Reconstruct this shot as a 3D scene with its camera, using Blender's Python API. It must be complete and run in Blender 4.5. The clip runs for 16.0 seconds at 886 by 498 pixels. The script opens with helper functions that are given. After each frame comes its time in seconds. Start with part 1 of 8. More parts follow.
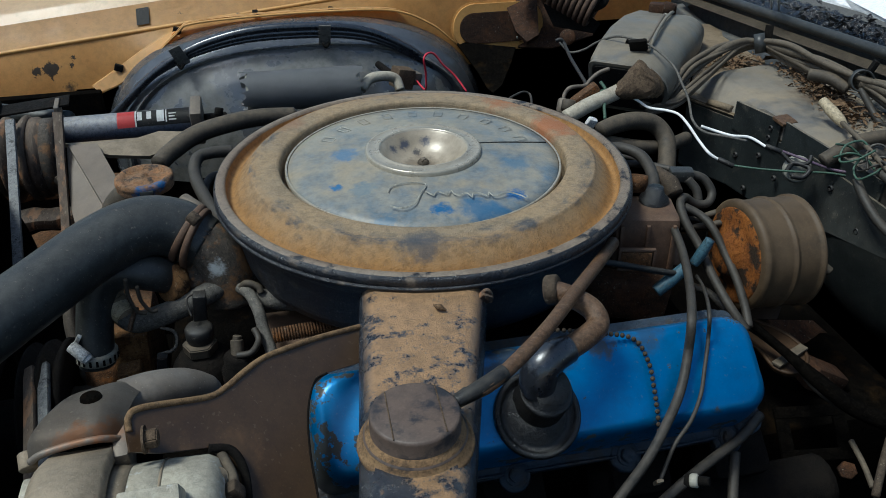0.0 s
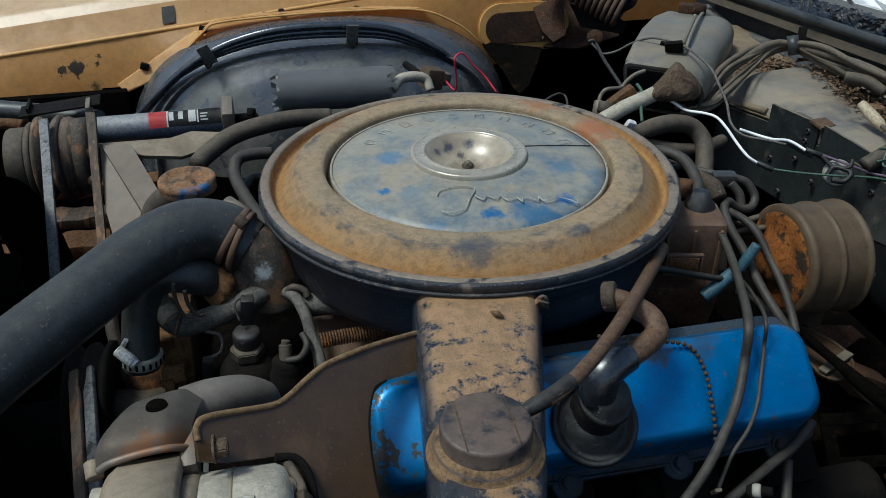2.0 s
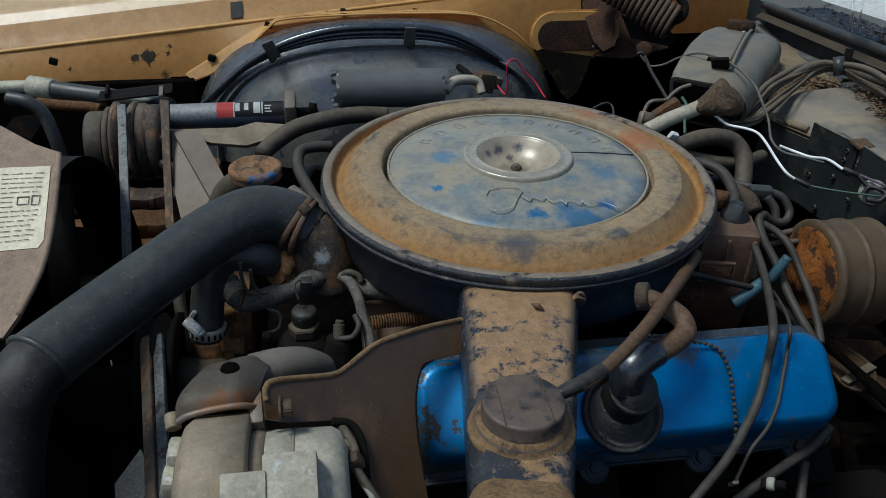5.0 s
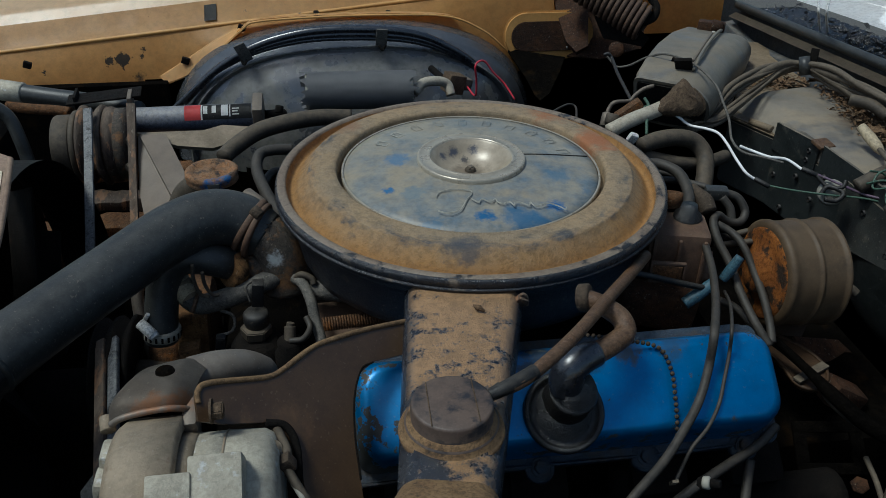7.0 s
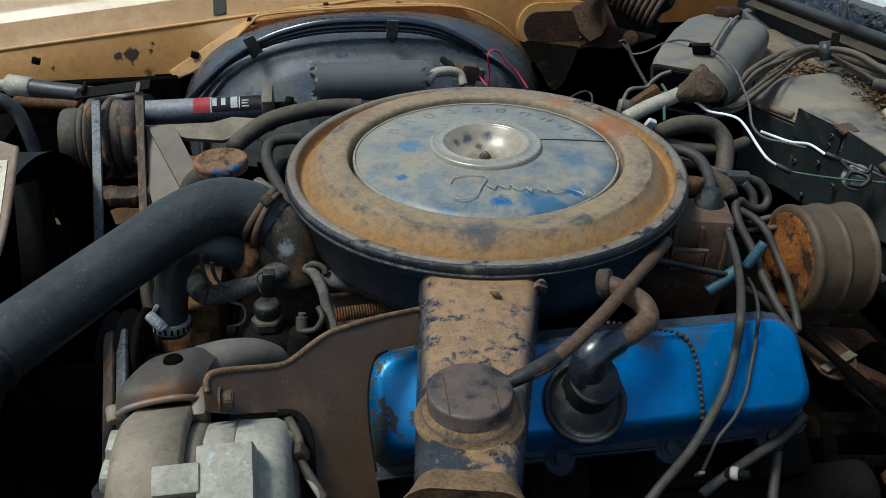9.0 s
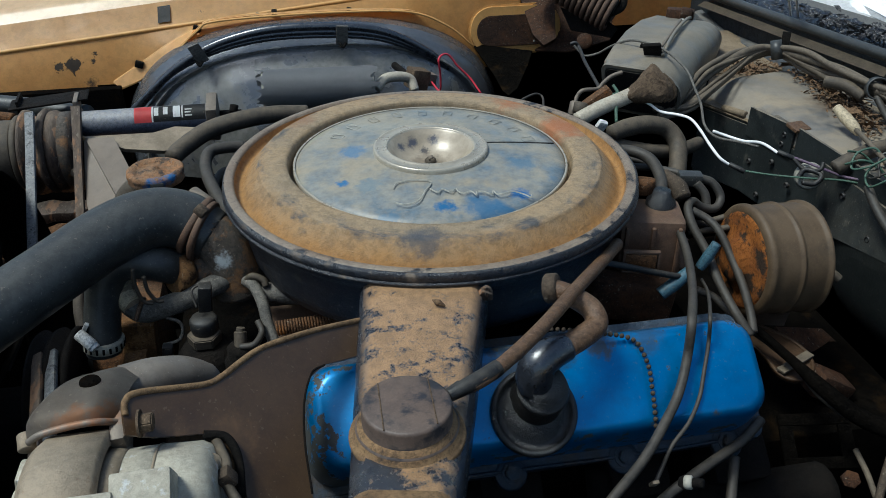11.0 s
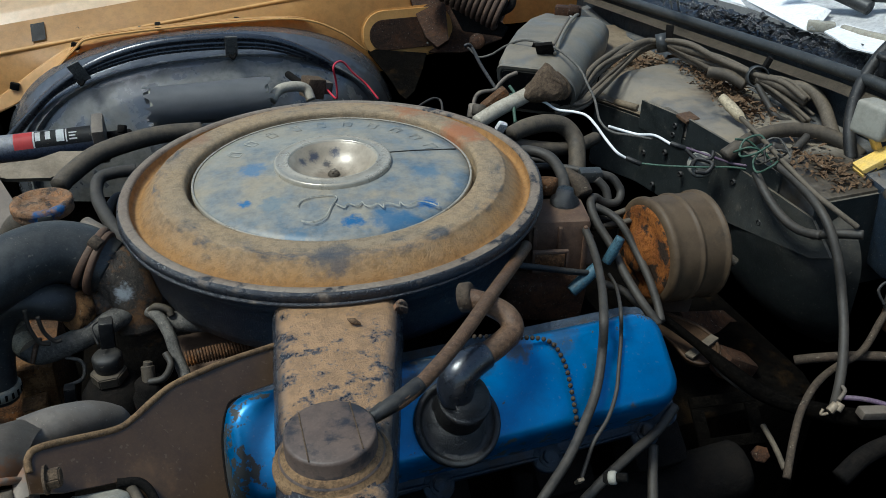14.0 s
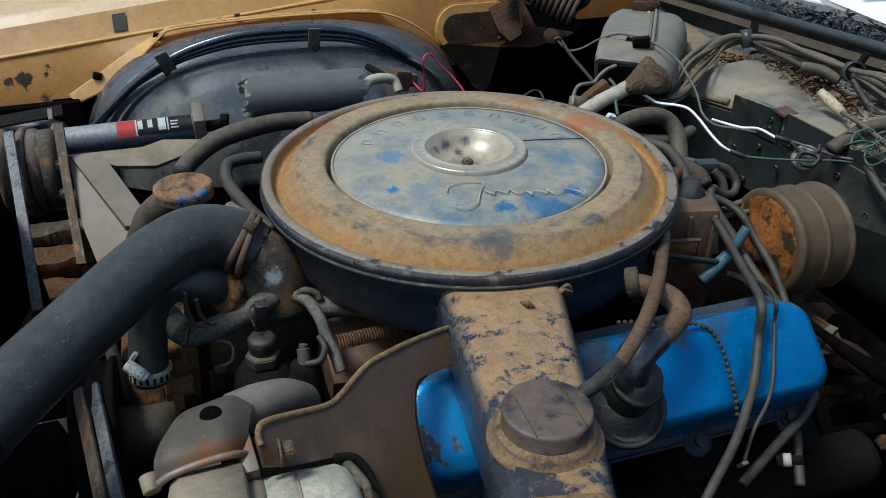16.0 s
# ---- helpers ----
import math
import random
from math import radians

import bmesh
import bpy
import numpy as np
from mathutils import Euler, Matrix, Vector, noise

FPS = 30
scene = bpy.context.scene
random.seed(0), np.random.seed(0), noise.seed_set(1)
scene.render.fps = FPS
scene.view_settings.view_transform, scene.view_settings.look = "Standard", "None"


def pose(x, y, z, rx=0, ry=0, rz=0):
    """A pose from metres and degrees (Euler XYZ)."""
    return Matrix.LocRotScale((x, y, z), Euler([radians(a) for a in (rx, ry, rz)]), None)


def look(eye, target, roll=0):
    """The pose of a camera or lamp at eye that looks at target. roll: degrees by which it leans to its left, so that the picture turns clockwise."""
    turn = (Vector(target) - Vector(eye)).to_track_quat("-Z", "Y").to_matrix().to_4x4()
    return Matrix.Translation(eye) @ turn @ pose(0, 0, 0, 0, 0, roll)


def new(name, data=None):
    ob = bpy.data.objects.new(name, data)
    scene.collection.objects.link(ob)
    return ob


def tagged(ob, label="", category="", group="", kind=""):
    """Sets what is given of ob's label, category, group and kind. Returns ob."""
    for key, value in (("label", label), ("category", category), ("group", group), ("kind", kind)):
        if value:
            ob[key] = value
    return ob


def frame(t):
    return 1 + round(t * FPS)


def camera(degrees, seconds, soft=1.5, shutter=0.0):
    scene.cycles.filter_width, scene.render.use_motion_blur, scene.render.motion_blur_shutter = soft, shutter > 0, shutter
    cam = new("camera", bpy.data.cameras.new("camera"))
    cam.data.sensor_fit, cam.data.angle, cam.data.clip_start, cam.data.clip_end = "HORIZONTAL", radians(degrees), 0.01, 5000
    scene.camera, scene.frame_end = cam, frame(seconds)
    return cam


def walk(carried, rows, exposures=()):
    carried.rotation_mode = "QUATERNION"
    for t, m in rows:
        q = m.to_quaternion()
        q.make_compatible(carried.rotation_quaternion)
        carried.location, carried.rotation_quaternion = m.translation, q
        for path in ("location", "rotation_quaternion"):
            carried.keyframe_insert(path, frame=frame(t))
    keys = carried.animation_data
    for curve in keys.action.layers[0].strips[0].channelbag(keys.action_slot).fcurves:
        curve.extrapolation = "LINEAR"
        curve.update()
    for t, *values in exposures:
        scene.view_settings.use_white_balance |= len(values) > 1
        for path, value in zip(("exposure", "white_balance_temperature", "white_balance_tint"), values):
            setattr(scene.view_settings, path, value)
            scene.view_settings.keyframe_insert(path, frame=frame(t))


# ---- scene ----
cam = camera(57.0, 16.0, soft=0.5)


def stand(x, y, z, yaw, pitch, roll):
    return pose(x, y, z, 90 + pitch, 0, yaw) @ pose(0, 0, 0, 0, 0, roll)


PATH = [
    (0, -0.1436, -0.7350, 1.3089, -12.53, -31.86, -0.28),
    (0.5, -0.1451, -0.7320, 1.3051, -12.45, -31.91, -0.35),
    (1, -0.1593, -0.7227, 1.3121, -12.32, -31.97, -0.39),
    (1.5, -0.1590, -0.7138, 1.3088, -12.42, -32.01, -0.30),
    (2, -0.1847, -0.7168, 1.3118, -12.46, -32.07, -0.05),
    (2.5, -0.2009, -0.7284, 1.3138, -12.44, -32.14, 1.37),
    (3, -0.2133, -0.7306, 1.3126, -9.52, -32.21, 0.66),
    (3.5, -0.2068, -0.7386, 1.3168, -9.15, -32.17, 0.98),
    (4, -0.2022, -0.7542, 1.3350, -9.23, -32.13, 1.34),
    (4.2, -0.2060, -0.7591, 1.3367, -9.24, -32.15, 1.41),
    (6.3, -0.1673, -0.7682, 1.3390, -9.59, -32.22, 1.40),
    (6.5, -0.1555, -0.7741, 1.3455, -9.56, -32.21, 1.35),
    (7, -0.1552, -0.7750, 1.3446, -9.29, -32.28, 1.13),
    (7.5, -0.1462, -0.7776, 1.3322, -9.09, -32.36, 0.90),
    (8, -0.1449, -0.7797, 1.3371, -8.72, -32.25, 0.47),
    (8.5, -0.1513, -0.7808, 1.3372, -8.43, -32.19, 0.19),
    (8.7, -0.1564, -0.7749, 1.3320, -8.32, -32.23, 0.13),
    (10.8, -0.1432, -0.7438, 1.3011, -9.67, -31.56, -0.03),
    (11, -0.1289, -0.7454, 1.3050, -10.77, -31.50, 0.07),
    (11.5, -0.1205, -0.7405, 1.3058, -14.09, -31.50, 0.41),
    (12, -0.1077, -0.7360, 1.3119, -17.30, -31.42, 1.12),
    (12.5, -0.1027, -0.7324, 1.3246, -18.55, -31.23, 1.14),
    (13, -0.1065, -0.7299, 1.3213, -18.53, -31.34, 0.55),
    (13.5, -0.1167, -0.7338, 1.3246, -18.44, -31.51, 0.08),
    (14, -0.1300, -0.7331, 1.3128, -18.50, -31.65, -0.01),
    (14.5, -0.1469, -0.7325, 1.3080, -18.57, -31.58, 0.06),
    (15, -0.1660, -0.7232, 1.3042, -18.67, -31.60, 0.14),
    (15.5, -0.1626, -0.7177, 1.3061, -19.05, -31.53, 0.40),
    (15.6, -0.1670, -0.7170, 1.3068, -18.98, -31.50, 0.38),
    (15.7, -0.1815, -0.7110, 1.3075, -19.00, -31.47, 0.40),
    (15.8, -0.2040, -0.7085, 1.3065, -18.72, -31.56, 0.38),
    (15.9, -0.2325, -0.7050, 1.3055, -18.68, -31.60, 0.45),
    (16, -0.2650, -0.7020, 1.3053, -18.78, -31.64, 0.63),
]
walk(cam, [(t, stand(*row)) for t, *row in PATH], [(t, e - 0.05, 5800, -1) for t, e in ((0, 0.37), (4.0, 0.35), (6.3, -0.22), (7, -0.09), (7.5, 0.08), (8.5, 0.36), (10.8, 0.58), (12.5, 0.52), (14.5, 0.53), (16, 0.64))])

# ---- light ----
world = bpy.data.worlds.new("sky")
scene.world = world
world.use_nodes = True
wn = world.node_tree.nodes
sky = wn.new("ShaderNodeTexSky")
sky.sky_type, sky.sun_disc = "NISHITA", False
sky.sun_elevation, sky.sun_rotation = radians(63), radians(248)
sky.air_density, sky.dust_density = 1.0, 2.0
wn["Background"].inputs["Strength"].default_value = 0.095
world.node_tree.links.new(sky.outputs["Color"], wn["Background"].inputs["Color"])
sun = new("sun", bpy.data.lights.new("sun", "SUN"))
sun.data.energy, sun.data.angle, sun.data.color = 2.65, radians(16), (1.0, 0.97, 0.92)
sun.matrix_world = look((-1.15, 0.05, 2.45), (0, 0, 0))


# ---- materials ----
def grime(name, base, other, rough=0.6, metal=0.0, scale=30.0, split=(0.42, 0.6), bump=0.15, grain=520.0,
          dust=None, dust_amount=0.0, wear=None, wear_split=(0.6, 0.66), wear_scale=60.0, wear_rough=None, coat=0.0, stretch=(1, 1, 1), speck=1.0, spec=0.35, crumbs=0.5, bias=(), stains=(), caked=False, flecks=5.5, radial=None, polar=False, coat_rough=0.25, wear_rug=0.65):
    """Paint, rubber or metal in two tones, with worn patches and dust lying on its upper sides."""
    m = bpy.data.materials.new(name)
    m.use_nodes = True
    n, l = m.node_tree.nodes, m.node_tree.links
    bsdf = n["Principled BSDF"]
    geo = n.new("ShaderNodeNewGeometry")
    space = n.new("ShaderNodeMapping")
    space.inputs["Scale"].default_value = stretch
    l.new(geo.outputs["Position"], space.inputs["Vector"])

    def cloud(size, detail=6.0, rough_=0.6):
        t = n.new("ShaderNodeTexNoise")
        t.inputs["Scale"].default_value, t.inputs["Detail"].default_value, t.inputs["Roughness"].default_value = size, detail, rough_
        l.new(space.outputs["Vector"], t.inputs["Vector"])
        return t.outputs["Fac"]

    def ramp(fac, lo, hi):
        r = n.new("ShaderNodeMapRange")
        r.inputs["From Min"].default_value, r.inputs["From Max"].default_value = lo, hi
        l.new(fac, r.inputs["Value"])
        return r.outputs["Result"]

    def mix(fac, a, b):
        x = n.new("ShaderNodeMix")
        x.data_type = "RGBA"
        for socket, v in ((x.inputs["Factor"], fac), (x.inputs["A"], a), (x.inputs["B"], b)):
            if isinstance(v, bpy.types.NodeSocket):
                l.new(v, socket)
            elif isinstance(v, tuple):
                socket.default_value = (*v, 1)
            else:
                socket.default_value = v
        return x.outputs["Result"]

    def times(a, b):
        x = n.new("ShaderNodeMath")
        x.operation = "MULTIPLY"
        for socket, v in zip(x.inputs, (a, b)):
            if isinstance(v, bpy.types.NodeSocket):
                l.new(v, socket)
            else:
                socket.default_value = v
        return x.outputs["Value"]

    axes = n.new("ShaderNodeSeparateXYZ")
    l.new(geo.outputs["Position"], axes.inputs[0])
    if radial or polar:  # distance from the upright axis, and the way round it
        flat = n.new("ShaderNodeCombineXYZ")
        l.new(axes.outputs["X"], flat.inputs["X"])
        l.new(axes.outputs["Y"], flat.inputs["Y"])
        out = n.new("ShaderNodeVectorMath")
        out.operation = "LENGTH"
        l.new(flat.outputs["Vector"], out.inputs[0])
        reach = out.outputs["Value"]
    fine = cloud(grain, 5.0, 0.75)
    colour = mix(ramp(cloud(scale), *split), base, other)
    mid = cloud(scale * flecks, 9.0, 0.72)
    colour = mix(times(ramp(mid, 0.45, 0.60), 0.8 * speck), colour, tuple(0.35 * c for c in base))
    colour = mix(times(ramp(fine, 0.52, 0.62), 0.62 * speck), colour, tuple(min(0.9, 1.5 * c + 0.003) for c in other))
    if radial:  # another tone towards the rim, with a frayed border
        tone, r0, r1 = radial
        frayed = n.new("ShaderNodeMath")
        l.new(reach, frayed.inputs[0])
        l.new(times(cloud(38.0, 7.0, 0.65), 0.03), frayed.inputs[1])
        colour = mix(times(ramp(frayed.outputs["Value"], r0 + 0.015, r1 + 0.015), 0.85), colour, mix(times(ramp(mid, 0.45, 0.60), 0.55), tone, tuple(0.45 * c for c in tone)))
    colour = mix(times(ramp(cloud(330.0, 2.0, 0.5), 0.665, 0.71), crumbs), colour, (0.30, 0.25, 0.19))
    roughness = times(ramp(cloud(scale * 1.7), 0.1, 0.9), 0.3)
    add = n.new("ShaderNodeMath")
    add.inputs[1].default_value = rough - 0.12
    l.new(roughness, add.inputs[0])
    rough_out = add.outputs["Value"]
    metal_out = metal
    if wear:
        field = cloud(wear_scale, 9.0, wear_rug)
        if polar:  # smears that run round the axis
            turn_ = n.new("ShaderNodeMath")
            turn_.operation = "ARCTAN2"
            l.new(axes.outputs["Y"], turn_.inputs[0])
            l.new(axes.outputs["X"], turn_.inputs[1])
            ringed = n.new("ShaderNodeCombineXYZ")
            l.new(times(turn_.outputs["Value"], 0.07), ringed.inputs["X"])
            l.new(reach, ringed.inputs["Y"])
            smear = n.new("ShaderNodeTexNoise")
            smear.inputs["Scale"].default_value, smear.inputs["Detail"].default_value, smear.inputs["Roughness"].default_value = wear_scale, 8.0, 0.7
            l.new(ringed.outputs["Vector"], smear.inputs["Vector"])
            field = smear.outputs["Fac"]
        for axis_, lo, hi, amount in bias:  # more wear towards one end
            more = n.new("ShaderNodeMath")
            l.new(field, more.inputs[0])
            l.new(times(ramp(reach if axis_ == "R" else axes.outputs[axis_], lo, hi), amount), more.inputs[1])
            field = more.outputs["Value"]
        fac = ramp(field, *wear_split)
        if caked:  # lies on the upper sides only
            up = n.new("ShaderNodeSeparateXYZ")
            l.new(geo.outputs["Normal"], up.inputs[0])
            fac = times(fac, ramp(up.outputs["Z"], 0.55, 0.93))
        colour = mix(fac, colour, mix(times(ramp(mid, 0.44, 0.60), 0.6), wear, tuple(0.5 * c for c in wear)))
        if wear_rough is not None:
            x = n.new("ShaderNodeMix")
            l.new(fac, x.inputs["Factor"])
            l.new(rough_out, x.inputs["A"])
            x.inputs["B"].default_value = wear_rough
            rough_out = x.outputs["Result"]
            inv = n.new("ShaderNodeMath")
            inv.operation = "SUBTRACT"
            inv.inputs[0].default_value = 1.0
            l.new(fac, inv.inputs[1])
            metal_out = times(inv.outputs["Value"], metal)
    for tint, centre, radius, *soft in stains:  # blots with frayed edges
        away = n.new("ShaderNodeVectorMath")
        away.operation = "DISTANCE"
        l.new(geo.outputs["Position"], away.inputs[0])
        away.inputs[1].default_value = centre
        frayed = n.new("ShaderNodeMath")
        l.new(times(away.outputs["Value"], 1.0 / radius), frayed.inputs[0])
        l.new(times(cloud(1.6 / radius, 8.0, 0.7), 2.6), frayed.inputs[1])
        spread = {0: (2.2, 1.6), 1: (2.15, 2.0)}.get(soft[0] if soft else 0, (2.4, 1.8))
        colour = mix(times(ramp(frayed.outputs["Value"], *spread), soft[0] if soft else 1.0), colour, tint)
    if dust:
        part_ = n.new("ShaderNodeSeparateXYZ")
        l.new(geo.outputs["Normal"], part_.inputs[0])
        fac = times(times(ramp(part_.outputs["Z"], 0.0, 0.9), ramp(cloud(scale * 2.3), 0.25, 0.7)), dust_amount)
        colour = mix(fac, colour, dust)
        x = n.new("ShaderNodeMix")
        l.new(fac, x.inputs["Factor"])
        l.new(rough_out, x.inputs["A"])
        x.inputs["B"].default_value = 0.95
        rough_out = x.outputs["Result"]
    l.new(colour, bsdf.inputs["Base Color"])
    l.new(rough_out, bsdf.inputs["Roughness"])
    if isinstance(metal_out, bpy.types.NodeSocket):
        l.new(metal_out, bsdf.inputs["Metallic"])
    else:
        bsdf.inputs["Metallic"].default_value = metal_out
    bsdf.inputs["Coat Weight"].default_value = coat
    bsdf.inputs["Specular IOR Level"].default_value = spec
    bsdf.inputs["Coat Roughness"].default_value = coat_rough
    b = n.new("ShaderNodeBump")
    b.inputs["Strength"].default_value, b.inputs["Distance"].default_value = min(1.0, 2.4 * bump), 0.0019
    both = n.new("ShaderNodeMath")
    l.new(fine, both.inputs[0])
    l.new(mid, both.inputs[1])
    l.new(both.outputs["Value"], b.inputs["Height"])
    l.new(b.outputs["Normal"], bsdf.inputs["Normal"])
    return m


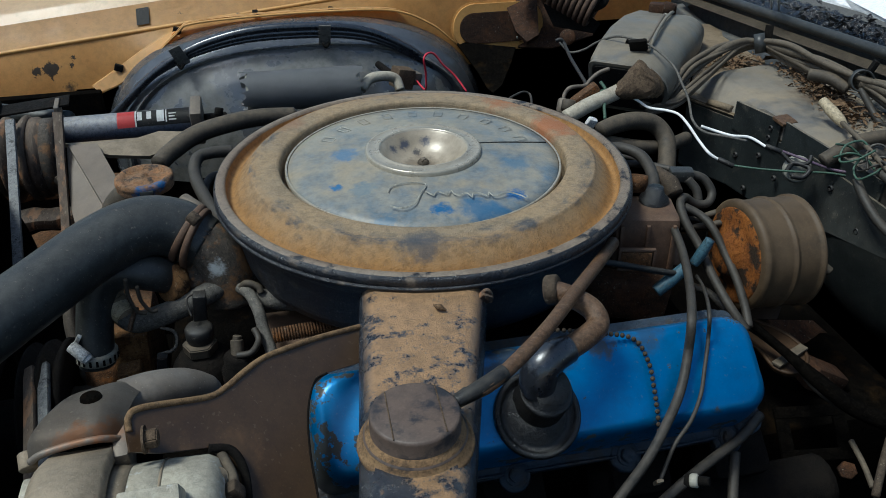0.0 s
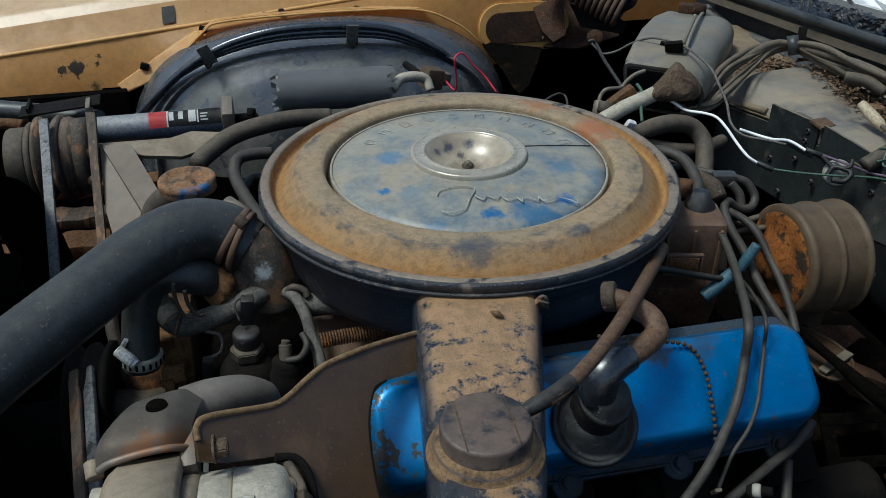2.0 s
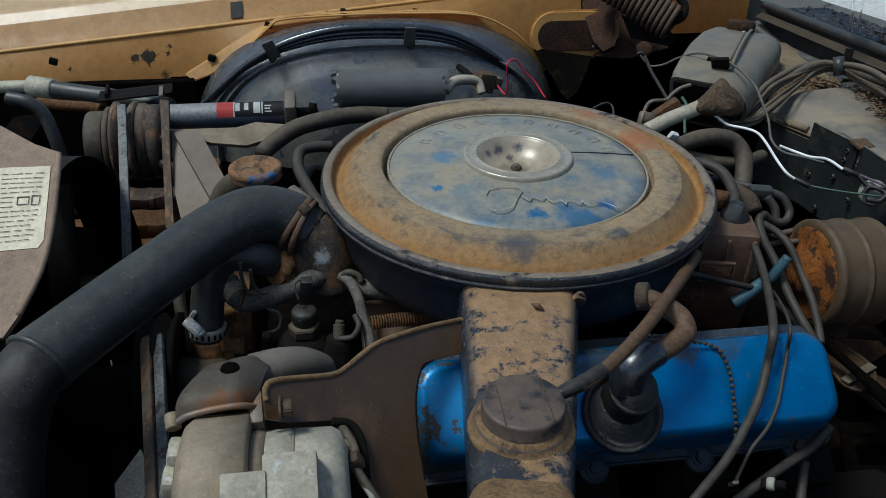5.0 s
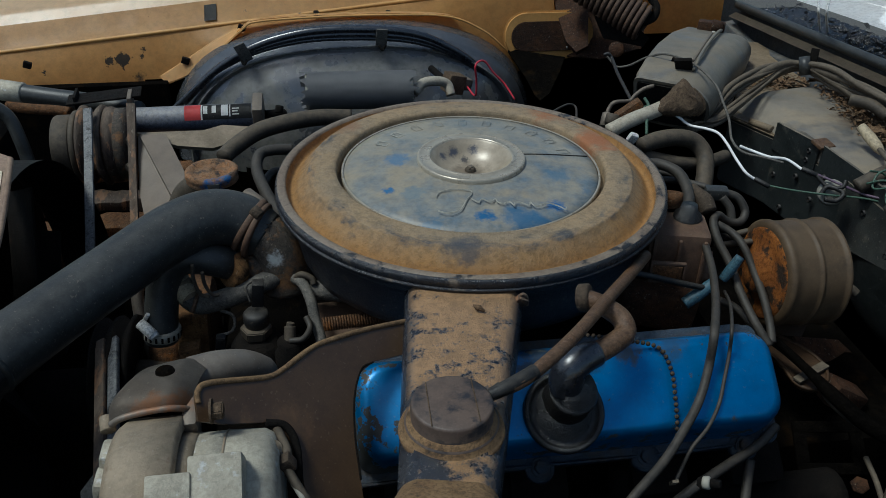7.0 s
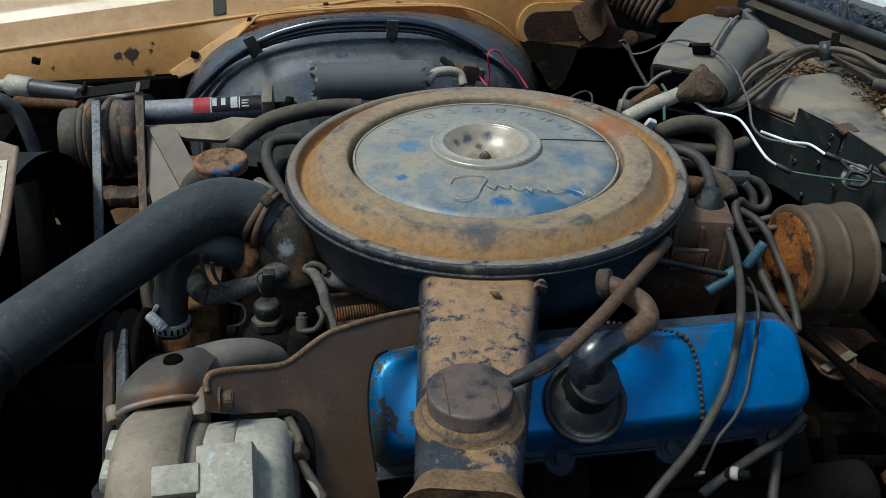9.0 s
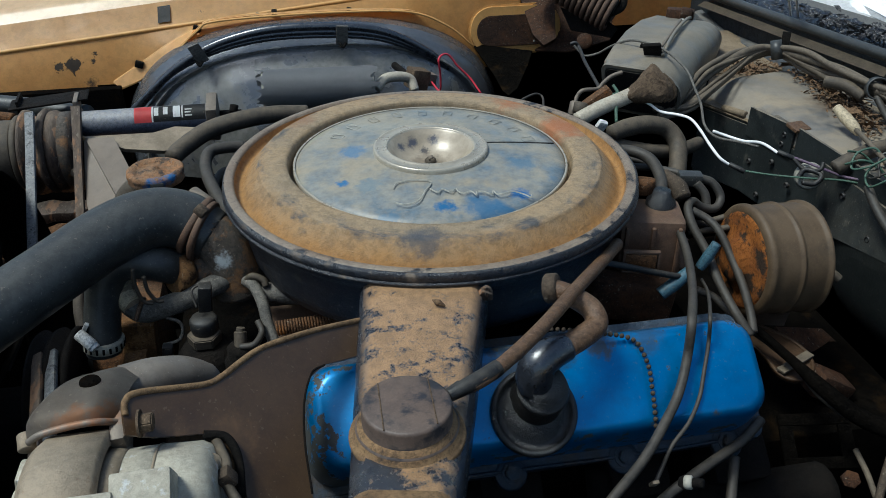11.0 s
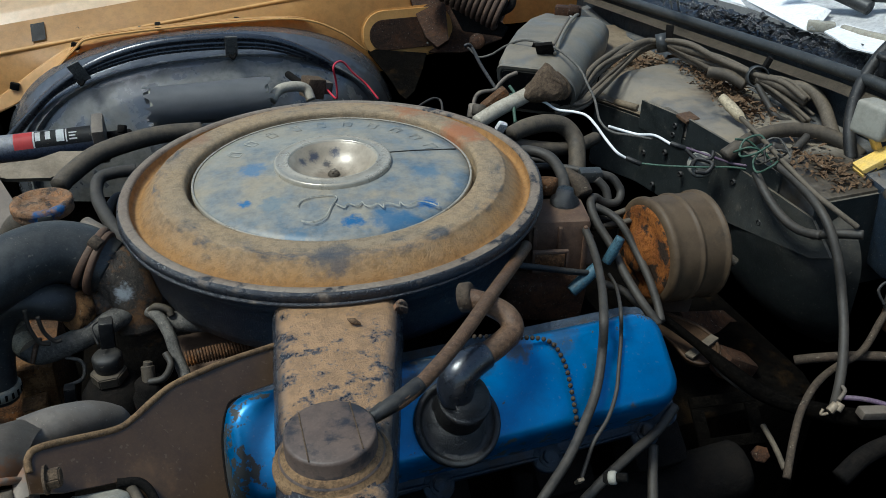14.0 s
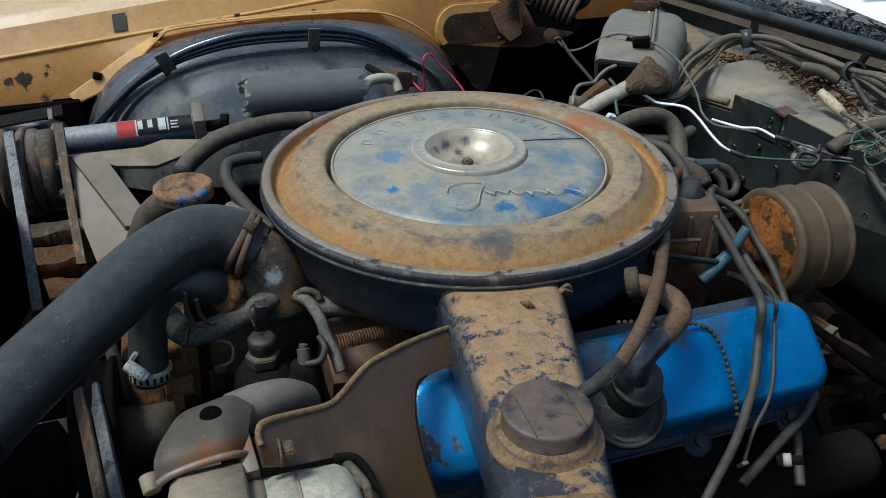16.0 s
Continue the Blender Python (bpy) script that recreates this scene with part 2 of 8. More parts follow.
DUST = (0.23, 0.18, 0.12)
M = dict(
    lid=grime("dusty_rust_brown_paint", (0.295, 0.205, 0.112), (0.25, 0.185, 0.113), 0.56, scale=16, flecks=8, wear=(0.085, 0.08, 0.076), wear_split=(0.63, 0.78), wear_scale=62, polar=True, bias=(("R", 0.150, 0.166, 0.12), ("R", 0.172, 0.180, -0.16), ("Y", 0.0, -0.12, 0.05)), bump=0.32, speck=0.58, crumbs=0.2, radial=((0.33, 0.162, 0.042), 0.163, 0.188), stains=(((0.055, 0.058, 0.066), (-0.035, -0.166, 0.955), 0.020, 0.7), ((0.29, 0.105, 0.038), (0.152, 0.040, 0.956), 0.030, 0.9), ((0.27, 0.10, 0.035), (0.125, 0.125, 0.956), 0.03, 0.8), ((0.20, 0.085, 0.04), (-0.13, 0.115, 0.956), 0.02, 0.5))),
    flaky=grime("flaking_rust_and_grey", (0.085, 0.055, 0.038), (0.05, 0.037, 0.03), 0.7, scale=45, bump=0.8, wear=(0.25, 0.125, 0.06), wear_split=(0.55, 0.60), wear_scale=60, stretch=(1, 0.4, 0.4), spec=0.3, dust=(0.27, 0.21, 0.15), dust_amount=0.45),
    boot_brown=grime("dusty_brown_rubber", (0.085, 0.058, 0.037), (0.12, 0.083, 0.052), 0.75, scale=50, bump=0.3, speck=0.8, spec=0.15, crumbs=0.15),
    sand=grime("sandy_orange_rust", (0.24, 0.13, 0.055), (0.17, 0.085, 0.035), 0.9, scale=50, bump=0.6, wear=(0.05, 0.03, 0.018), wear_split=(0.56, 0.64), wear_scale=60, spec=0.1),
    hinge_rust=grime("dark_red_brown_rust", (0.035, 0.018, 0.010), (0.07, 0.031, 0.014), 0.65, scale=30, bump=0.4, wear=(0.085, 0.036, 0.013), wear_split=(0.55, 0.68), wear_scale=26, spec=0.2),
    spring_brown=grime("dusty_brown_spring", (0.07, 0.042, 0.028), (0.095, 0.058, 0.038), 0.6, scale=40, bump=0.2, speck=0.6, spec=0.25, crumbs=0.1),
    wet_metal=grime("wet_dark_metal", (0.02, 0.022, 0.026), (0.04, 0.043, 0.05), 0.16, metal=0.6, scale=120, bump=0.6, spec=0.9, crumbs=0.0, coat=0.8),
    cap_rust=grime("rust_and_blue_cap", (0.32, 0.15, 0.06), (0.22, 0.135, 0.075), 0.75, scale=60, bump=0.5, wear=(0.06, 0.045, 0.035), wear_split=(0.54, 0.64), wear_scale=90, stains=(((0.015, 0.11, 0.30), (-0.276, 0.024, 0.932), 0.012), ((0.02, 0.12, 0.30), (-0.262, 0.03, 0.937), 0.008))),
    corroded=grime("corroded_grey_housing", (0.095, 0.078, 0.06), (0.06, 0.047, 0.035), 0.6, metal=0.1, scale=40, bump=0.5, wear=(0.23, 0.115, 0.045), wear_split=(0.49, 0.60), wear_scale=42, stains=(((0.40, 0.42, 0.42), (-0.212, -0.069, 0.892), 0.013), ((0.21, 0.10, 0.035), (-0.231, -0.074, 0.88), 0.014), ((0.20, 0.085, 0.03), (-0.249, -0.054, 0.879), 0.022),)),
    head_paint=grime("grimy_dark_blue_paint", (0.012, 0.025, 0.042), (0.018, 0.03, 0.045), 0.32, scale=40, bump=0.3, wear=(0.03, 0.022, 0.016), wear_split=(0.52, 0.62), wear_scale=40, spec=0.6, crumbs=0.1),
    belt=grime("worn_grey_belt", (0.125, 0.127, 0.128), (0.15, 0.148, 0.142), 0.5, scale=40, bump=0.12, wear=(0.03, 0.028, 0.026), wear_split=(0.56, 0.62), wear_scale=90),
    grey_hose=grime("pale_grey_hose", (0.075, 0.070, 0.062), (0.105, 0.096, 0.082), 0.6, scale=50, bump=0.2, dust=(0.2, 0.18, 0.15), dust_amount=0.35, spec=0.25),
    tan_rubber=grime("tan_dusty_rubber", (0.088, 0.048, 0.025), (0.120, 0.071, 0.040), 0.45, scale=40, bump=0.15, speck=0.8, spec=0.3, crumbs=0.2),
    servo_tan=grime("tan_dusty_steel_can", (0.062, 0.040, 0.022), (0.078, 0.052, 0.029), 0.46, scale=14, bump=0.05, speck=0.35, spec=0.22, crumbs=0.06, wear=(0.036, 0.027, 0.018), wear_split=(0.54, 0.70), wear_scale=22, dust=(0.15, 0.108, 0.065), dust_amount=0.25),
    servo_rust=grime("vivid_orange_rust", (0.27, 0.095, 0.02), (0.17, 0.058, 0.016), 0.85, scale=45, bump=0.7, wear=(0.04, 0.027, 0.018), wear_split=(0.50, 0.56), wear_scale=38, spec=0.1, crumbs=0.05),
    ring=grime("worn_cream_ring", (0.38, 0.335, 0.26), (0.32, 0.28, 0.215), 0.27, metal=0.3, scale=40, bump=0.02, speck=0.2, crumbs=0.05, spec=0.6),
    emblem=grime("pale_worn_trim", (0.36, 0.34, 0.28), (0.27, 0.26, 0.22), 0.5, scale=60, bump=0.1, crumbs=0.0, speck=0.3),
    plate=grime("dusty_blue_plate", (0.255, 0.24, 0.195), (0.265, 0.222, 0.155), 0.40, scale=20, split=(0.35, 0.65), flecks=7, wear=(0.11, 0.145, 0.172), wear_split=(0.45, 0.76), wear_scale=34, bump=0.05, wear_rough=0.40, crumbs=0.15, speck=0.25, bias=(("Y", 0.06, -0.13, 0.10), ("X", -0.08, 0.10, 0.05)), stains=(((0.012, 0.085, 0.18), (0.032, -0.120, 0.957), 0.026, 0.75), ((0.0, 0.075, 0.22), (0.068, -0.098, 0.957), 0.011, 0.95), ((0.0, 0.08, 0.20), (-0.006, -0.111, 0.957), 0.011, 0.9), ((0.05, 0.13, 0.23), (-0.078, 0.013, 0.957), 0.016, 0.7), ((0.01, 0.10, 0.23), (-0.094, -0.05, 0.957), 0.007, 0.9), ((0.04, 0.11, 0.18), (-0.056, -0.118, 0.957), 0.014, 0.65), ((0.05, 0.12, 0.19), (0.084, -0.040, 0.957), 0.016, 0.55), ((0.07, 0.14, 0.19), (-0.07, -0.062, 0.957), 0.014, 0.5), ((0.04, 0.11, 0.19), (0.110, -0.070, 0.957), 0.010, 0.55))),
    rim=grime("glossy_black_rim", (0.012, 0.013, 0.017), (0.022, 0.022, 0.025), 0.28, scale=50, wear=(0.17, 0.13, 0.092), wear_split=(0.57, 0.70), wear_scale=48, wear_rough=0.7, bump=0.25, crumbs=0.2, spec=0.6),
    rim_band=grime("worn_brown_rim", (0.165, 0.122, 0.085), (0.20, 0.158, 0.115), 0.40, scale=30, wear=(0.016, 0.016, 0.018), wear_split=(0.60, 0.67), wear_scale=48, bump=0.15, speck=0.5, crumbs=0.1, bias=(("X", 0.02, 0.16, 0.06), ("Y", 0.0, -0.16, 0.05))),
    bowl=grime("black_bowl_paint", (0.012, 0.015, 0.022), (0.021, 0.023, 0.029), 0.34, scale=40, bump=0.35, dust=DUST, dust_amount=0.4, spec=0.55, wear=(0.075, 0.06, 0.045), wear_split=(0.62, 0.68), wear_scale=45),
    chrome=grime("tarnished_chrome", (0.36, 0.30, 0.22), (0.26, 0.213, 0.15), 0.30, metal=0.08, scale=34, flecks=5, wear=(0.08, 0.075, 0.07), wear_split=(0.68, 0.70), wear_scale=130, speck=0.22, bump=0.03, wear_rough=0.5, spec=0.5, crumbs=0.2, stains=(((0.045, 0.05, 0.07), (-0.014, 0.033, 0.953), 0.007, 0.9), ((0.045, 0.05, 0.07), (0.010, 0.036, 0.953), 0.007, 0.9), ((0.05, 0.055, 0.075), (-0.028, 0.024, 0.952), 0.006, 0.9), ((0.05, 0.05, 0.055), (-0.002, 0.026, 0.947), 0.005, 0.9), ((0.12, 0.09, 0.06), (0.001, 0.004, 0.944), 0.020, 0.7), ((0.03, 0.027, 0.024), (0.001, 0.006, 0.943), 0.008, 0.9))),
    snorkel=grime("mud_caked_black", (0.010, 0.0125, 0.019), (0.020, 0.023, 0.030), 0.22, scale=26, wear=(0.34, 0.195, 0.085), wear_rug=0.78, wear_split=(0.48, 0.55), wear_scale=46, wear_rough=0.9, bump=0.6, spec=0.7, coat=0.5, bias=(("Y", -0.40, -0.22, 0.10), ("X", -0.040, 0.00, -0.06), ("X", -0.080, -0.105, -0.07)), caked=True, speck=0.45, crumbs=0.2, flecks=3),
    ring_tan=grime("caked_tan_ring", (0.20, 0.125, 0.062), (0.15, 0.09, 0.045), 0.75, scale=60, bump=0.2, wear=(0.05, 0.035, 0.024), wear_split=(0.58, 0.66), wear_scale=60, spec=0.2, crumbs=0.1),
    cap=grime("dirty_brown_cap", (0.078, 0.054, 0.041), (0.10, 0.068, 0.049), 0.50, scale=22, wear=(0.020, 0.018, 0.020), wear_split=(0.54, 0.63), wear_scale=36, bump=0.06, crumbs=0.05, speck=0.4, spec=0.45, bias=(("Y", -0.365, -0.39, 0.06), ("X", -0.08, -0.05, 0.04))),
    blue=grime("engine_blue_paint", (0.0, 0.165, 0.42), (0.0, 0.135, 0.35), 0.40, metal=0.62, scale=12, bump=0.02, speck=0.25, wear=(0.035, 0.036, 0.032), wear_split=(0.61, 0.64), wear_scale=70, wear_rough=0.8, dust=(0.16, 0.15, 0.12), dust_amount=0.05, coat=0.35, spec=0.5, crumbs=0.15, bias=(("Z", 0.878, 0.890, 0.11), ("X", -0.110, -0.150, 0.14), ("Z", 0.850, 0.815, 0.13), ("X", -0.10, -0.07, -0.05)), stains=(((0.085, 0.075, 0.05), (0.097, -0.244, 0.887), 0.014, 0.8), ((0.035, 0.036, 0.032), (0.019, -0.247, 0.884), 0.026, 0.85), ((0.03, 0.035, 0.036), (0.06, -0.243, 0.886), 0.022, 0.7), ((0.045, 0.05, 0.045), (0.14, -0.240, 0.886), 0.018, 0.5), ((0.10, 0.075, 0.04), (0.185, -0.300, 0.842), 0.006, 0.8))),
    rubber=grime("aged_black_rubber", (0.021, 0.0215, 0.0205), (0.034, 0.0345, 0.032), 0.37, scale=26, bump=0.05, speck=0.6, dust=(0.115, 0.112, 0.10), dust_amount=0.18, spec=0.42, crumbs=0.22),
    hose=grime("dusty_brown_hose", (0.034, 0.028, 0.021), (0.05, 0.040, 0.029), 0.55, scale=50, bump=0.10, speck=0.5, dust=(0.165, 0.128, 0.085), dust_amount=0.55, spec=0.3, crumbs=0.08),
    wire=grime("dusty_cable", (0.022, 0.0195, 0.016), (0.036, 0.031, 0.025), 0.48, scale=60, bump=0.08, speck=0.5, dust=(0.105, 0.086, 0.063), dust_amount=0.35, spec=0.35, crumbs=0.06),
    tan_hose=grime("brown_dusty_hose", (0.0375, 0.027, 0.01875), (0.0585, 0.0405, 0.027), 0.7, scale=50, bump=0.25, dust=(0.1275, 0.0975, 0.06375), dust_amount=0.35, spec=0.22),
    black=grime("black_plastic", (0.0072, 0.0072, 0.0081), (0.0132, 0.0129, 0.0126), 0.4, scale=50, bump=0.1, dust=(0.09, 0.078, 0.06), dust_amount=0.35, spec=0.35, crumbs=0.2),
    gloss=grime("glossy_black_moulding", (0.012, 0.014, 0.019), (0.022, 0.024, 0.029), 0.26, scale=50, bump=0.05, spec=0.8, coat=0.3, coat_rough=0.2, crumbs=0.12),
    oily=grime("oily_black_rubber", (0.006, 0.006, 0.0062), (0.011, 0.0105, 0.010), 0.30, scale=40, bump=0.25, wear=(0.03, 0.025, 0.019), wear_split=(0.60, 0.68), wear_scale=60, spec=0.6, crumbs=0.1),
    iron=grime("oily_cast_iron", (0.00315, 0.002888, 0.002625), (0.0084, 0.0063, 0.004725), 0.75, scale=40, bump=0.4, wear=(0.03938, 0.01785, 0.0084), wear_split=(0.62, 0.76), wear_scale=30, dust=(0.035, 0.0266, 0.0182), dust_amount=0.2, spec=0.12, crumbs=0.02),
    strap_brown=grime("dim_brown_sheet", (0.040, 0.022, 0.011), (0.054, 0.030, 0.0145), 0.5, scale=25, bump=0.1, speck=0.5, spec=0.25, crumbs=0.05),
    brace_steel=grime("brown_grey_brace", (0.125, 0.096, 0.070), (0.098, 0.074, 0.053), 0.42, scale=16, bump=0.06, speck=0.35, spec=0.4, crumbs=0.1, wear=(0.055, 0.055, 0.056), wear_split=(0.58, 0.72), wear_scale=18, dust=(0.24, 0.185, 0.13), dust_amount=0.3),
    rust=grime("brown_rust", (0.087, 0.0464, 0.02552), (0.1508, 0.0696, 0.029), 0.85, scale=40, bump=0.4, wear=(0.348, 0.1276, 0.029), wear_split=(0.6, 0.72), wear_scale=50, dust=(0.16, 0.112, 0.072), dust_amount=0.3, spec=0.1),
    bracket=grime("brown_steel_bracket", (0.040, 0.0215, 0.0105), (0.052, 0.029, 0.0135), 0.32, scale=12, bump=0.05, speck=0.35, wear=(0.125, 0.068, 0.030), wear_split=(0.57, 0.72), wear_scale=14, dust=(0.13, 0.082, 0.042), dust_amount=0.10, spec=0.5, crumbs=0.12),
    cast=grime("grey_bracket_casting", (0.165, 0.14, 0.113), (0.15, 0.118, 0.086), 0.42, metal=0.3, scale=24, speck=0.35, bump=0.07, wear=(0.075, 0.06, 0.05), wear_split=(0.6, 0.78), wear_scale=28, dust=(0.22, 0.19, 0.16), dust_amount=0.3, stains=(((0.27, 0.10, 0.03), (-0.273, -0.327, 0.941), 0.009, 0.8), ((0.24, 0.10, 0.035), (-0.293, -0.329, 0.943), 0.009, 0.7), ((0.24, 0.10, 0.035), (-0.262, -0.321, 0.944), 0.009, 0.7), ((0.22, 0.09, 0.03), (-0.284, -0.328, 0.946), 0.012))),
    alu=grime("oxidised_aluminium", (0.44, 0.405, 0.32), (0.33, 0.30, 0.235), 0.55, metal=0.35, scale=40, speck=0.5, bump=0.2, wear=(0.5775, 0.5775, 0.5565), wear_split=(0.60, 0.68), wear_scale=70, dust=(0.357, 0.315, 0.2415), dust_amount=0.3),
    steel=grime("bright_zinc_steel", (0.78, 0.76, 0.72), (0.58, 0.55, 0.50), 0.28, metal=0.2, scale=60, bump=0.1, spec=0.7),
    dirty_steel=grime("dirty_dull_steel", (0.105, 0.086, 0.068), (0.14, 0.114, 0.088), 0.46, metal=0.2, scale=26, bump=0.12, speck=0.5, crumbs=0.2, wear=(0.21, 0.105, 0.05), wear_split=(0.62, 0.74), wear_scale=40, dust=(0.24, 0.195, 0.14), dust_amount=0.4),
    firewall=grime("dusty_blue_black_panel", (0.040, 0.052, 0.064), (0.058, 0.068, 0.076), 0.38, scale=20, bump=0.12, wear=(0.13, 0.115, 0.09), wear_split=(0.60, 0.72), wear_scale=18, dust=(0.20, 0.165, 0.12), dust_amount=0.5, spec=0.45, crumbs=0.2),
    navy_box=grime("dusty_navy_box", (0.0165, 0.02805, 0.04538), (0.0264, 0.0363, 0.04785), 0.42, scale=20, bump=0.2, wear=(0.07013, 0.06188, 0.0495), wear_split=(0.60, 0.74), wear_scale=16, dust=(0.24, 0.2, 0.15), dust_amount=0.7, spec=0.4),
    hvac=grime("dusty_grey_black_case", (0.013, 0.016, 0.0158), (0.0215, 0.025, 0.024), 0.42, scale=16, bump=0.12, speck=0.6, wear=(0.085, 0.078, 0.062), wear_split=(0.60, 0.72), wear_scale=26, dust=(0.20, 0.165, 0.115), dust_amount=0.8, spec=0.45, crumbs=0.25),
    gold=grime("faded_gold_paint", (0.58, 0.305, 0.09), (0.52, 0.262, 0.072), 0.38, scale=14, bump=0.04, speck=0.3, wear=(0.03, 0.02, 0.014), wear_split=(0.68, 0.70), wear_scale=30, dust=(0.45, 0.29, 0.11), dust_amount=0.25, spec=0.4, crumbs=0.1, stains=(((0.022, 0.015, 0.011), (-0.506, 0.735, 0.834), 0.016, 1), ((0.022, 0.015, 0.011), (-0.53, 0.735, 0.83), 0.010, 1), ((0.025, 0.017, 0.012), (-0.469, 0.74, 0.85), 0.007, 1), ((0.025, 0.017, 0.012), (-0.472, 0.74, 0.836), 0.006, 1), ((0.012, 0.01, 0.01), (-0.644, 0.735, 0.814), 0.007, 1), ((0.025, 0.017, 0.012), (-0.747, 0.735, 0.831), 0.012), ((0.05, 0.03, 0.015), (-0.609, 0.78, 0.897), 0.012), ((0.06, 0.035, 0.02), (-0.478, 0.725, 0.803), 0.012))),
    # Chalky gold of the top; the glare of the sky is put into it.
    cream=grime("chalky_lit_gold_paint", (0.86, 0.615, 0.37), (0.82, 0.56, 0.32), 0.40, scale=10, bump=0.03, coat=0.4, speck=0.2, spec=0.5, crumbs=0.0),
    house=grime("glossy_black_wheelhouse", (0.20, 0.21, 0.225), (0.245, 0.252, 0.262), 0.20, metal=0.45, scale=9, bump=0.03, speck=0.25, flecks=10, wear=(0.25, 0.242, 0.215), wear_split=(0.49, 0.53), wear_scale=7, wear_rough=0.5, spec=1.0, crumbs=0.3, coat=1.0, coat_rough=0.10, bias=(("Y", 0.640, 0.655, -0.3), ("Z", 0.80, 0.87, 0.05))),
    white=grime("white_wire_jacket", (0.8, 0.79, 0.76), (0.7, 0.68, 0.64), 0.45, scale=80, bump=0.03, crumbs=0.0, speck=0.2),
    red=grime("red_wire_jacket", (0.55, 0.03, 0.05), (0.45, 0.03, 0.05), 0.45, scale=80, bump=0.03, crumbs=0.0, speck=0.2),
    green=grime("green_wire_jacket", (0.04, 0.085, 0.055), (0.055, 0.095, 0.065), 0.55, scale=80, bump=0.03),
    purple=grime("purple_wire_jacket", (0.12, 0.075, 0.12), (0.11, 0.08, 0.10), 0.55, scale=80, bump=0.03),
    yellow=grime("yellow_plastic", (0.72, 0.47, 0.10), (0.62, 0.42, 0.12), 0.5, scale=60, bump=0.05, crumbs=0.0, speck=0.4),
    milk=grime("milky_plastic", (0.289, 0.2762, 0.2295), (0.2295, 0.2167, 0.1785), 0.5, scale=40, bump=0.03, speck=0.25, crumbs=0.1, dust=DUST, dust_amount=0.25),
    pale_pipe=grime("stained_pale_pipe", (0.40, 0.355, 0.275), (0.33, 0.285, 0.215), 0.5, scale=60, bump=0.08, speck=0.5, metal=0.1, crumbs=0.15, wear=(0.16, 0.12, 0.08), wear_split=(0.60, 0.68), wear_scale=60),
    paper=grime("old_paper_label", (0.62, 0.545, 0.41), (0.52, 0.45, 0.33), 0.7, scale=40, bump=0.05, crumbs=0.0, speck=0.4),
    ink=grime("dark_ink", (0.10, 0.10, 0.09), (0.13, 0.12, 0.10), 0.7, scale=60, bump=0.0),
    tag_red=grime("red_sticker", (0.68, 0.085, 0.08), (0.62, 0.08, 0.075), 0.4, scale=60, bump=0.0, crumbs=0.0, speck=0.1),
    navy=grime("dark_navy_enamel", (0.080, 0.092, 0.125), (0.10, 0.11, 0.14), 0.32, scale=50, bump=0.08, dust=(0.36, 0.33, 0.28), dust_amount=0.6, spec=0.5, crumbs=0.4),
    leaf=grime("dry_brown_leaves", (0.085, 0.047, 0.022), (0.15, 0.09, 0.045), 0.85, scale=90, bump=0.2),
    wet_leaf=grime("wet_black_leaves", (0.012, 0.011, 0.012), (0.03, 0.025, 0.022), 0.25, scale=120, bump=0.3, spec=0.8, crumbs=0.0),
    cowl_white=grime("weathered_white_paint", (0.88, 0.87, 0.85), (0.82, 0.80, 0.77), 0.4, scale=22, bump=0.08, speck=0.4, wear=(0.2, 0.18, 0.16), wear_split=(0.68, 0.74), wear_scale=40, crumbs=0.0),
    # Opaque pane; the reflected sky is put into its pale blue.
    screen=grime("sky_toned_windscreen", (0.42, 0.55, 0.60), (0.36, 0.49, 0.55), 0.12, scale=6, bump=0.0, coat=0.6, crumbs=0.0, speck=0.2, spec=0.5),
    dull_blue=grime("dull_blue_plastic", (0.035, 0.085, 0.115), (0.05, 0.10, 0.125), 0.5, scale=60, bump=0.05),
    # First stain mixes real litter dirt with the painted shade of the corner.
    case_top=grime("dust_filmed_case_top", (0.23, 0.185, 0.125), (0.185, 0.16, 0.125), 0.55, scale=9, bump=0.06, wear=(0.108, 0.108, 0.105), wear_split=(0.50, 0.68), wear_scale=11, wear_rough=0.34, speck=0.3, spec=0.45, crumbs=0.08, bias=(("X", 0.545, 0.485, 0.16),), stains=(((0.045, 0.034, 0.022), (0.575, -0.075, 0.889), 0.085, 0.95), ((0.07, 0.045, 0.028), (0.61, 0.20, 0.889), 0.045, 0.7), ((0.15, 0.085, 0.04), (0.505, 0.135, 0.889), 0.014, 0.8))),
    shelf_dust=grime("tan_silt_on_sheet_metal", (0.19, 0.145, 0.092), (0.15, 0.112, 0.072), 0.7, scale=14, bump=0.2, speck=0.6, wear=(0.055, 0.058, 0.06), wear_split=(0.60, 0.70), wear_scale=20, spec=0.25, crumbs=0.2),
    shell=grime("dust_filmed_grey_shell", (0.155, 0.130, 0.092), (0.115, 0.105, 0.085), 0.40, scale=11, bump=0.06, wear=(0.095, 0.105, 0.112), wear_split=(0.52, 0.68), wear_scale=12, wear_rough=0.32, speck=0.45, dust=(0.24, 0.195, 0.135), dust_amount=0.4, spec=0.5, crumbs=0.12),
    harness=grime("tan_dusty_harness", (0.068, 0.053, 0.037), (0.095, 0.075, 0.052), 0.62, crumbs=0.12, scale=50, bump=0.15, speck=0.55, dust=(0.19, 0.15, 0.10), dust_amount=0.4),
    tan_plastic=grime("tan_stained_plastic", (0.42, 0.34, 0.22), (0.34, 0.27, 0.17), 0.6, scale=60, bump=0.08),
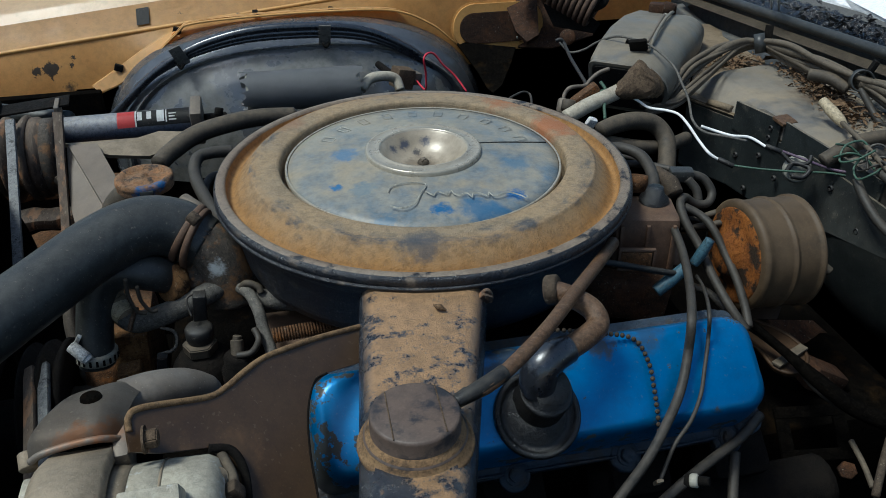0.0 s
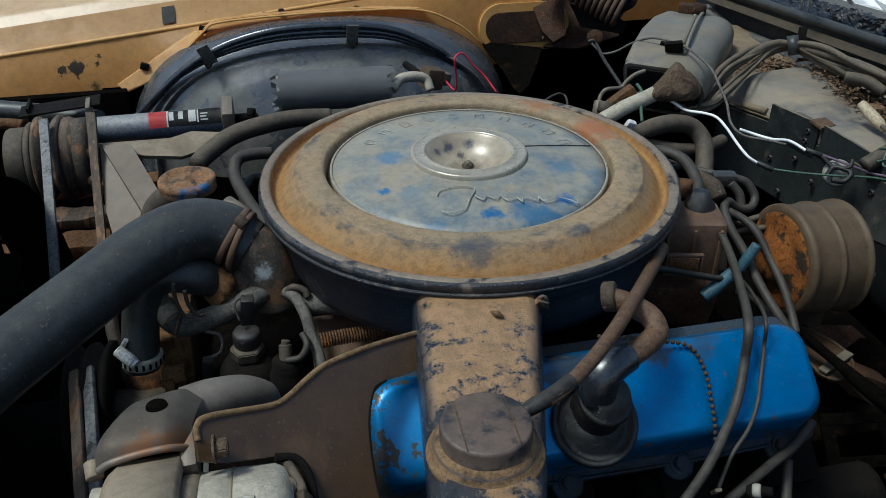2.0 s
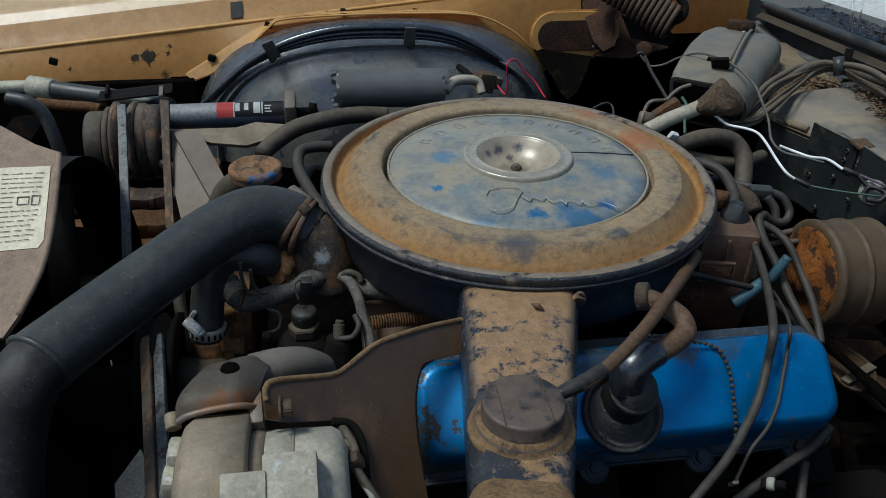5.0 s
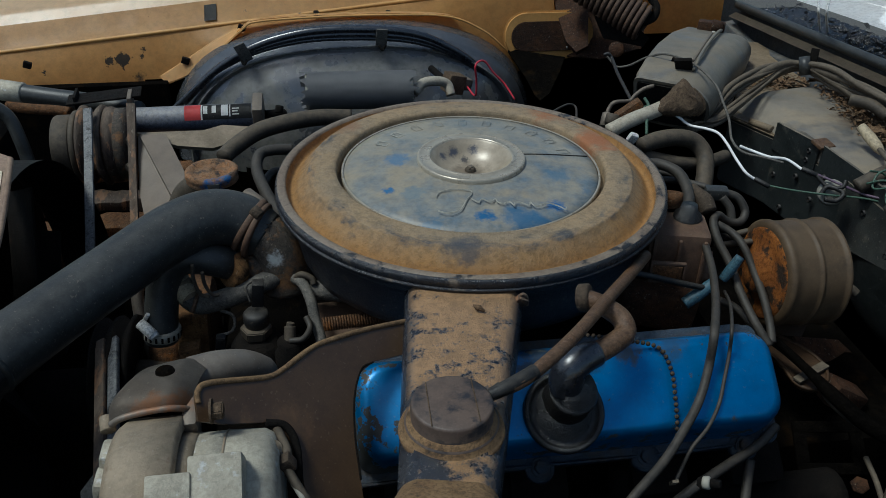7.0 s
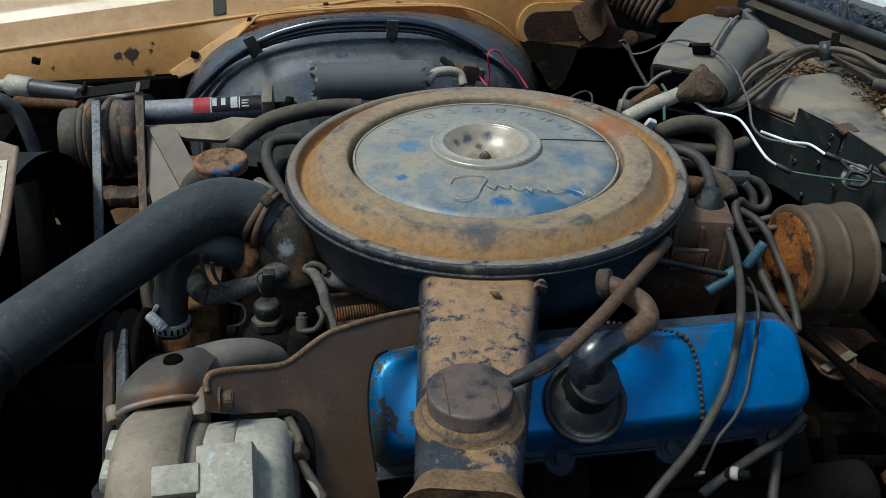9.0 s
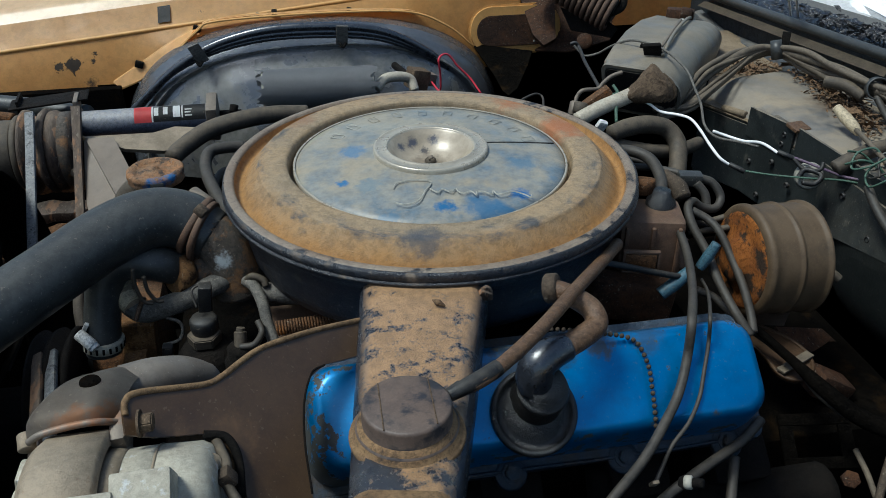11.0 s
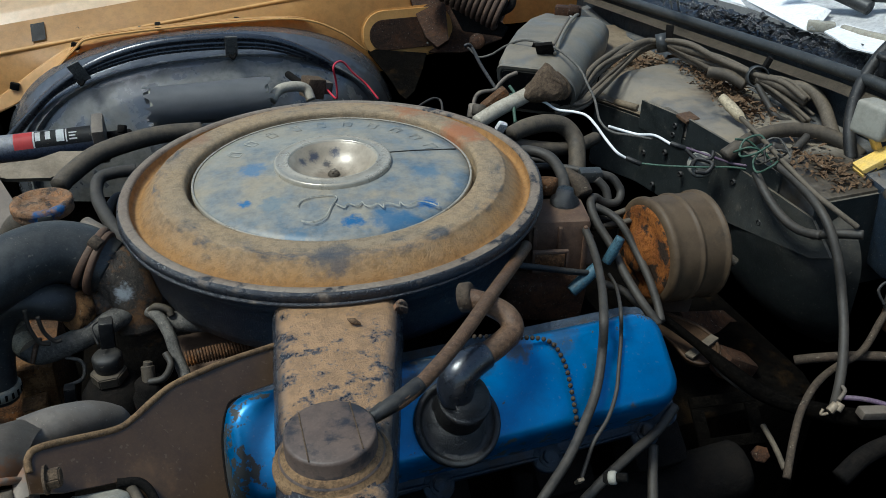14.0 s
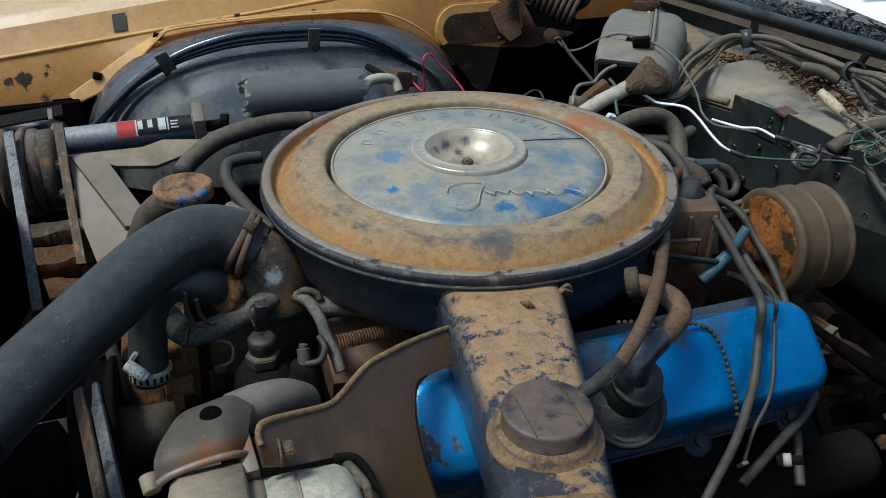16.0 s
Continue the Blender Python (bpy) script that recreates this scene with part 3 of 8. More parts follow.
    brown=grime("dusty_brown_moulding", (0.083, 0.046, 0.028), (0.108, 0.062, 0.038), 0.55, scale=30, bump=0.08, speck=0.5, dust=(0.182, 0.1365, 0.091), dust_amount=0.25, spec=0.25, crumbs=0.15),
    # Near-black tone: the shade deep in the bay is put into this colour.
    deep=grime("bay_shade_black", (0.0022, 0.0019, 0.0016), (0.0045, 0.0036, 0.0026), 0.8, scale=30, bump=0.5, wear=(0.016, 0.0095, 0.0042), wear_split=(0.56, 0.70), wear_scale=22, spec=0.02, crumbs=0.0),
    sleeve=grime("grey_black_sleeve", (0.18, 0.179, 0.179), (0.205, 0.203, 0.20), 0.42, scale=10, bump=0.02, speck=0.12, crumbs=0.05),
    # Lit copy of the gold paint for folds that face upward.
    band=grime("lit_gold_paint", (0.82, 0.50, 0.21), (0.74, 0.43, 0.17), 0.42, scale=14, bump=0.03, speck=0.2, spec=0.4, crumbs=0.0, wear=(0.12, 0.06, 0.03), wear_split=(0.66, 0.69), wear_scale=24),
    shroud=grime("dusty_brown_shroud", (0.19, 0.125, 0.085), (0.24, 0.165, 0.11), 0.6, scale=18, bump=0.1, speck=0.5),
    alu_dirty=grime("stained_grey_aluminium", (0.26, 0.205, 0.14), (0.19, 0.148, 0.098), 0.5, metal=0.2, scale=22, speck=0.4, bump=0.14, wear=(0.15, 0.08, 0.04), wear_split=(0.6, 0.72), wear_scale=40),
    gravel=grime("grey_gravel", (0.08, 0.0775, 0.07), (0.13, 0.125, 0.115), 0.9, scale=90, split=(0.4, 0.6), bump=1.0, grain=160, crumbs=0.0),
)


# ---- shapes ----
def spot(x, y, z, ax=0.0, ay=0.0, az=0.0):
    return pose(x, y, z, ax, ay, az)


def toward(a, b):
    """The pose at a whose z axis points to b."""
    a, b = Vector(a), Vector(b)
    return Matrix.Translation(a) @ (b - a).to_track_quat("Z", "Y").to_matrix().to_4x4()


def box(sx, sy, sz, at, bevel=0.0, segs=2):
    bm = bmesh.new()
    bmesh.ops.create_cube(bm, size=1.0, matrix=Matrix.Diagonal((sx, sy, sz, 1)))
    if bevel:
        bmesh.ops.bevel(bm, geom=bm.edges[:], offset=bevel, segments=segs, affect="EDGES", profile=0.6)
    bm.transform(at)
    return bm


def lathe(profile, at=Matrix(), segs=48, wobble=0.0):
    """A body of revolution round z from (radius, height) pairs."""
    bm = bmesh.new()
    rings = []
    for k, (r, z) in enumerate(profile):
        if r < 1e-6:
            rings.append([bm.verts.new((0, 0, z))])
        else:
            rings.append([bm.verts.new(((r + wobble * math.sin(3 * a + k)) * math.cos(a), (r + wobble * math.sin(3 * a + k)) * math.sin(a), z))
                          for a in (2 * math.pi * i / segs for i in range(segs))])
    for p, q in zip(rings, rings[1:]):
        for i in range(segs):
            j = (i + 1) % segs
            if len(p) == 1 and len(q) > 1:
                bm.faces.new((p[0], q[j], q[i]))
            elif len(q) == 1 and len(p) > 1:
                bm.faces.new((p[i], p[j], q[0]))
            elif len(p) > 1:
                bm.faces.new((p[i], p[j], q[j], q[i]))
    bm.transform(at)
    return bm


def rod(a, b, r, bevel=0.0, segs=24):
    """A solid round bar from a to b with softened ends."""
    h, c = (Vector(b) - Vector(a)).length, bevel or 0.12 * r
    return lathe([(0, 0), (r - c, 0), (r, c), (r, h - c), (r - c, h), (0, h)], toward(a, b), segs)


def smooth_path(points, per=10):
    """A Catmull-Rom curve through the points."""
    p = [Vector(q) for q in points]
    p = [2 * p[0] - p[1], *p, 2 * p[-1] - p[-2]]
    out = []
    for a, b, c, d in zip(p, p[1:], p[2:], p[3:]):
        for i in range(per):
            t = i / per
            out.append(0.5 * (2 * b + (c - a) * t + (2 * a - 5 * b + 4 * c - d) * t * t + (3 * b - a - 3 * c + d) * t ** 3))
    return out + [p[-2]]


def tube(points, r, segs=12, per=10, ribs=0.0, pitch=0.006, sag=0.0):
    """A hose or cable along a smooth path; r is one radius or one for each point."""
    path = smooth_path(points, per)
    n = len(path)
    if isinstance(r, (int, float)):
        radii = [r] * n
    else:
        radii = [float(np.interp(i / per, range(len(r)), r)) for i in range(n)]
    bm = bmesh.new()
    side, rings, run = None, [], 0.0
    for i, q in enumerate(path):
        along = (path[min(i + 1, n - 1)] - path[max(i - 1, 0)]).normalized()
        side = along.orthogonal() if side is None else side - along * side.dot(along)
        side.normalize()
        up = along.cross(side)
        if i:
            run += (q - path[i - 1]).length
        rr = radii[i] + ribs * math.sin(2 * math.pi * run / pitch)
        rings.append([bm.verts.new(q + rr * (math.cos(a) * side + math.sin(a) * up)) for a in (2 * math.pi * k / segs for k in range(segs))])
    for p, q in zip(rings, rings[1:]):
        for k in range(segs):
            bm.faces.new((p[k], p[(k + 1) % segs], q[(k + 1) % segs], q[k]))
    bm.faces.new(rings[0][::-1])
    bm.faces.new(rings[-1])
    return bm


def plate(outline, thick, at, bevel=0.0):
    """A flat sheet of that thickness, cut to an outline in its own x and y."""
    bm = bmesh.new()
    face = bm.faces.new([bm.verts.new((x, y, 0)) for x, y in outline])
    if face.normal.z < 0:
        face.normal_flip()
    up = bmesh.ops.extrude_face_region(bm, geom=[face])
    bmesh.ops.translate(bm, vec=(0, 0, thick), verts=[v for v in up["geom"] if isinstance(v, bmesh.types.BMVert)])
    bmesh.ops.recalc_face_normals(bm, faces=bm.faces)
    if bevel:
        bmesh.ops.bevel(bm, geom=bm.edges[:], offset=bevel, segments=2, affect="EDGES")
    bm.transform(at)
    return bm


def sheet(f, nu, nv, thick=0.0):
    """A bent panel: f(u, v) gives its places for u and v from 0 to 1; thick pushes a second skin along the normal."""
    bm = bmesh.new()
    g = [[bm.verts.new(f(i / nu, j / nv)) for j in range(nv + 1)] for i in range(nu + 1)]
    for i in range(nu):
        for j in range(nv):
            bm.faces.new((g[i][j], g[i + 1][j], g[i + 1][j + 1], g[i][j + 1]))
    if thick:
        bmesh.ops.solidify(bm, geom=bm.faces[:], thickness=thick)
    bmesh.ops.recalc_face_normals(bm, faces=bm.faces)
    return bm


def loft(sections):
    """A closed skin through rings of equal length."""
    bm = bmesh.new()
    rings = [[bm.verts.new(p) for p in s] for s in sections]
    m = len(rings[0])
    for p, q in zip(rings, rings[1:]):
        for k in range(m):
            bm.faces.new((p[k], p[(k + 1) % m], q[(k + 1) % m], q[k]))
    bm.faces.new(rings[0][::-1])
    bm.faces.new(rings[-1])
    bmesh.ops.recalc_face_normals(bm, faces=bm.faces)
    return bm


def rounded(w, h, r, n=5):
    """The outline of a rounded rectangle."""
    pts = []
    for cx, cy, a0 in ((w / 2 - r, h / 2 - r, 0), (-w / 2 + r, h / 2 - r, 90), (-w / 2 + r, -h / 2 + r, 180), (w / 2 - r, -h / 2 + r, 270)):
        pts += [(cx + r * math.cos(radians(a0 + 90 * k / n)), cy + r * math.sin(radians(a0 + 90 * k / n))) for k in range(n + 1)]
    return pts


def helix(a, b, r, turns, wire, segs=8):
    """A coil spring from a to b."""
    at = toward(a, b)
    h = (Vector(b) - Vector(a)).length
    n = int(turns * 12)
    pts = [at @ Vector((r * math.cos(2 * math.pi * turns * i / n), r * math.sin(2 * math.pi * turns * i / n), h * i / n)) for i in range(n + 1)]
    return tube(pts, wire, segs, per=1)


def joined(*meshes):
    """One mesh out of several pieces of one part."""
    bm = bmesh.new()
    for piece in meshes:
        tmp = bpy.data.meshes.new("tmp")
        piece.to_mesh(tmp)
        piece.free()
        bm.from_mesh(tmp)
        bpy.data.meshes.remove(tmp)
    return bm


def thing(name, base, label, category, group="", kind=""):
    ob = new(name)
    ob.location = base
    ob.empty_display_size = 0.02
    return tagged(ob, label, category, group, kind)


def part(name, bm, material, parent=None, label="", flat=False):
    """One mesh under a thing or a part; its places are given in the world."""
    me = bpy.data.meshes.new(name)
    base, up = Vector(), parent
    while up:
        base += up.location
        up = up.parent
    bm.transform(Matrix.Translation(-base))
    if not flat:
        for f in bm.faces:
            f.smooth = True
        for e in bm.edges:
            e.smooth = len(e.link_faces) != 2 or e.calc_face_angle(0) < radians(38)
    bm.to_mesh(me)
    bm.free()
    me.materials.append(M[material])
    ob = new(name, me)
    ob.parent = parent
    return tagged(ob, label)


def single(name, bm, material, label, category, group="", kind=""):
    """A thing that is one mesh."""
    return tagged(part(name, bm, material), label, category, group, kind)


def bolt(at, r=0.007, h=0.006, material="dirty_steel", parent=None):
    hexa = [(r * math.cos(radians(60 * k)), r * math.sin(radians(60 * k))) for k in range(6)]
    washer = lathe([(0, 0), (r * 1.35, 0), (r * 1.35, 0.0015), (0, 0.0015)], at, 16)
    return part("bolt", joined(washer, plate(hexa, h, at, 0.0008)), material, parent)


# ---- setting ----
ground = single("ground", sheet(lambda u, v: Vector((-600 + 1200 * u, -600 + 1200 * v, 0)), 6, 6), "gravel", "grey gravel ground under the car", "ground", kind="structure")


# far fender: chalky, light-washed top, gold skirt with a rolled lip, dropping to the front
def gut(x):
    return 0.861 + 0.1 * (x + 0.583)


def skirt_bottom(x):
    return float(np.interp(x, [-1.2, -0.46, -0.42, -0.295, -0.2, -0.05, 0.08, 0.15, 0.21, 0.5], [0.795, 0.79, 0.80, 0.872, 0.885, 0.885, 0.878, 0.835, 0.79, 0.77]))


def fender_section(x, v):
    g = gut(x)
    rows = [(1.25, g + 0.03), (1.0, g + 0.062), (0.88, g + 0.062), (0.82, g + 0.050), (0.800, g + 0.034), (0.775, g + 0.012), (0.760, g + 0.001)]
    k = v * (len(rows) - 1)
    i = min(int(k), len(rows) - 2)
    a, b = rows[i], rows[i + 1]
    return Vector((x, a[0] + (b[0] - a[0]) * (k - i), a[1] + (b[1] - a[1]) * (k - i)))


fender = thing("fender", (-0.3, 0.8, 0.8), "faded gold car fender with chalky, light-washed top and chipped inner skirt", "fender")
part("top_panel", sheet(lambda u, v: fender_section(-1.15 + 1.75 * u, 0.667 * v), 40, 16, 0.002), "cream", fender, "chalky top panel with sky glare put into its paler gold")
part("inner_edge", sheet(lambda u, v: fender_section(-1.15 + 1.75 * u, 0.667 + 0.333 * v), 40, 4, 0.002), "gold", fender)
part("rolled_lip", tube([(x, 0.757, gut(x) - 0.001) for x in (-1.15, -0.8, -0.5, -0.3, -0.12, 0.1, 0.3)], 0.0035, 8), "gold", fender)
part("skirt", sheet(lambda u, v: Vector((-1.15 + 1.45 * u, 0.757 - 0.037 * v - 0.004 * math.sin(v * 3.1), (gut(-1.15 + 1.45 * u) - 0.002) * (1 - v) + skirt_bottom(-1.15 + 1.45 * u) * v)), 60, 10, 0.002), "gold", fender, "gold skirt with dark paint chips")
part("arch_flange", tube([(-0.547, 0.722, 0.793), (-0.483, 0.72, 0.793), (-0.444, 0.716, 0.79), (-0.421, 0.713, 0.796), (-0.387, 0.712, 0.812), (-0.328, 0.712, 0.854), (-0.283, 0.712, 0.891), (-0.259, 0.712, 0.902), (-0.166, 0.712, 0.907), (-0.036, 0.712, 0.908), (0.087, 0.712, 0.902), (0.157, 0.712, 0.873), (0.203, 0.712, 0.835)], [0.0015, 0.0015, 0.002, 0.002, 0.002, 0.002, 0.002, 0.002, 0.002, 0.002, 0.002, 0.002, 0.0015], 10), "gold", fender, "rolled gold flange over the wheelhouse")
part("skirt_seam", tube([(-0.443, 0.722, 0.802), (-0.395, 0.724, 0.83), (-0.342, 0.73, 0.861), (-0.296, 0.74, 0.883)], 0.002, 8), "gold", fender)
FOLD = (smooth_path([(-0.443, 0.722, 0.802), (-0.395, 0.724, 0.83), (-0.342, 0.73, 0.861), (-0.296, 0.74, 0.883)], 8), smooth_path([(-0.432, 0.714, 0.793), (-0.387, 0.711, 0.811), (-0.328, 0.711, 0.853), (-0.283, 0.711, 0.890)], 8))
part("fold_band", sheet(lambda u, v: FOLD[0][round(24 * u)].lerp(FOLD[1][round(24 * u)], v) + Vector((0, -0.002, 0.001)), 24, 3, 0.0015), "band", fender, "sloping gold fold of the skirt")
BAND = smooth_path([(-0.296, 0.712, 0.882), (-0.283, 0.712, 0.891), (-0.259, 0.712, 0.902), (-0.166, 0.712, 0.907), (-0.036, 0.712, 0.908), (0.087, 0.712, 0.902), (0.13, 0.712, 0.887)], 8)
part("arch_band", sheet(lambda u, v: BAND[min(48, round(48 * u))] + Vector((0, 0.001 + 0.026 * v * min(1, 6 * u, 5 * (1 - u)), 0.003 - 0.004 * v)), 48, 3, 0.0015), "band", fender, "gold turned flange in a lit tone")
for q in ((-0.393, 0.718, 0.833), (-0.288, 0.735, 0.885), (-0.665, 0.718, 0.835)):
    part("clip", box(0.014, 0.008, 0.012, spot(*q, 0, 20, 0), 0.002), "iron", fender, "rusty retaining clip")
tape = single("tape", sheet(lambda u, v: fender_section((-0.344, 0.79, 0.892)[0] - 0.012 + 0.022 * u, 0.72 + 0.22 * v) + Vector((0, -0.002, 0.0020)), 2, 8, 0.001), "black", "strip of black tape on the gold fender", "tape")
single("tape", sheet(lambda u, v: fender_section((0.147, 0.79, 0.918)[0] - 0.012 + 0.022 * u, 0.72 + 0.22 * v) + Vector((0, -0.002, 0.0020)), 2, 8, 0.001), "black", "strip of black tape near the hinge end of the gold fender", "tape")

# black wheelhouse under it
def dome(u, v):
    a = math.pi * (1 - u)
    rows = [(1.0, 0.715), (0.985, 0.690), (0.955, 0.668), (0.90, 0.655), (0.86, 0.648), (0.72, 0.615), (0.45, 0.580), (0.02, 0.565)]
    k = v * (len(rows) - 1)
    i = min(int(k), len(rows) - 2)
    s, y = (rows[i][c] + (rows[i + 1][c] - rows[i][c]) * (k - i) for c in (0, 1))
    dy = -0.012 * max(0.0, 1 - abs(v - 0.47) / 0.1)
    c, w = math.cos(a), math.sin(a)
    return Vector((-0.088 + 0.345 * s * math.copysign(abs(c) ** 0.82, c), y + dy, 0.66 + 0.262 * s * w ** 0.72 * 0.92))


house = thing("wheelhouse", (-0.09, 0.7, 0.5), "satin black arched inner wheelhouse streaked with dust", "wheelhouse")
part("arch", sheet(dome, 64, 42, 0.003), "house", house)
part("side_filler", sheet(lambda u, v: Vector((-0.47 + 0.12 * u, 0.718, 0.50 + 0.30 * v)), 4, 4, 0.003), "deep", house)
# Lower wall takes the bay's shade black instead of the arch paint.
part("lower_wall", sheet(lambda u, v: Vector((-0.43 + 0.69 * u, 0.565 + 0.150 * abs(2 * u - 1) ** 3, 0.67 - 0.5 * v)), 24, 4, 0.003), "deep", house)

# unseen front and near sides, added to close the bay and darken its depths
inner = single("wall_near", box(2.0, 0.02, 0.62, spot(-0.2, -0.66, 0.53), 0.004), "deep", "unseen near-side panel added to close and darken the bay", "wall", kind="structure")
single("fender_near", sheet(lambda u, v: Vector((-1.15 + 1.9 * u, -0.64 - 0.5 * v, 0.85 + 0.03 * math.sin(3.1 * v))), 8, 8, 0.003), "cream", "unseen gold fender added along the near side for bounced light", "fender", kind="structure")
# Near-black panel added to stand for the shade in this gap.
single("wall_far", box(0.75, 0.02, 0.62, spot(-0.80, 0.69, 0.495), 0.004), "deep", "near-black panel filling the shaded gap ahead of the wheelhouse", "wall", kind="structure")

# Another added dark sheet, painted as the shade under the hinge.
single("wall_corner", sheet(lambda u, v: Vector((0.20 + 0.46 * u, 0.735, 0.30 + 0.55 * v)), 4, 4, 0.004), "deep", "near-black panel filling the shaded gap below the hinge", "wall", kind="structure")
single("wall_front", box(0.02, 1.5, 0.30, spot(-0.98, 0.05, 0.63), 0.004), "deep", "unseen dark panel added to close the front", "wall", kind="structure")
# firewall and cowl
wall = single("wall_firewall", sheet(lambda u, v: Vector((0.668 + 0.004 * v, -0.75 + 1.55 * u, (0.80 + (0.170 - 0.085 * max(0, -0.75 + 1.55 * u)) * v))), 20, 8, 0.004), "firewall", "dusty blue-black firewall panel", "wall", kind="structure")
# Continues the firewall panel; its shade is put into a darker material.
single("wall_lower", sheet(lambda u, v: Vector((0.668, -0.75 + 1.55 * u, 0.25 + 0.55 * v)), 20, 8, 0.004), "deep", "lower firewall in a shade-dark colour", "wall", kind="structure")



def cowl(x, y, dz=0.0):
    return Vector((x, y, 0.966 - 0.085 * max(0.0, y) + dz))


lip = thing("cowl_lip", (0.66, 0, 0.95), "dark weatherstrip channel along the cowl edge", "weatherstrip", kind="structure")
part("rubber_strip", tube([cowl(0.664, y, 0.002) for y in (0.72, 0.5, 0.3, 0.1, -0.05, -0.3, -0.6)], 0.0080, 12), "rubber", lip)
part("channel", sheet(lambda u, v: cowl(0.662 - 0.014 * v, 0.72 - 1.35 * u, -0.012 - 0.008 * v), 20, 3, 0.002), "harness", lip)
part("upper_rail", sheet(lambda u, v: cowl(0.672 + 0.018 * v, 0.72 - 1.35 * u, 0.002 - 0.006 * v), 20, 3, 0.002), "firewall", lip)
cowl_panel = single("cowl_panel", sheet(lambda u, v: cowl(0.69 + 0.125 * v, 0.75 - 1.5 * u, -0.012), 24, 6, 0.003), "black", "black cowl vent panel below the windscreen", "cowl", kind="structure")
single("cowl_top", sheet(lambda u, v: cowl(0.795 + 0.21 * v + 0.008 * math.sin(9 * u), 0.75 - 1.5 * u, 0.004 + 0.045 * v), 24, 8, 0.003), "cowl_white", "weathered white cowl top below the windscreen", "cowl", kind="structure")
glass = single("windscreen", sheet(lambda u, v: cowl(0.985 + 0.42 * v, 0.8 - 1.6 * u, 0.045 + 0.42 * v), 10, 8, 0.006), "screen", "windscreen pane with the sky's reflection in its pale colour", "windscreen", kind="structure")

# ---- air cleaner ----
cleaner = thing("air_cleaner", (0, 0, 0.865), "round rusty tan air cleaner with a faded blue centre plate", "air cleaner")
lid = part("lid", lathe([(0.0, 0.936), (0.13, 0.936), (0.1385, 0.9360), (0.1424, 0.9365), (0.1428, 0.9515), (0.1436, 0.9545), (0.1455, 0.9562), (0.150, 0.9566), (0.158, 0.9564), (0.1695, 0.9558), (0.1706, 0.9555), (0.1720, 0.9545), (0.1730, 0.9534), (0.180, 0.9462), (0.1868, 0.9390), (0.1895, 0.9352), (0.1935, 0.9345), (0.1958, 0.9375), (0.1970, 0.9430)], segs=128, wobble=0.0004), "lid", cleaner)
part("rim_band", lathe([(0.1966, 0.9425), (0.1976, 0.9448), (0.1995, 0.9456), (0.2040, 0.9456), (0.2058, 0.9448)], segs=128, wobble=0.0004), "rim_band", lid, "worn pale rim with dark chips")
part("rim_wall", lathe([(0.2056, 0.9449), (0.2070, 0.9440), (0.2081, 0.9424), (0.2085, 0.9402), (0.2083, 0.9374), (0.2076, 0.9360)], segs=128, wobble=0.0004), "rim", lid, "glossy black worn rim wall")
part("rim_lip", lathe([(0.2074, 0.9361), (0.2089, 0.9354), (0.2094, 0.9341), (0.2088, 0.9326), (0.204, 0.9308)], segs=128, wobble=0.0004), "rim", lid, "worn black lower lip")
part("centre_plate", lathe([(0.05, 0.9605), (0.07, 0.9585), (0.09, 0.9563), (0.11, 0.9540), (0.125, 0.9520), (0.1355, 0.9502), (0.1365, 0.9465)], segs=96), "plate", lid, "faded blue metal plate")
part("plate_edge", lathe([(0.1362, 0.9505), (0.1374, 0.9512), (0.1385, 0.9504), (0.1388, 0.9475)], segs=96), "ring", lid, "thin bright edge")
dish = part("chrome_dish", lathe([(0.0, 0.9435), (0.009, 0.9435), (0.012, 0.9425), (0.020, 0.9438), (0.030, 0.9485), (0.0375, 0.9560), (0.0415, 0.9618), (0.0435, 0.9636)], segs=80), "chrome", lid, "tarnished chrome dish")
part("dish_ring", lathe([(0.0433, 0.9634), (0.0440, 0.9650), (0.0455, 0.9652), (0.0462, 0.9643), (0.0545, 0.9641), (0.0555, 0.9648), (0.0572, 0.9644), (0.0580, 0.9628), (0.0582, 0.9580)], segs=80), "ring", dish, "bright worn flat ring")
part("stud", rod((0.001, 0.006, 0.940), (0.001, 0.006, 0.949), 0.0026), "dirty_steel", dish)
part("wing_nut", joined(lathe([(0, 0), (0.0062, 0), (0.0058, 0.003), (0.004, 0.005), (0, 0.005)], spot(0.001, 0.006, 0.9425), 20),
                        box(0.010, 0.0022, 0.004, spot(0.001, 0.006, 0.9465, 0, 0, 65), 0.001)), "hose", dish)
part("plate_crack", tube([(0.058, 0.006, 0.9598), (0.085, 0.008, 0.9570), (0.11, 0.0085, 0.9541), (0.133, 0.0095, 0.9512)], 0.0009, 6), "black", lid, "dark crack line")
# embossed marks on the plate, as plain bars, and a flowing emblem line
for k in range(10):
    a = radians(158 - 15.2 * k - 12)
    at = Matrix.Translation((0.108 * math.cos(a), 0.108 * math.sin(a), 0.9552)) @ pose(0, 0, 0, 0, 0, math.degrees(a) - 90)
    frame_ = joined(*(box(w, h, 0.0005, at @ Matrix.Translation((dx, dy, 0)), 0.0002, 1) for w, h, dx, dy in ((0.0012, 0.013, -0.0045, 0), (0.0012, 0.013, 0.0045, 0), (0.009, 0.0012, 0, 0.0065), (0.009, 0.0012, 0, -0.0065))))
    part("embossed_mark", frame_, "emblem" if k in (0, 1) else "plate", lid)


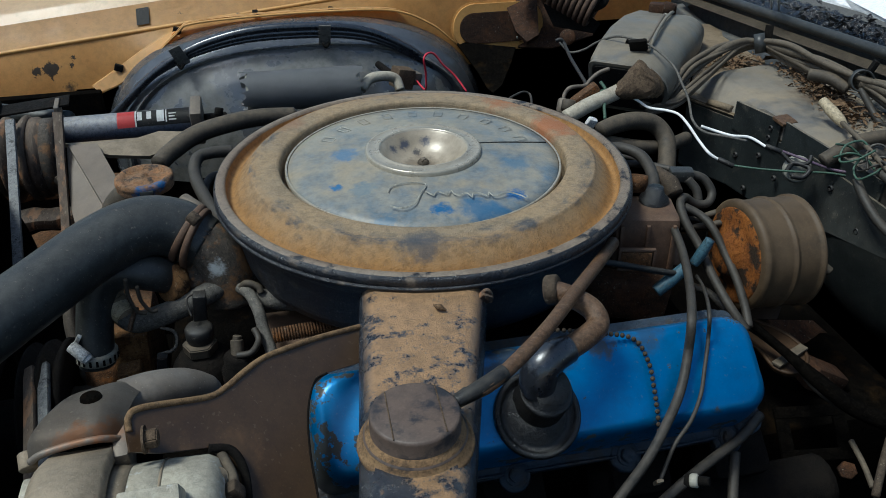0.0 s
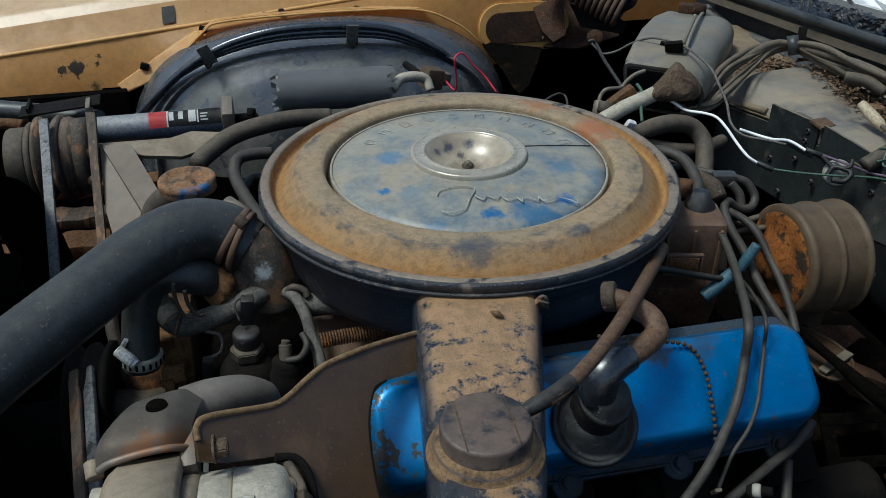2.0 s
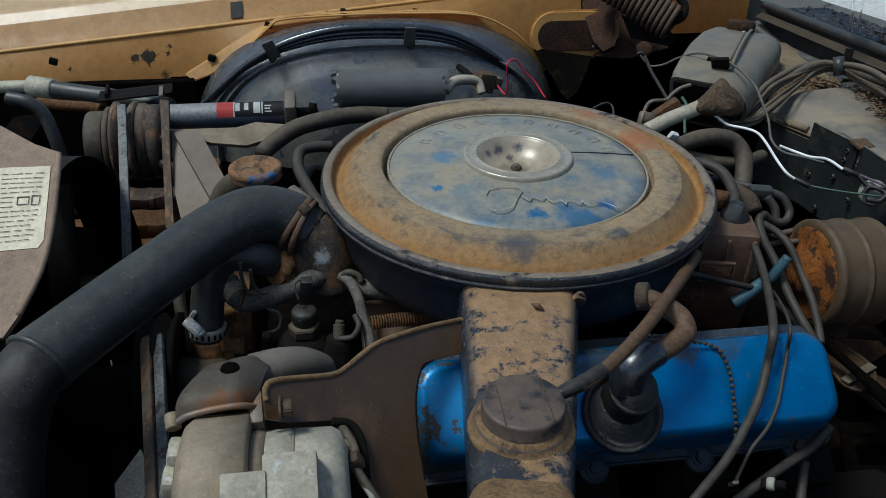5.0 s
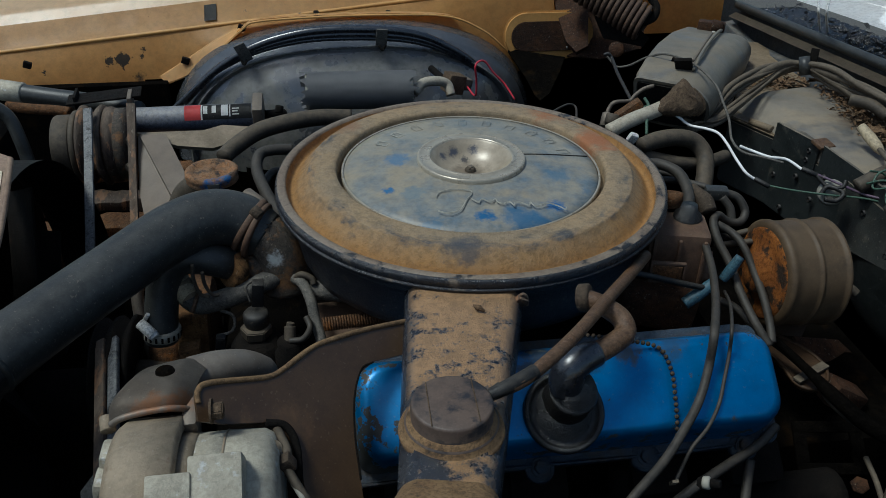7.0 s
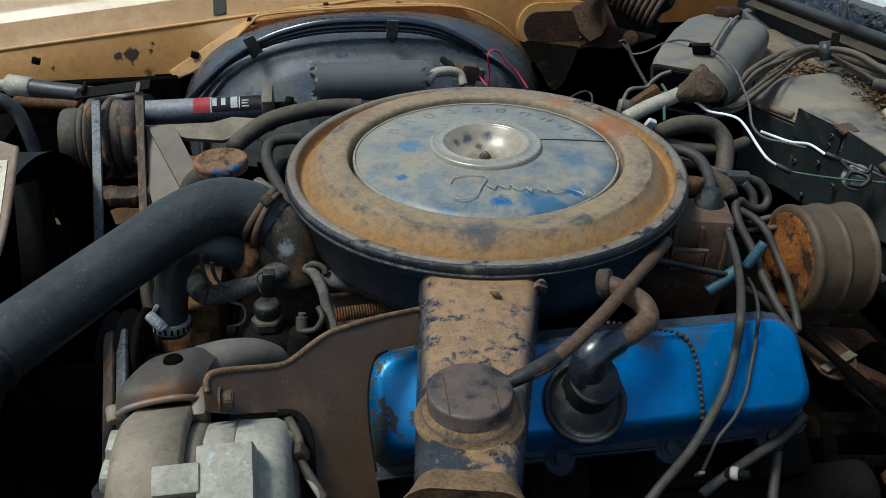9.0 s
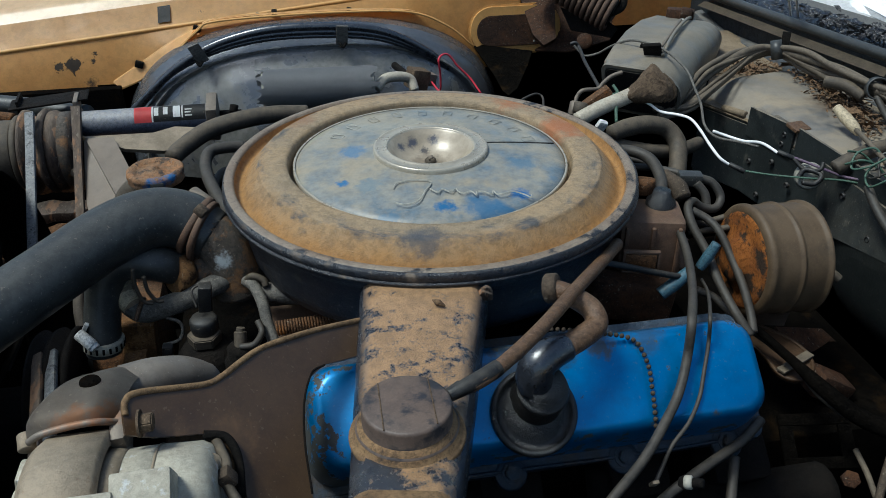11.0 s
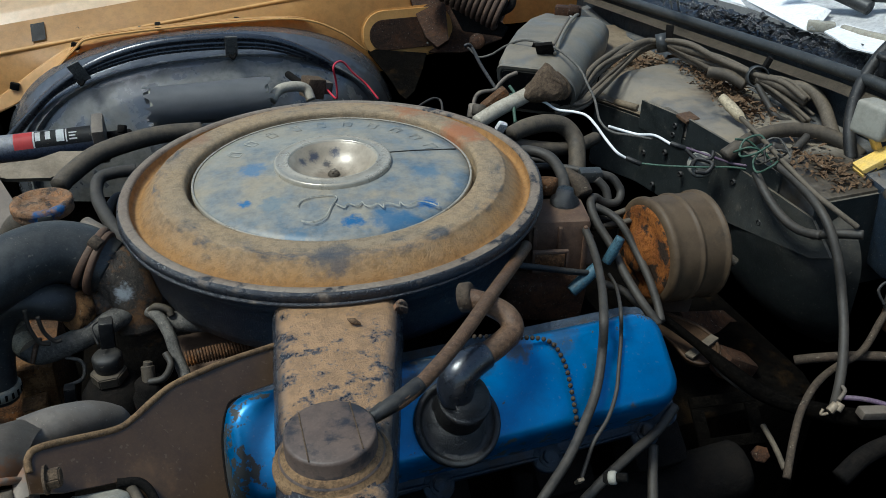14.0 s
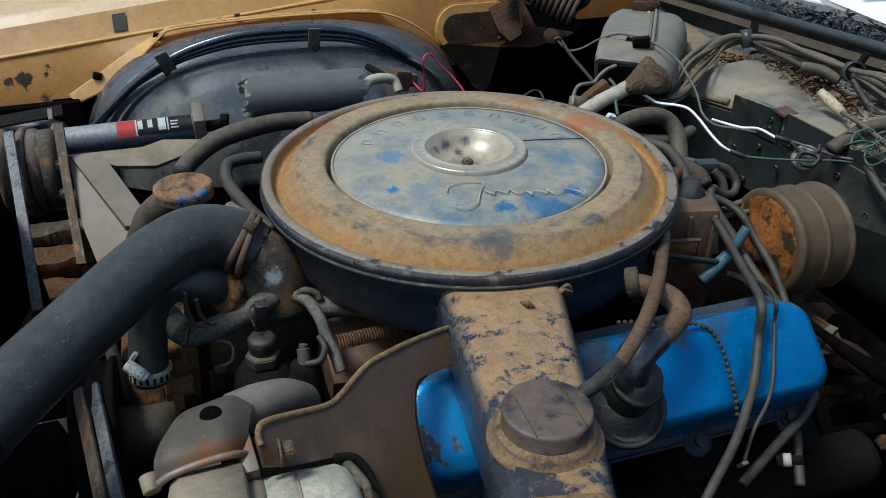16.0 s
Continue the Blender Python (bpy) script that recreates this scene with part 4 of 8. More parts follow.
def on_plate(s, h):
    """A place on the plate: s along the emblem, h across it."""
    x, y = -0.033 + 0.116 * s + 0.2 * h * 0.3, -0.084 - 0.026 * s + h
    return (x, y, 0.9601 - 0.055 * max(0, math.hypot(x, y) - 0.05) - 0.02 * max(0, math.hypot(x, y) - 0.11) + 0.0006)


for lift in (0.0, 0.0016):
    wave = [on_plate(-0.14, 0.004 + lift), on_plate(-0.10, 0.013 + lift), on_plate(0.02, 0.019 + lift), on_plate(0.17, 0.017 + lift), on_plate(0.11, 0.0 + lift), on_plate(0.04, -0.018 + lift), on_plate(-0.06, -0.025 + lift), on_plate(-0.14, -0.022 + lift)]
    part("emblem_stroke", tube(wave, 0.00036, 6), "emblem", lid)
    wave = [on_plate(0.15 + 0.038 * k + 0.016 * math.sin(1.7 * k), lift + (0.0035 + 0.0025 * math.sin(2.9 * k)) * math.cos(2.4 * k) + (0.006 if k == 17 else 0)) for k in range(22)]
    part("emblem_stroke", tube(wave, 0.00036, 6), "emblem", lid)

part("bowl", lathe([(0.0, 0.862), (0.13, 0.860), (0.172, 0.862), (0.184, 0.867), (0.1885, 0.878), (0.1925, 0.900), (0.1970, 0.918), (0.2030, 0.926), (0.2035, 0.9315)], segs=96, wobble=0.0008), "bowl", cleaner, "black dented bowl")


def snorkel_ring(t, grow=0.0):
    w = 0.114 - 0.048 * t + grow
    h = 0.062 - 0.006 * t + grow
    c = Vector((-0.031 - 0.061 * t, -0.150 - 0.277 * t, 0.9285 - (h - grow) / 2 + 0.002 * t))
    along = Vector((-0.061, -0.277, 0)).normalized()
    side = Vector((-along.y, along.x, 0))
    return [c - side * x + Vector((0, 0, y + 0.006 * (1 - (2 * x / w) ** 2) * (y > 0))) for x, y in rounded(w, h, 0.0150 + 0.3 * grow, 6)]


snork = part("snorkel", loft([snorkel_ring(k / 14 * 0.955) for k in range(15)]), "snorkel", cleaner, "mud-caked black intake snorkel")
part("snorkel_mouth", loft([snorkel_ring(0.950), snorkel_ring(0.975, 0.005), snorkel_ring(1.005, 0.012), snorkel_ring(1.035, 0.021), snorkel_ring(1.040, 0.021), snorkel_ring(1.025, 0.008), snorkel_ring(0.98, -0.008)]), "ring_tan", snork, "flared open mouth")
MOTOR = pose(-0.079, -0.362, 0.934, -2, 0, 0)
motor = part("vacuum_motor", lathe([(0, 0.0), (0.0335, 0.0), (0.0335, 0.004), (0.0300, 0.0050), (0.0290, 0.0065), (0.0290, 0.0180), (0.0284, 0.0198), (0.0270, 0.0204), (0, 0.0206)], MOTOR, 56), "cap", snork, "round brown vacuum motor")
part("motor_ring", lathe([(0.0290, 0.0075), (0.0312, 0.0070), (0.0325, 0.0040), (0.0345, 0.0022), (0.0352, -0.002), (0.0372, -0.0022), (0.0380, -0.0045), (0.0372, -0.0075), (0.034, -0.010)], MOTOR, 56), "ring_tan", motor, "stepped tan clamp ring")
for x in (-0.0165, 0.0165):
    part("motor_seam", box(0.0008, 0.045, 0.0010, MOTOR @ pose(x, 0, 0.0206, 0, 0, -2), 0.0002), "boot_brown", motor)
part("nipple", rod((-0.052, -0.349, 0.944), (-0.040, -0.343, 0.947), 0.0042), "black", motor)
part("snorkel_leaf", tube([(-0.038, -0.225, 0.934), (-0.035, -0.232, 0.936), (-0.03, -0.235, 0.934)], [0.0008, 0.0028, 0.0008], 6), "leaf", snork, "dry leaf scrap")
part("snorkel_clip", joined(box(0.010, 0.006, 0.010, spot(0.007, -0.213, 0.926, 20, 25, 0), 0.0015), tube([(0.004, -0.212, 0.928), (0.008, -0.214, 0.933), (0.012, -0.214, 0.928), (0.012, -0.214, 0.921)], 0.0018, 8)), "flaky", snork)

# hose from the vacuum motor, passing under the lid
single("vacuum_hose", tube([(-0.046, -0.347, 0.946), (-0.027, -0.341, 0.947), (-0.001, -0.323, 0.949), (0.032, -0.292, 0.949), (0.073, -0.243, 0.942), (0.119, -0.18, 0.922), (0.157, -0.126, 0.905)],
       [0.0042, 0.0050, 0.0054, 0.0054, 0.0056, 0.0058, 0.006], 12), "tan_rubber", "dusty brown vacuum hose from snorkel to carburettor", "hose")

single("hose_end", tube([(-0.050, -0.349, 0.945), (-0.036, -0.344, 0.947), (-0.022, -0.337, 0.9475), (-0.012, -0.331, 0.948)], [0.0046, 0.0056, 0.0060, 0.0059], 12), "black", "black rubber sleeve at the end of the vacuum hose", "sleeve")

# ---- blue valve cover and cylinder head ----
TILT = radians(40)
COVER = Matrix.Translation((0.047, -0.2695, 0.8655)) @ Matrix.Rotation(TILT, 4, "X")


def cover_ring(z, w, h, r):
    return [COVER @ Vector((x, y, z)) for x, y in rounded(w, h, r, 6)]


cover = thing("valve_cover", (0.02, -0.27, 0.82), "glossy blue pressed steel valve cover, chipped at the edges", "valve cover")
part("body", loft([cover_ring(-0.058, 0.390, 0.098, 0.022), cover_ring(-0.040, 0.388, 0.094, 0.022), cover_ring(-0.020, 0.382, 0.087, 0.022), cover_ring(-0.009, 0.378, 0.082, 0.022), cover_ring(-0.003, 0.370, 0.076, 0.02), cover_ring(0.0, 0.356, 0.064, 0.016)]), "blue", cover)
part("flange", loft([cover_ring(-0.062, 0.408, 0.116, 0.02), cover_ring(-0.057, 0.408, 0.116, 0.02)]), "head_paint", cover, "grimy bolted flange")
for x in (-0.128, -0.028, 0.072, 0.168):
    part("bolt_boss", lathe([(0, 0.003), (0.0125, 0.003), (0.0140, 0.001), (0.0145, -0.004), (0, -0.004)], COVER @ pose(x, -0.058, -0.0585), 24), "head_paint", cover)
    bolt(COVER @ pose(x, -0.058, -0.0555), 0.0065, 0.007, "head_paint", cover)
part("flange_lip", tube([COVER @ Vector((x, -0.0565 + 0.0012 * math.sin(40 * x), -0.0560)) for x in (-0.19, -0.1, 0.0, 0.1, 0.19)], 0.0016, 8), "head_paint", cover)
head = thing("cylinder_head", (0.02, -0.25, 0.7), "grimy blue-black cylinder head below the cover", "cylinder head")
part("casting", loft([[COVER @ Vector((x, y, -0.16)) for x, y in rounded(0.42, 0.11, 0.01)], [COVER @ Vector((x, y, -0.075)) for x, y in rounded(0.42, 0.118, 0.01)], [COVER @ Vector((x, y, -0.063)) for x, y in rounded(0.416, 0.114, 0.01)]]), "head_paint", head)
for x in (-0.14, -0.02, 0.10, 0.2):
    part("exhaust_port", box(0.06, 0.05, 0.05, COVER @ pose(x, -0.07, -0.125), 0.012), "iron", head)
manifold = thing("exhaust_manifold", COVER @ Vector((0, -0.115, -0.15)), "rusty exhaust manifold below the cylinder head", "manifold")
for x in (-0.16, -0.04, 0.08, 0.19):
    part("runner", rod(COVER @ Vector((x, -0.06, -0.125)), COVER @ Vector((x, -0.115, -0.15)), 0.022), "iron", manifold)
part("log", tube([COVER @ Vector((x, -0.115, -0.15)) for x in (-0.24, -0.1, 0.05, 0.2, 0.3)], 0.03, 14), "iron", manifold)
single("engine_block", box(0.56, 0.40, 0.30, spot(0.0, -0.02, 0.62), 0.02), "deep", "engine block in the bay's shade black", "engine block")

# breather grommet with elbow and hose
G = Matrix.Translation((0.032, -0.282, 0.855)) @ Matrix.Rotation(TILT, 4, "X")
breather = thing("breather", G.translation, "black breather with rubber grommet and glossy elbow on the valve cover", "breather")
part("grommet", lathe([(0, 0.002), (0.028, 0.001), (0.0335, 0.001), (0.0352, 0.003), (0.0348, 0.007), (0.0325, 0.0085), (0.0300, 0.0065), (0.0285, 0.003), (0.024, 0.003), (0.021, 0.010), (0, 0.012)], G, 48), "oily", breather, "round black rubber grommet")
part("neck", lathe([(0.0215, 0.002), (0.0190, 0.018), (0.0190, 0.022), (0.0205, 0.0235), (0.0208, 0.026), (0.0190, 0.028), (0.0160, 0.028), (0.0150, 0.040), (0, 0.040)], Matrix.Translation((0.035, -0.278, 0.864)) @ pose(0, 0, 0, 30, 2, 0), 32), "oily", breather)
part("elbow", tube([(0.029, -0.292, 0.891), (0.028, -0.291, 0.902), (0.032, -0.289, 0.912), (0.043, -0.286, 0.917), (0.055, -0.282, 0.918)], [0.0138, 0.0145, 0.0145, 0.0125, 0.0108], 20), "gloss", breather, "glossy black elbow")
part("hose", tube([(0.051, -0.283, 0.917), (0.07, -0.274, 0.919), (0.085, -0.263, 0.921), (0.085, -0.252, 0.927), (0.076, -0.243, 0.932), (0.064, -0.236, 0.936), (0.053, -0.231, 0.937)], [0.0092, 0.0092, 0.0092, 0.0090, 0.0088, 0.0088, 0.0088], 18), "tan_rubber", breather, "brown curved hose")
part("hose_collar", rod((0.062, -0.234, 0.939), (0.053, -0.229, 0.936), 0.0122), "tan_hose", breather)

# bead chain lying over the cover
chain = thing("bead_chain", (0.13, -0.271, 0.883), "rusty bead chain lying over the blue valve cover", "chain")
line = smooth_path([(0.060, -0.217, 0.886), (0.080, -0.228, 0.890), (0.096, -0.244, 0.897), (0.126, -0.247, 0.888), (0.134, -0.263, 0.875), (0.133, -0.281, 0.86), (0.131, -0.295, 0.848), (0.131, -0.303, 0.832)], 40)
run, last = 0.0, line[0]
for q in line:
    if (q - last).length >= 0.0050 or q is line[0]:
        last = q
        part("bead", lathe([(0, -0.0021), (0.0015, -0.0015), (0.0021, 0), (0.0015, 0.0015), (0, 0.0021)], Matrix.Translation(q), 10), "tan_hose", chain)

# ---- front of the engine: thermostat housing and hoses ----
hose = thing("radiator_hose", (-0.353, -0.112, 0.92), "thick black upper radiator hose with a joined lower pipe", "hose")
part("hose", tube([(-0.221, -0.037, 0.903), (-0.244, -0.029, 0.918), (-0.273, -0.036, 0.928), (-0.308, -0.061, 0.927), (-0.353, -0.112, 0.92), (-0.396, -0.168, 0.915), (-0.429, -0.213, 0.911), (-0.439, -0.228, 0.91)],
     [0.026, 0.0285, 0.0285, 0.0285, 0.028, 0.028, 0.0285, 0.0285], 28, 12), "rubber", hose)
part("lower_pipe", tube([(-0.435, -0.223, 0.911), (-0.445, -0.244, 0.905), (-0.455, -0.259, 0.88), (-0.46, -0.278, 0.849), (-0.465, -0.306, 0.803)], [0.027, 0.0272, 0.027, 0.0265, 0.0265], 28, 12), "black", hose, "black lower pipe")
part("joint_rim", rod((-0.435, -0.222, 0.911), (-0.438, -0.227, 0.91), 0.0300, 0.002, 36), "rubber", hose)
neck = thing("thermostat_housing", (-0.214, -0.052, 0.89), "corroded thermostat housing with hose clamp", "thermostat housing")
part("neck", tube([(-0.231, -0.035, 0.912), (-0.215, -0.04, 0.899), (-0.206, -0.044, 0.877), (-0.202, -0.047, 0.845)], [0.024, 0.024, 0.025, 0.026], 24), "corroded", neck)
part("flange", tube([(-0.268, -0.04, 0.867), (-0.234, -0.043, 0.872), (-0.2, -0.04, 0.874)], [0.014, 0.018, 0.015], 16), "corroded", neck)
for a, b in (((-0.238, -0.032, 0.916), (-0.233, -0.034, 0.913)), ((-0.231, -0.036, 0.911), (-0.226, -0.038, 0.909))):
    part("clamp_band", rod(a, b, 0.0305, 0.001, 36), "brown", neck, "rusty clamp band")
part("clamp_screw", rod((-0.229, -0.047, 0.941), (-0.222, -0.052, 0.935), 0.006), "tan_hose", neck)
part("stub", rod((-0.241, 0.021, 0.922), (-0.223, 0.002, 0.916), 0.008), "dirty_steel", neck)

bypass = thing("bypass_hose", (-0.336, -0.016, 0.821), "black bypass hose with a bright worm clamp", "hose")
part("hose", tube([(-0.232, -0.034, 0.858), (-0.253, -0.044, 0.873), (-0.271, -0.056, 0.889), (-0.3, -0.054, 0.894), (-0.319, -0.058, 0.882), (-0.327, -0.067, 0.856), (-0.331, -0.079, 0.828), (-0.332, -0.082, 0.813)], [0.016, 0.0165, 0.0168, 0.0172, 0.0172, 0.0168, 0.0168, 0.0164], 20), "rubber", bypass)
part("clamp_band", rod((-0.33, -0.081, 0.829), (-0.331, -0.082, 0.819), 0.0190, 0.001, 32), "alu", bypass, "perforated bright worm clamp")
BAND_AT = toward((-0.33, -0.081, 0.829), (-0.331, -0.082, 0.819))
for k in range(20):
    part("clamp_slot", box(0.0022, 0.0012, 0.0058, BAND_AT @ pose(0, 0, 0.005, 0, 0, 18 * k) @ pose(0, 0.0190, 0), 0.0003), "iron", bypass)
part("clamp_screw", joined(rod((-0.348, -0.09, 0.843), (-0.335, -0.099, 0.833), 0.0056), rod((-0.337, -0.097, 0.835), (-0.333, -0.1, 0.831), 0.005)), "steel", bypass)
part("rusty_collar", rod((-0.26, -0.059, 0.878), (-0.249, -0.051, 0.873), 0.0188, 0.002, 28), "sand", bypass, "orange rusty collar")
part("clamp_tail", box(0.004, 0.004, 0.012, spot(*(-0.341, -0.088, 0.848), 20, 30, 0), 0.001), "steel", bypass)
single("hose_connector", tube([(-0.313, -0.045, 0.867), (-0.309, -0.058, 0.861), (-0.3, -0.069, 0.856)], [0.0105, 0.0118, 0.0112], 16), "tan_plastic", "pale beige hose connector", "connector")
single("heater_hose", tube([(-0.307, -0.058, 0.858), (-0.303, -0.063, 0.851), (-0.291, -0.064, 0.842), (-0.263, -0.069, 0.851), (-0.235, -0.067, 0.861), (-0.201, -0.055, 0.869), (-0.177, -0.037, 0.867)], 0.0108, 14), "grey_hose", "grey dusty heater hose bent round the housing", "hose")
single("pump_pipe", tube([(-0.367, 0.021, 0.835), (-0.371, 0.002, 0.804), (-0.364, -0.022, 0.769), (-0.356, -0.036, 0.748), (-0.367, -0.05, 0.742), (-0.386, -0.052, 0.734)], 0.0065, 10), "dirty_steel", "bent rusty steel pipe by the water pump", "pipe")
pump = thing("water_pump", (-0.326, -0.019, 0.763), "rusty water pump casting at the front of the engine", "water pump")
part("casting", box(0.07, 0.10, 0.16, spot(*(-0.331, 0.042, 0.707)), 0.015), "rust", pump)
part("ear", box(0.034, 0.02, 0.062, spot(*(-0.307, -0.047, 0.79), 0, 4, 0), 0.004), "sand", pump)
part("lug", joined(box(0.022, 0.018, 0.010, spot(*(-0.307, -0.075, 0.794), 0, -8, 0), 0.002), box(0.010, 0.018, 0.022, spot(*(-0.312, -0.078, 0.787)), 0.002)), "sand", pump)
part("inlet", rod((-0.339, -0.027, 0.785), (-0.341, -0.051, 0.728), 0.02), "rust", pump)

single("hose_band", tube([(-0.2985, -0.0770, 0.842), (-0.2935, -0.0700, 0.8535), (-0.2915, -0.0560, 0.852)], 0.0022, 8), "tan_rubber", "rusty spring clamp round a hose", "clamp")
single("hose_stub", rod((-0.310, -0.056, 0.866), (-0.302, -0.063, 0.849), 0.0122, 0.002, 24), "shelf_dust", "pale dusty end of a hose", "hose end")
for pts in ([(-0.289, -0.085, 0.904), (-0.290, -0.085, 0.887), (-0.286, -0.085, 0.869), (-0.278, -0.084, 0.864)], [(-0.281, -0.085, 0.895), (-0.280, -0.085, 0.879), (-0.274, -0.085, 0.867), (-0.268, -0.084, 0.866)]):
    single("loop_wire", tube(pts, 0.0019, 8), "hose", "thin dusty wire looped under the radiator hose", "wire", "loop wires")
sender = thing("sender_unit", (-0.233, -0.111, 0.839), "grey sender unit with a black plug and hex base", "sensor")
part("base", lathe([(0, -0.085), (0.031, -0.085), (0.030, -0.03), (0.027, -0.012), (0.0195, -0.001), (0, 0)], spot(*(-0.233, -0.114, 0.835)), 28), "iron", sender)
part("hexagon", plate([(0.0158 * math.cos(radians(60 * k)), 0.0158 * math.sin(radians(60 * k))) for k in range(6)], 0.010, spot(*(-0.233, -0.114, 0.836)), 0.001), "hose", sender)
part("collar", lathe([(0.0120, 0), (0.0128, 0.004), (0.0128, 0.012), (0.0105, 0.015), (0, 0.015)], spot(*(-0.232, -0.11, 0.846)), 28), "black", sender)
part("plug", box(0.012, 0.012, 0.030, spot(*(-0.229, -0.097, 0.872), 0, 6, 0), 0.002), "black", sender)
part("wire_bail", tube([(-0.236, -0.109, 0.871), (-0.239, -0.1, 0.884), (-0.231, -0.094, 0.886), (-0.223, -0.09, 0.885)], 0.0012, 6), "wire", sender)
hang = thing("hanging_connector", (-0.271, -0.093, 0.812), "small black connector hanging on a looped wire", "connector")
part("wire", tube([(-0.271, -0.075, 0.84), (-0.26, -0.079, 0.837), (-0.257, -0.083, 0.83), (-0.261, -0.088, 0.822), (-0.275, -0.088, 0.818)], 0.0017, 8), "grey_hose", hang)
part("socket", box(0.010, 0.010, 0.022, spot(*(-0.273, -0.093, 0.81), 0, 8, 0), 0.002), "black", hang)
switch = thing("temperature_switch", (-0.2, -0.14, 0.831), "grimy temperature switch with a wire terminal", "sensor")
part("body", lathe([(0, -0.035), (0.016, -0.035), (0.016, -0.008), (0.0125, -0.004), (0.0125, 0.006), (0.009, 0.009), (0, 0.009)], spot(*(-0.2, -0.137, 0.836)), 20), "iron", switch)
part("terminal", joined(rod((-0.2, -0.137, 0.841), (-0.199, -0.129, 0.854), 0.0058), rod((-0.199, -0.129, 0.853), (-0.198, -0.127, 0.857), 0.004)), "hose", switch)
part("lead", tube([(-0.2, -0.142, 0.846), (-0.187, -0.143, 0.848), (-0.18, -0.13, 0.851), (-0.183, -0.12, 0.857)], 0.0032, 8), "wire", switch)
single("taped_lead", tube([(-0.193, -0.069, 0.869), (-0.185, -0.082, 0.87), (-0.178, -0.1, 0.862), (-0.175, -0.114, 0.849), (-0.171, -0.128, 0.839), (-0.169, -0.14, 0.828)], 0.0056, 10), "grey_hose", "lead wrapped in dusty tape", "cable")
single("lead_wrap", tube([(-0.195, -0.07, 0.867), (-0.186, -0.076, 0.878), (-0.176, -0.08, 0.875), (-0.174, -0.083, 0.87)], 0.0035, 8), "hose", "loose wrap of dusty tape", "tape")
single("intake_runner", loft([[Vector(p) for p in ((-0.175, -0.069, 0.836), (-0.088, -0.062, 0.831), (-0.087, -0.131, 0.798), (-0.175, -0.133, 0.81))], [Vector(p) + Vector((0, 0.05, -0.12)) for p in ((-0.175, -0.069, 0.836), (-0.088, -0.062, 0.831), (-0.087, -0.131, 0.798), (-0.175, -0.133, 0.81))]]), "brown", "brown rusty intake manifold casting", "manifold")
single("intake_pipe", rod((-0.18, -0.077, 0.86), (-0.129, -0.088, 0.856), 0.0098), "grey_hose", "grey dusty pipe on the intake manifold", "pipe")
spring = single("throttle_spring", helix((-0.167, -0.124, 0.849), (-0.103, -0.124, 0.852), 0.0062, 24, 0.0011, 6), "rust", "rusty coiled throttle return spring", "spring")

# oil filler
oil = thing("oil_filler", (-0.278, 0.045, 0.84), "oil filler tube with a rusty cap showing blue paint", "oil filler")
C = spot(-0.2775, 0.050, 0.9245)
part("tube", tube([(-0.283, 0.07, 0.918), (-0.311, 0.085, 0.893), (-0.323, 0.086, 0.872), (-0.346, 0.095, 0.824)], 0.0165, 18), "hose", oil)
cap = part("cap", lathe([(0, 0), (0.0225, 0), (0.0265, 0.002), (0.0280, 0.004), (0.0272, 0.0075), (0.0286, 0.009), (0.0284, 0.0135), (0.0262, 0.0155), (0.0225, 0.0150), (0.0205, 0.0118), (0.0140, 0.0116), (0.0105, 0.0140), (0.004, 0.0146), (0.003, 0.0175), (0, 0.0178)], C, 40, 0.0005), "cap_rust", oil, "rusty cap with traces of blue")
part("cap_tab", box(0.013, 0.004, 0.011, C @ pose(0.004, -0.0272, 0.0055), 0.001), "blue", cap)
single("breather_hose", tube([(-0.279, 0.176, 0.893), (-0.268, 0.194, 0.897), (-0.238, 0.218, 0.907), (-0.201, 0.231, 0.912), (-0.159, 0.246, 0.911), (-0.117, 0.256, 0.905)], [0.0105, 0.011, 0.0112, 0.0112, 0.011, 0.011], 16), "hose", "dusty grey breather hose behind the air cleaner", "hose")
single("vacuum_line", tube([(-0.202, -0.012, 0.909), (-0.218, 0.03, 0.911), (-0.233, 0.094, 0.913), (-0.23, 0.122, 0.92), (-0.215, 0.131, 0.921), (-0.193, 0.137, 0.918)], 0.0068, 10), "wire", "looped dusty vacuum line", "hose")
single("vacuum_line", tube([(-0.203, 0.002, 0.892), (-0.215, 0.039, 0.889), (-0.228, 0.089, 0.888), (-0.219, 0.126, 0.893), (-0.2, 0.132, 0.89)], 0.005, 10), "wire", "thin dusty vacuum line", "hose")

# ---- alternator, bracket and belts ----
AX = (-0.371, 0.876)
alternator = thing("alternator", (-0.25, AX[0], 0.82), "dusty grey aluminium alternator with a plug on its back", "alternator")


def turned(x0, profile, segs=48):
    """A body turned round the alternator's shaft."""
    return lathe([(r, h) for h, r in profile], Matrix.Translation((x0, AX[0], AX[1])) @ Matrix.Rotation(radians(90), 4, "Y"), segs)


part("front_housing", turned(-0.312, [(0, 0), (0, 0.056), (0.004, 0.068), (0.010, 0.0725), (0.046, 0.0725), (0.048, 0.064)]), "alu_dirty", alternator)
part("stator", turned(-0.268, [(-0.004, 0.056), (-0.004, 0.0610), (0.008, 0.0605), (0.013, 0.0590), (0.013, 0.054)]), "alu_dirty", alternator, "grey stator ring")
part("rear_housing", turned(-0.260, [(0, 0.055), (0.001, 0.0585), (0.024, 0.0585), (0.0245, 0.0578), (0.0255, 0.0585), (0.050, 0.0575), (0.056, 0.054), (0.060, 0.046), (0.061, 0.0)]), "alu", alternator, "chalky aluminium rear housing")
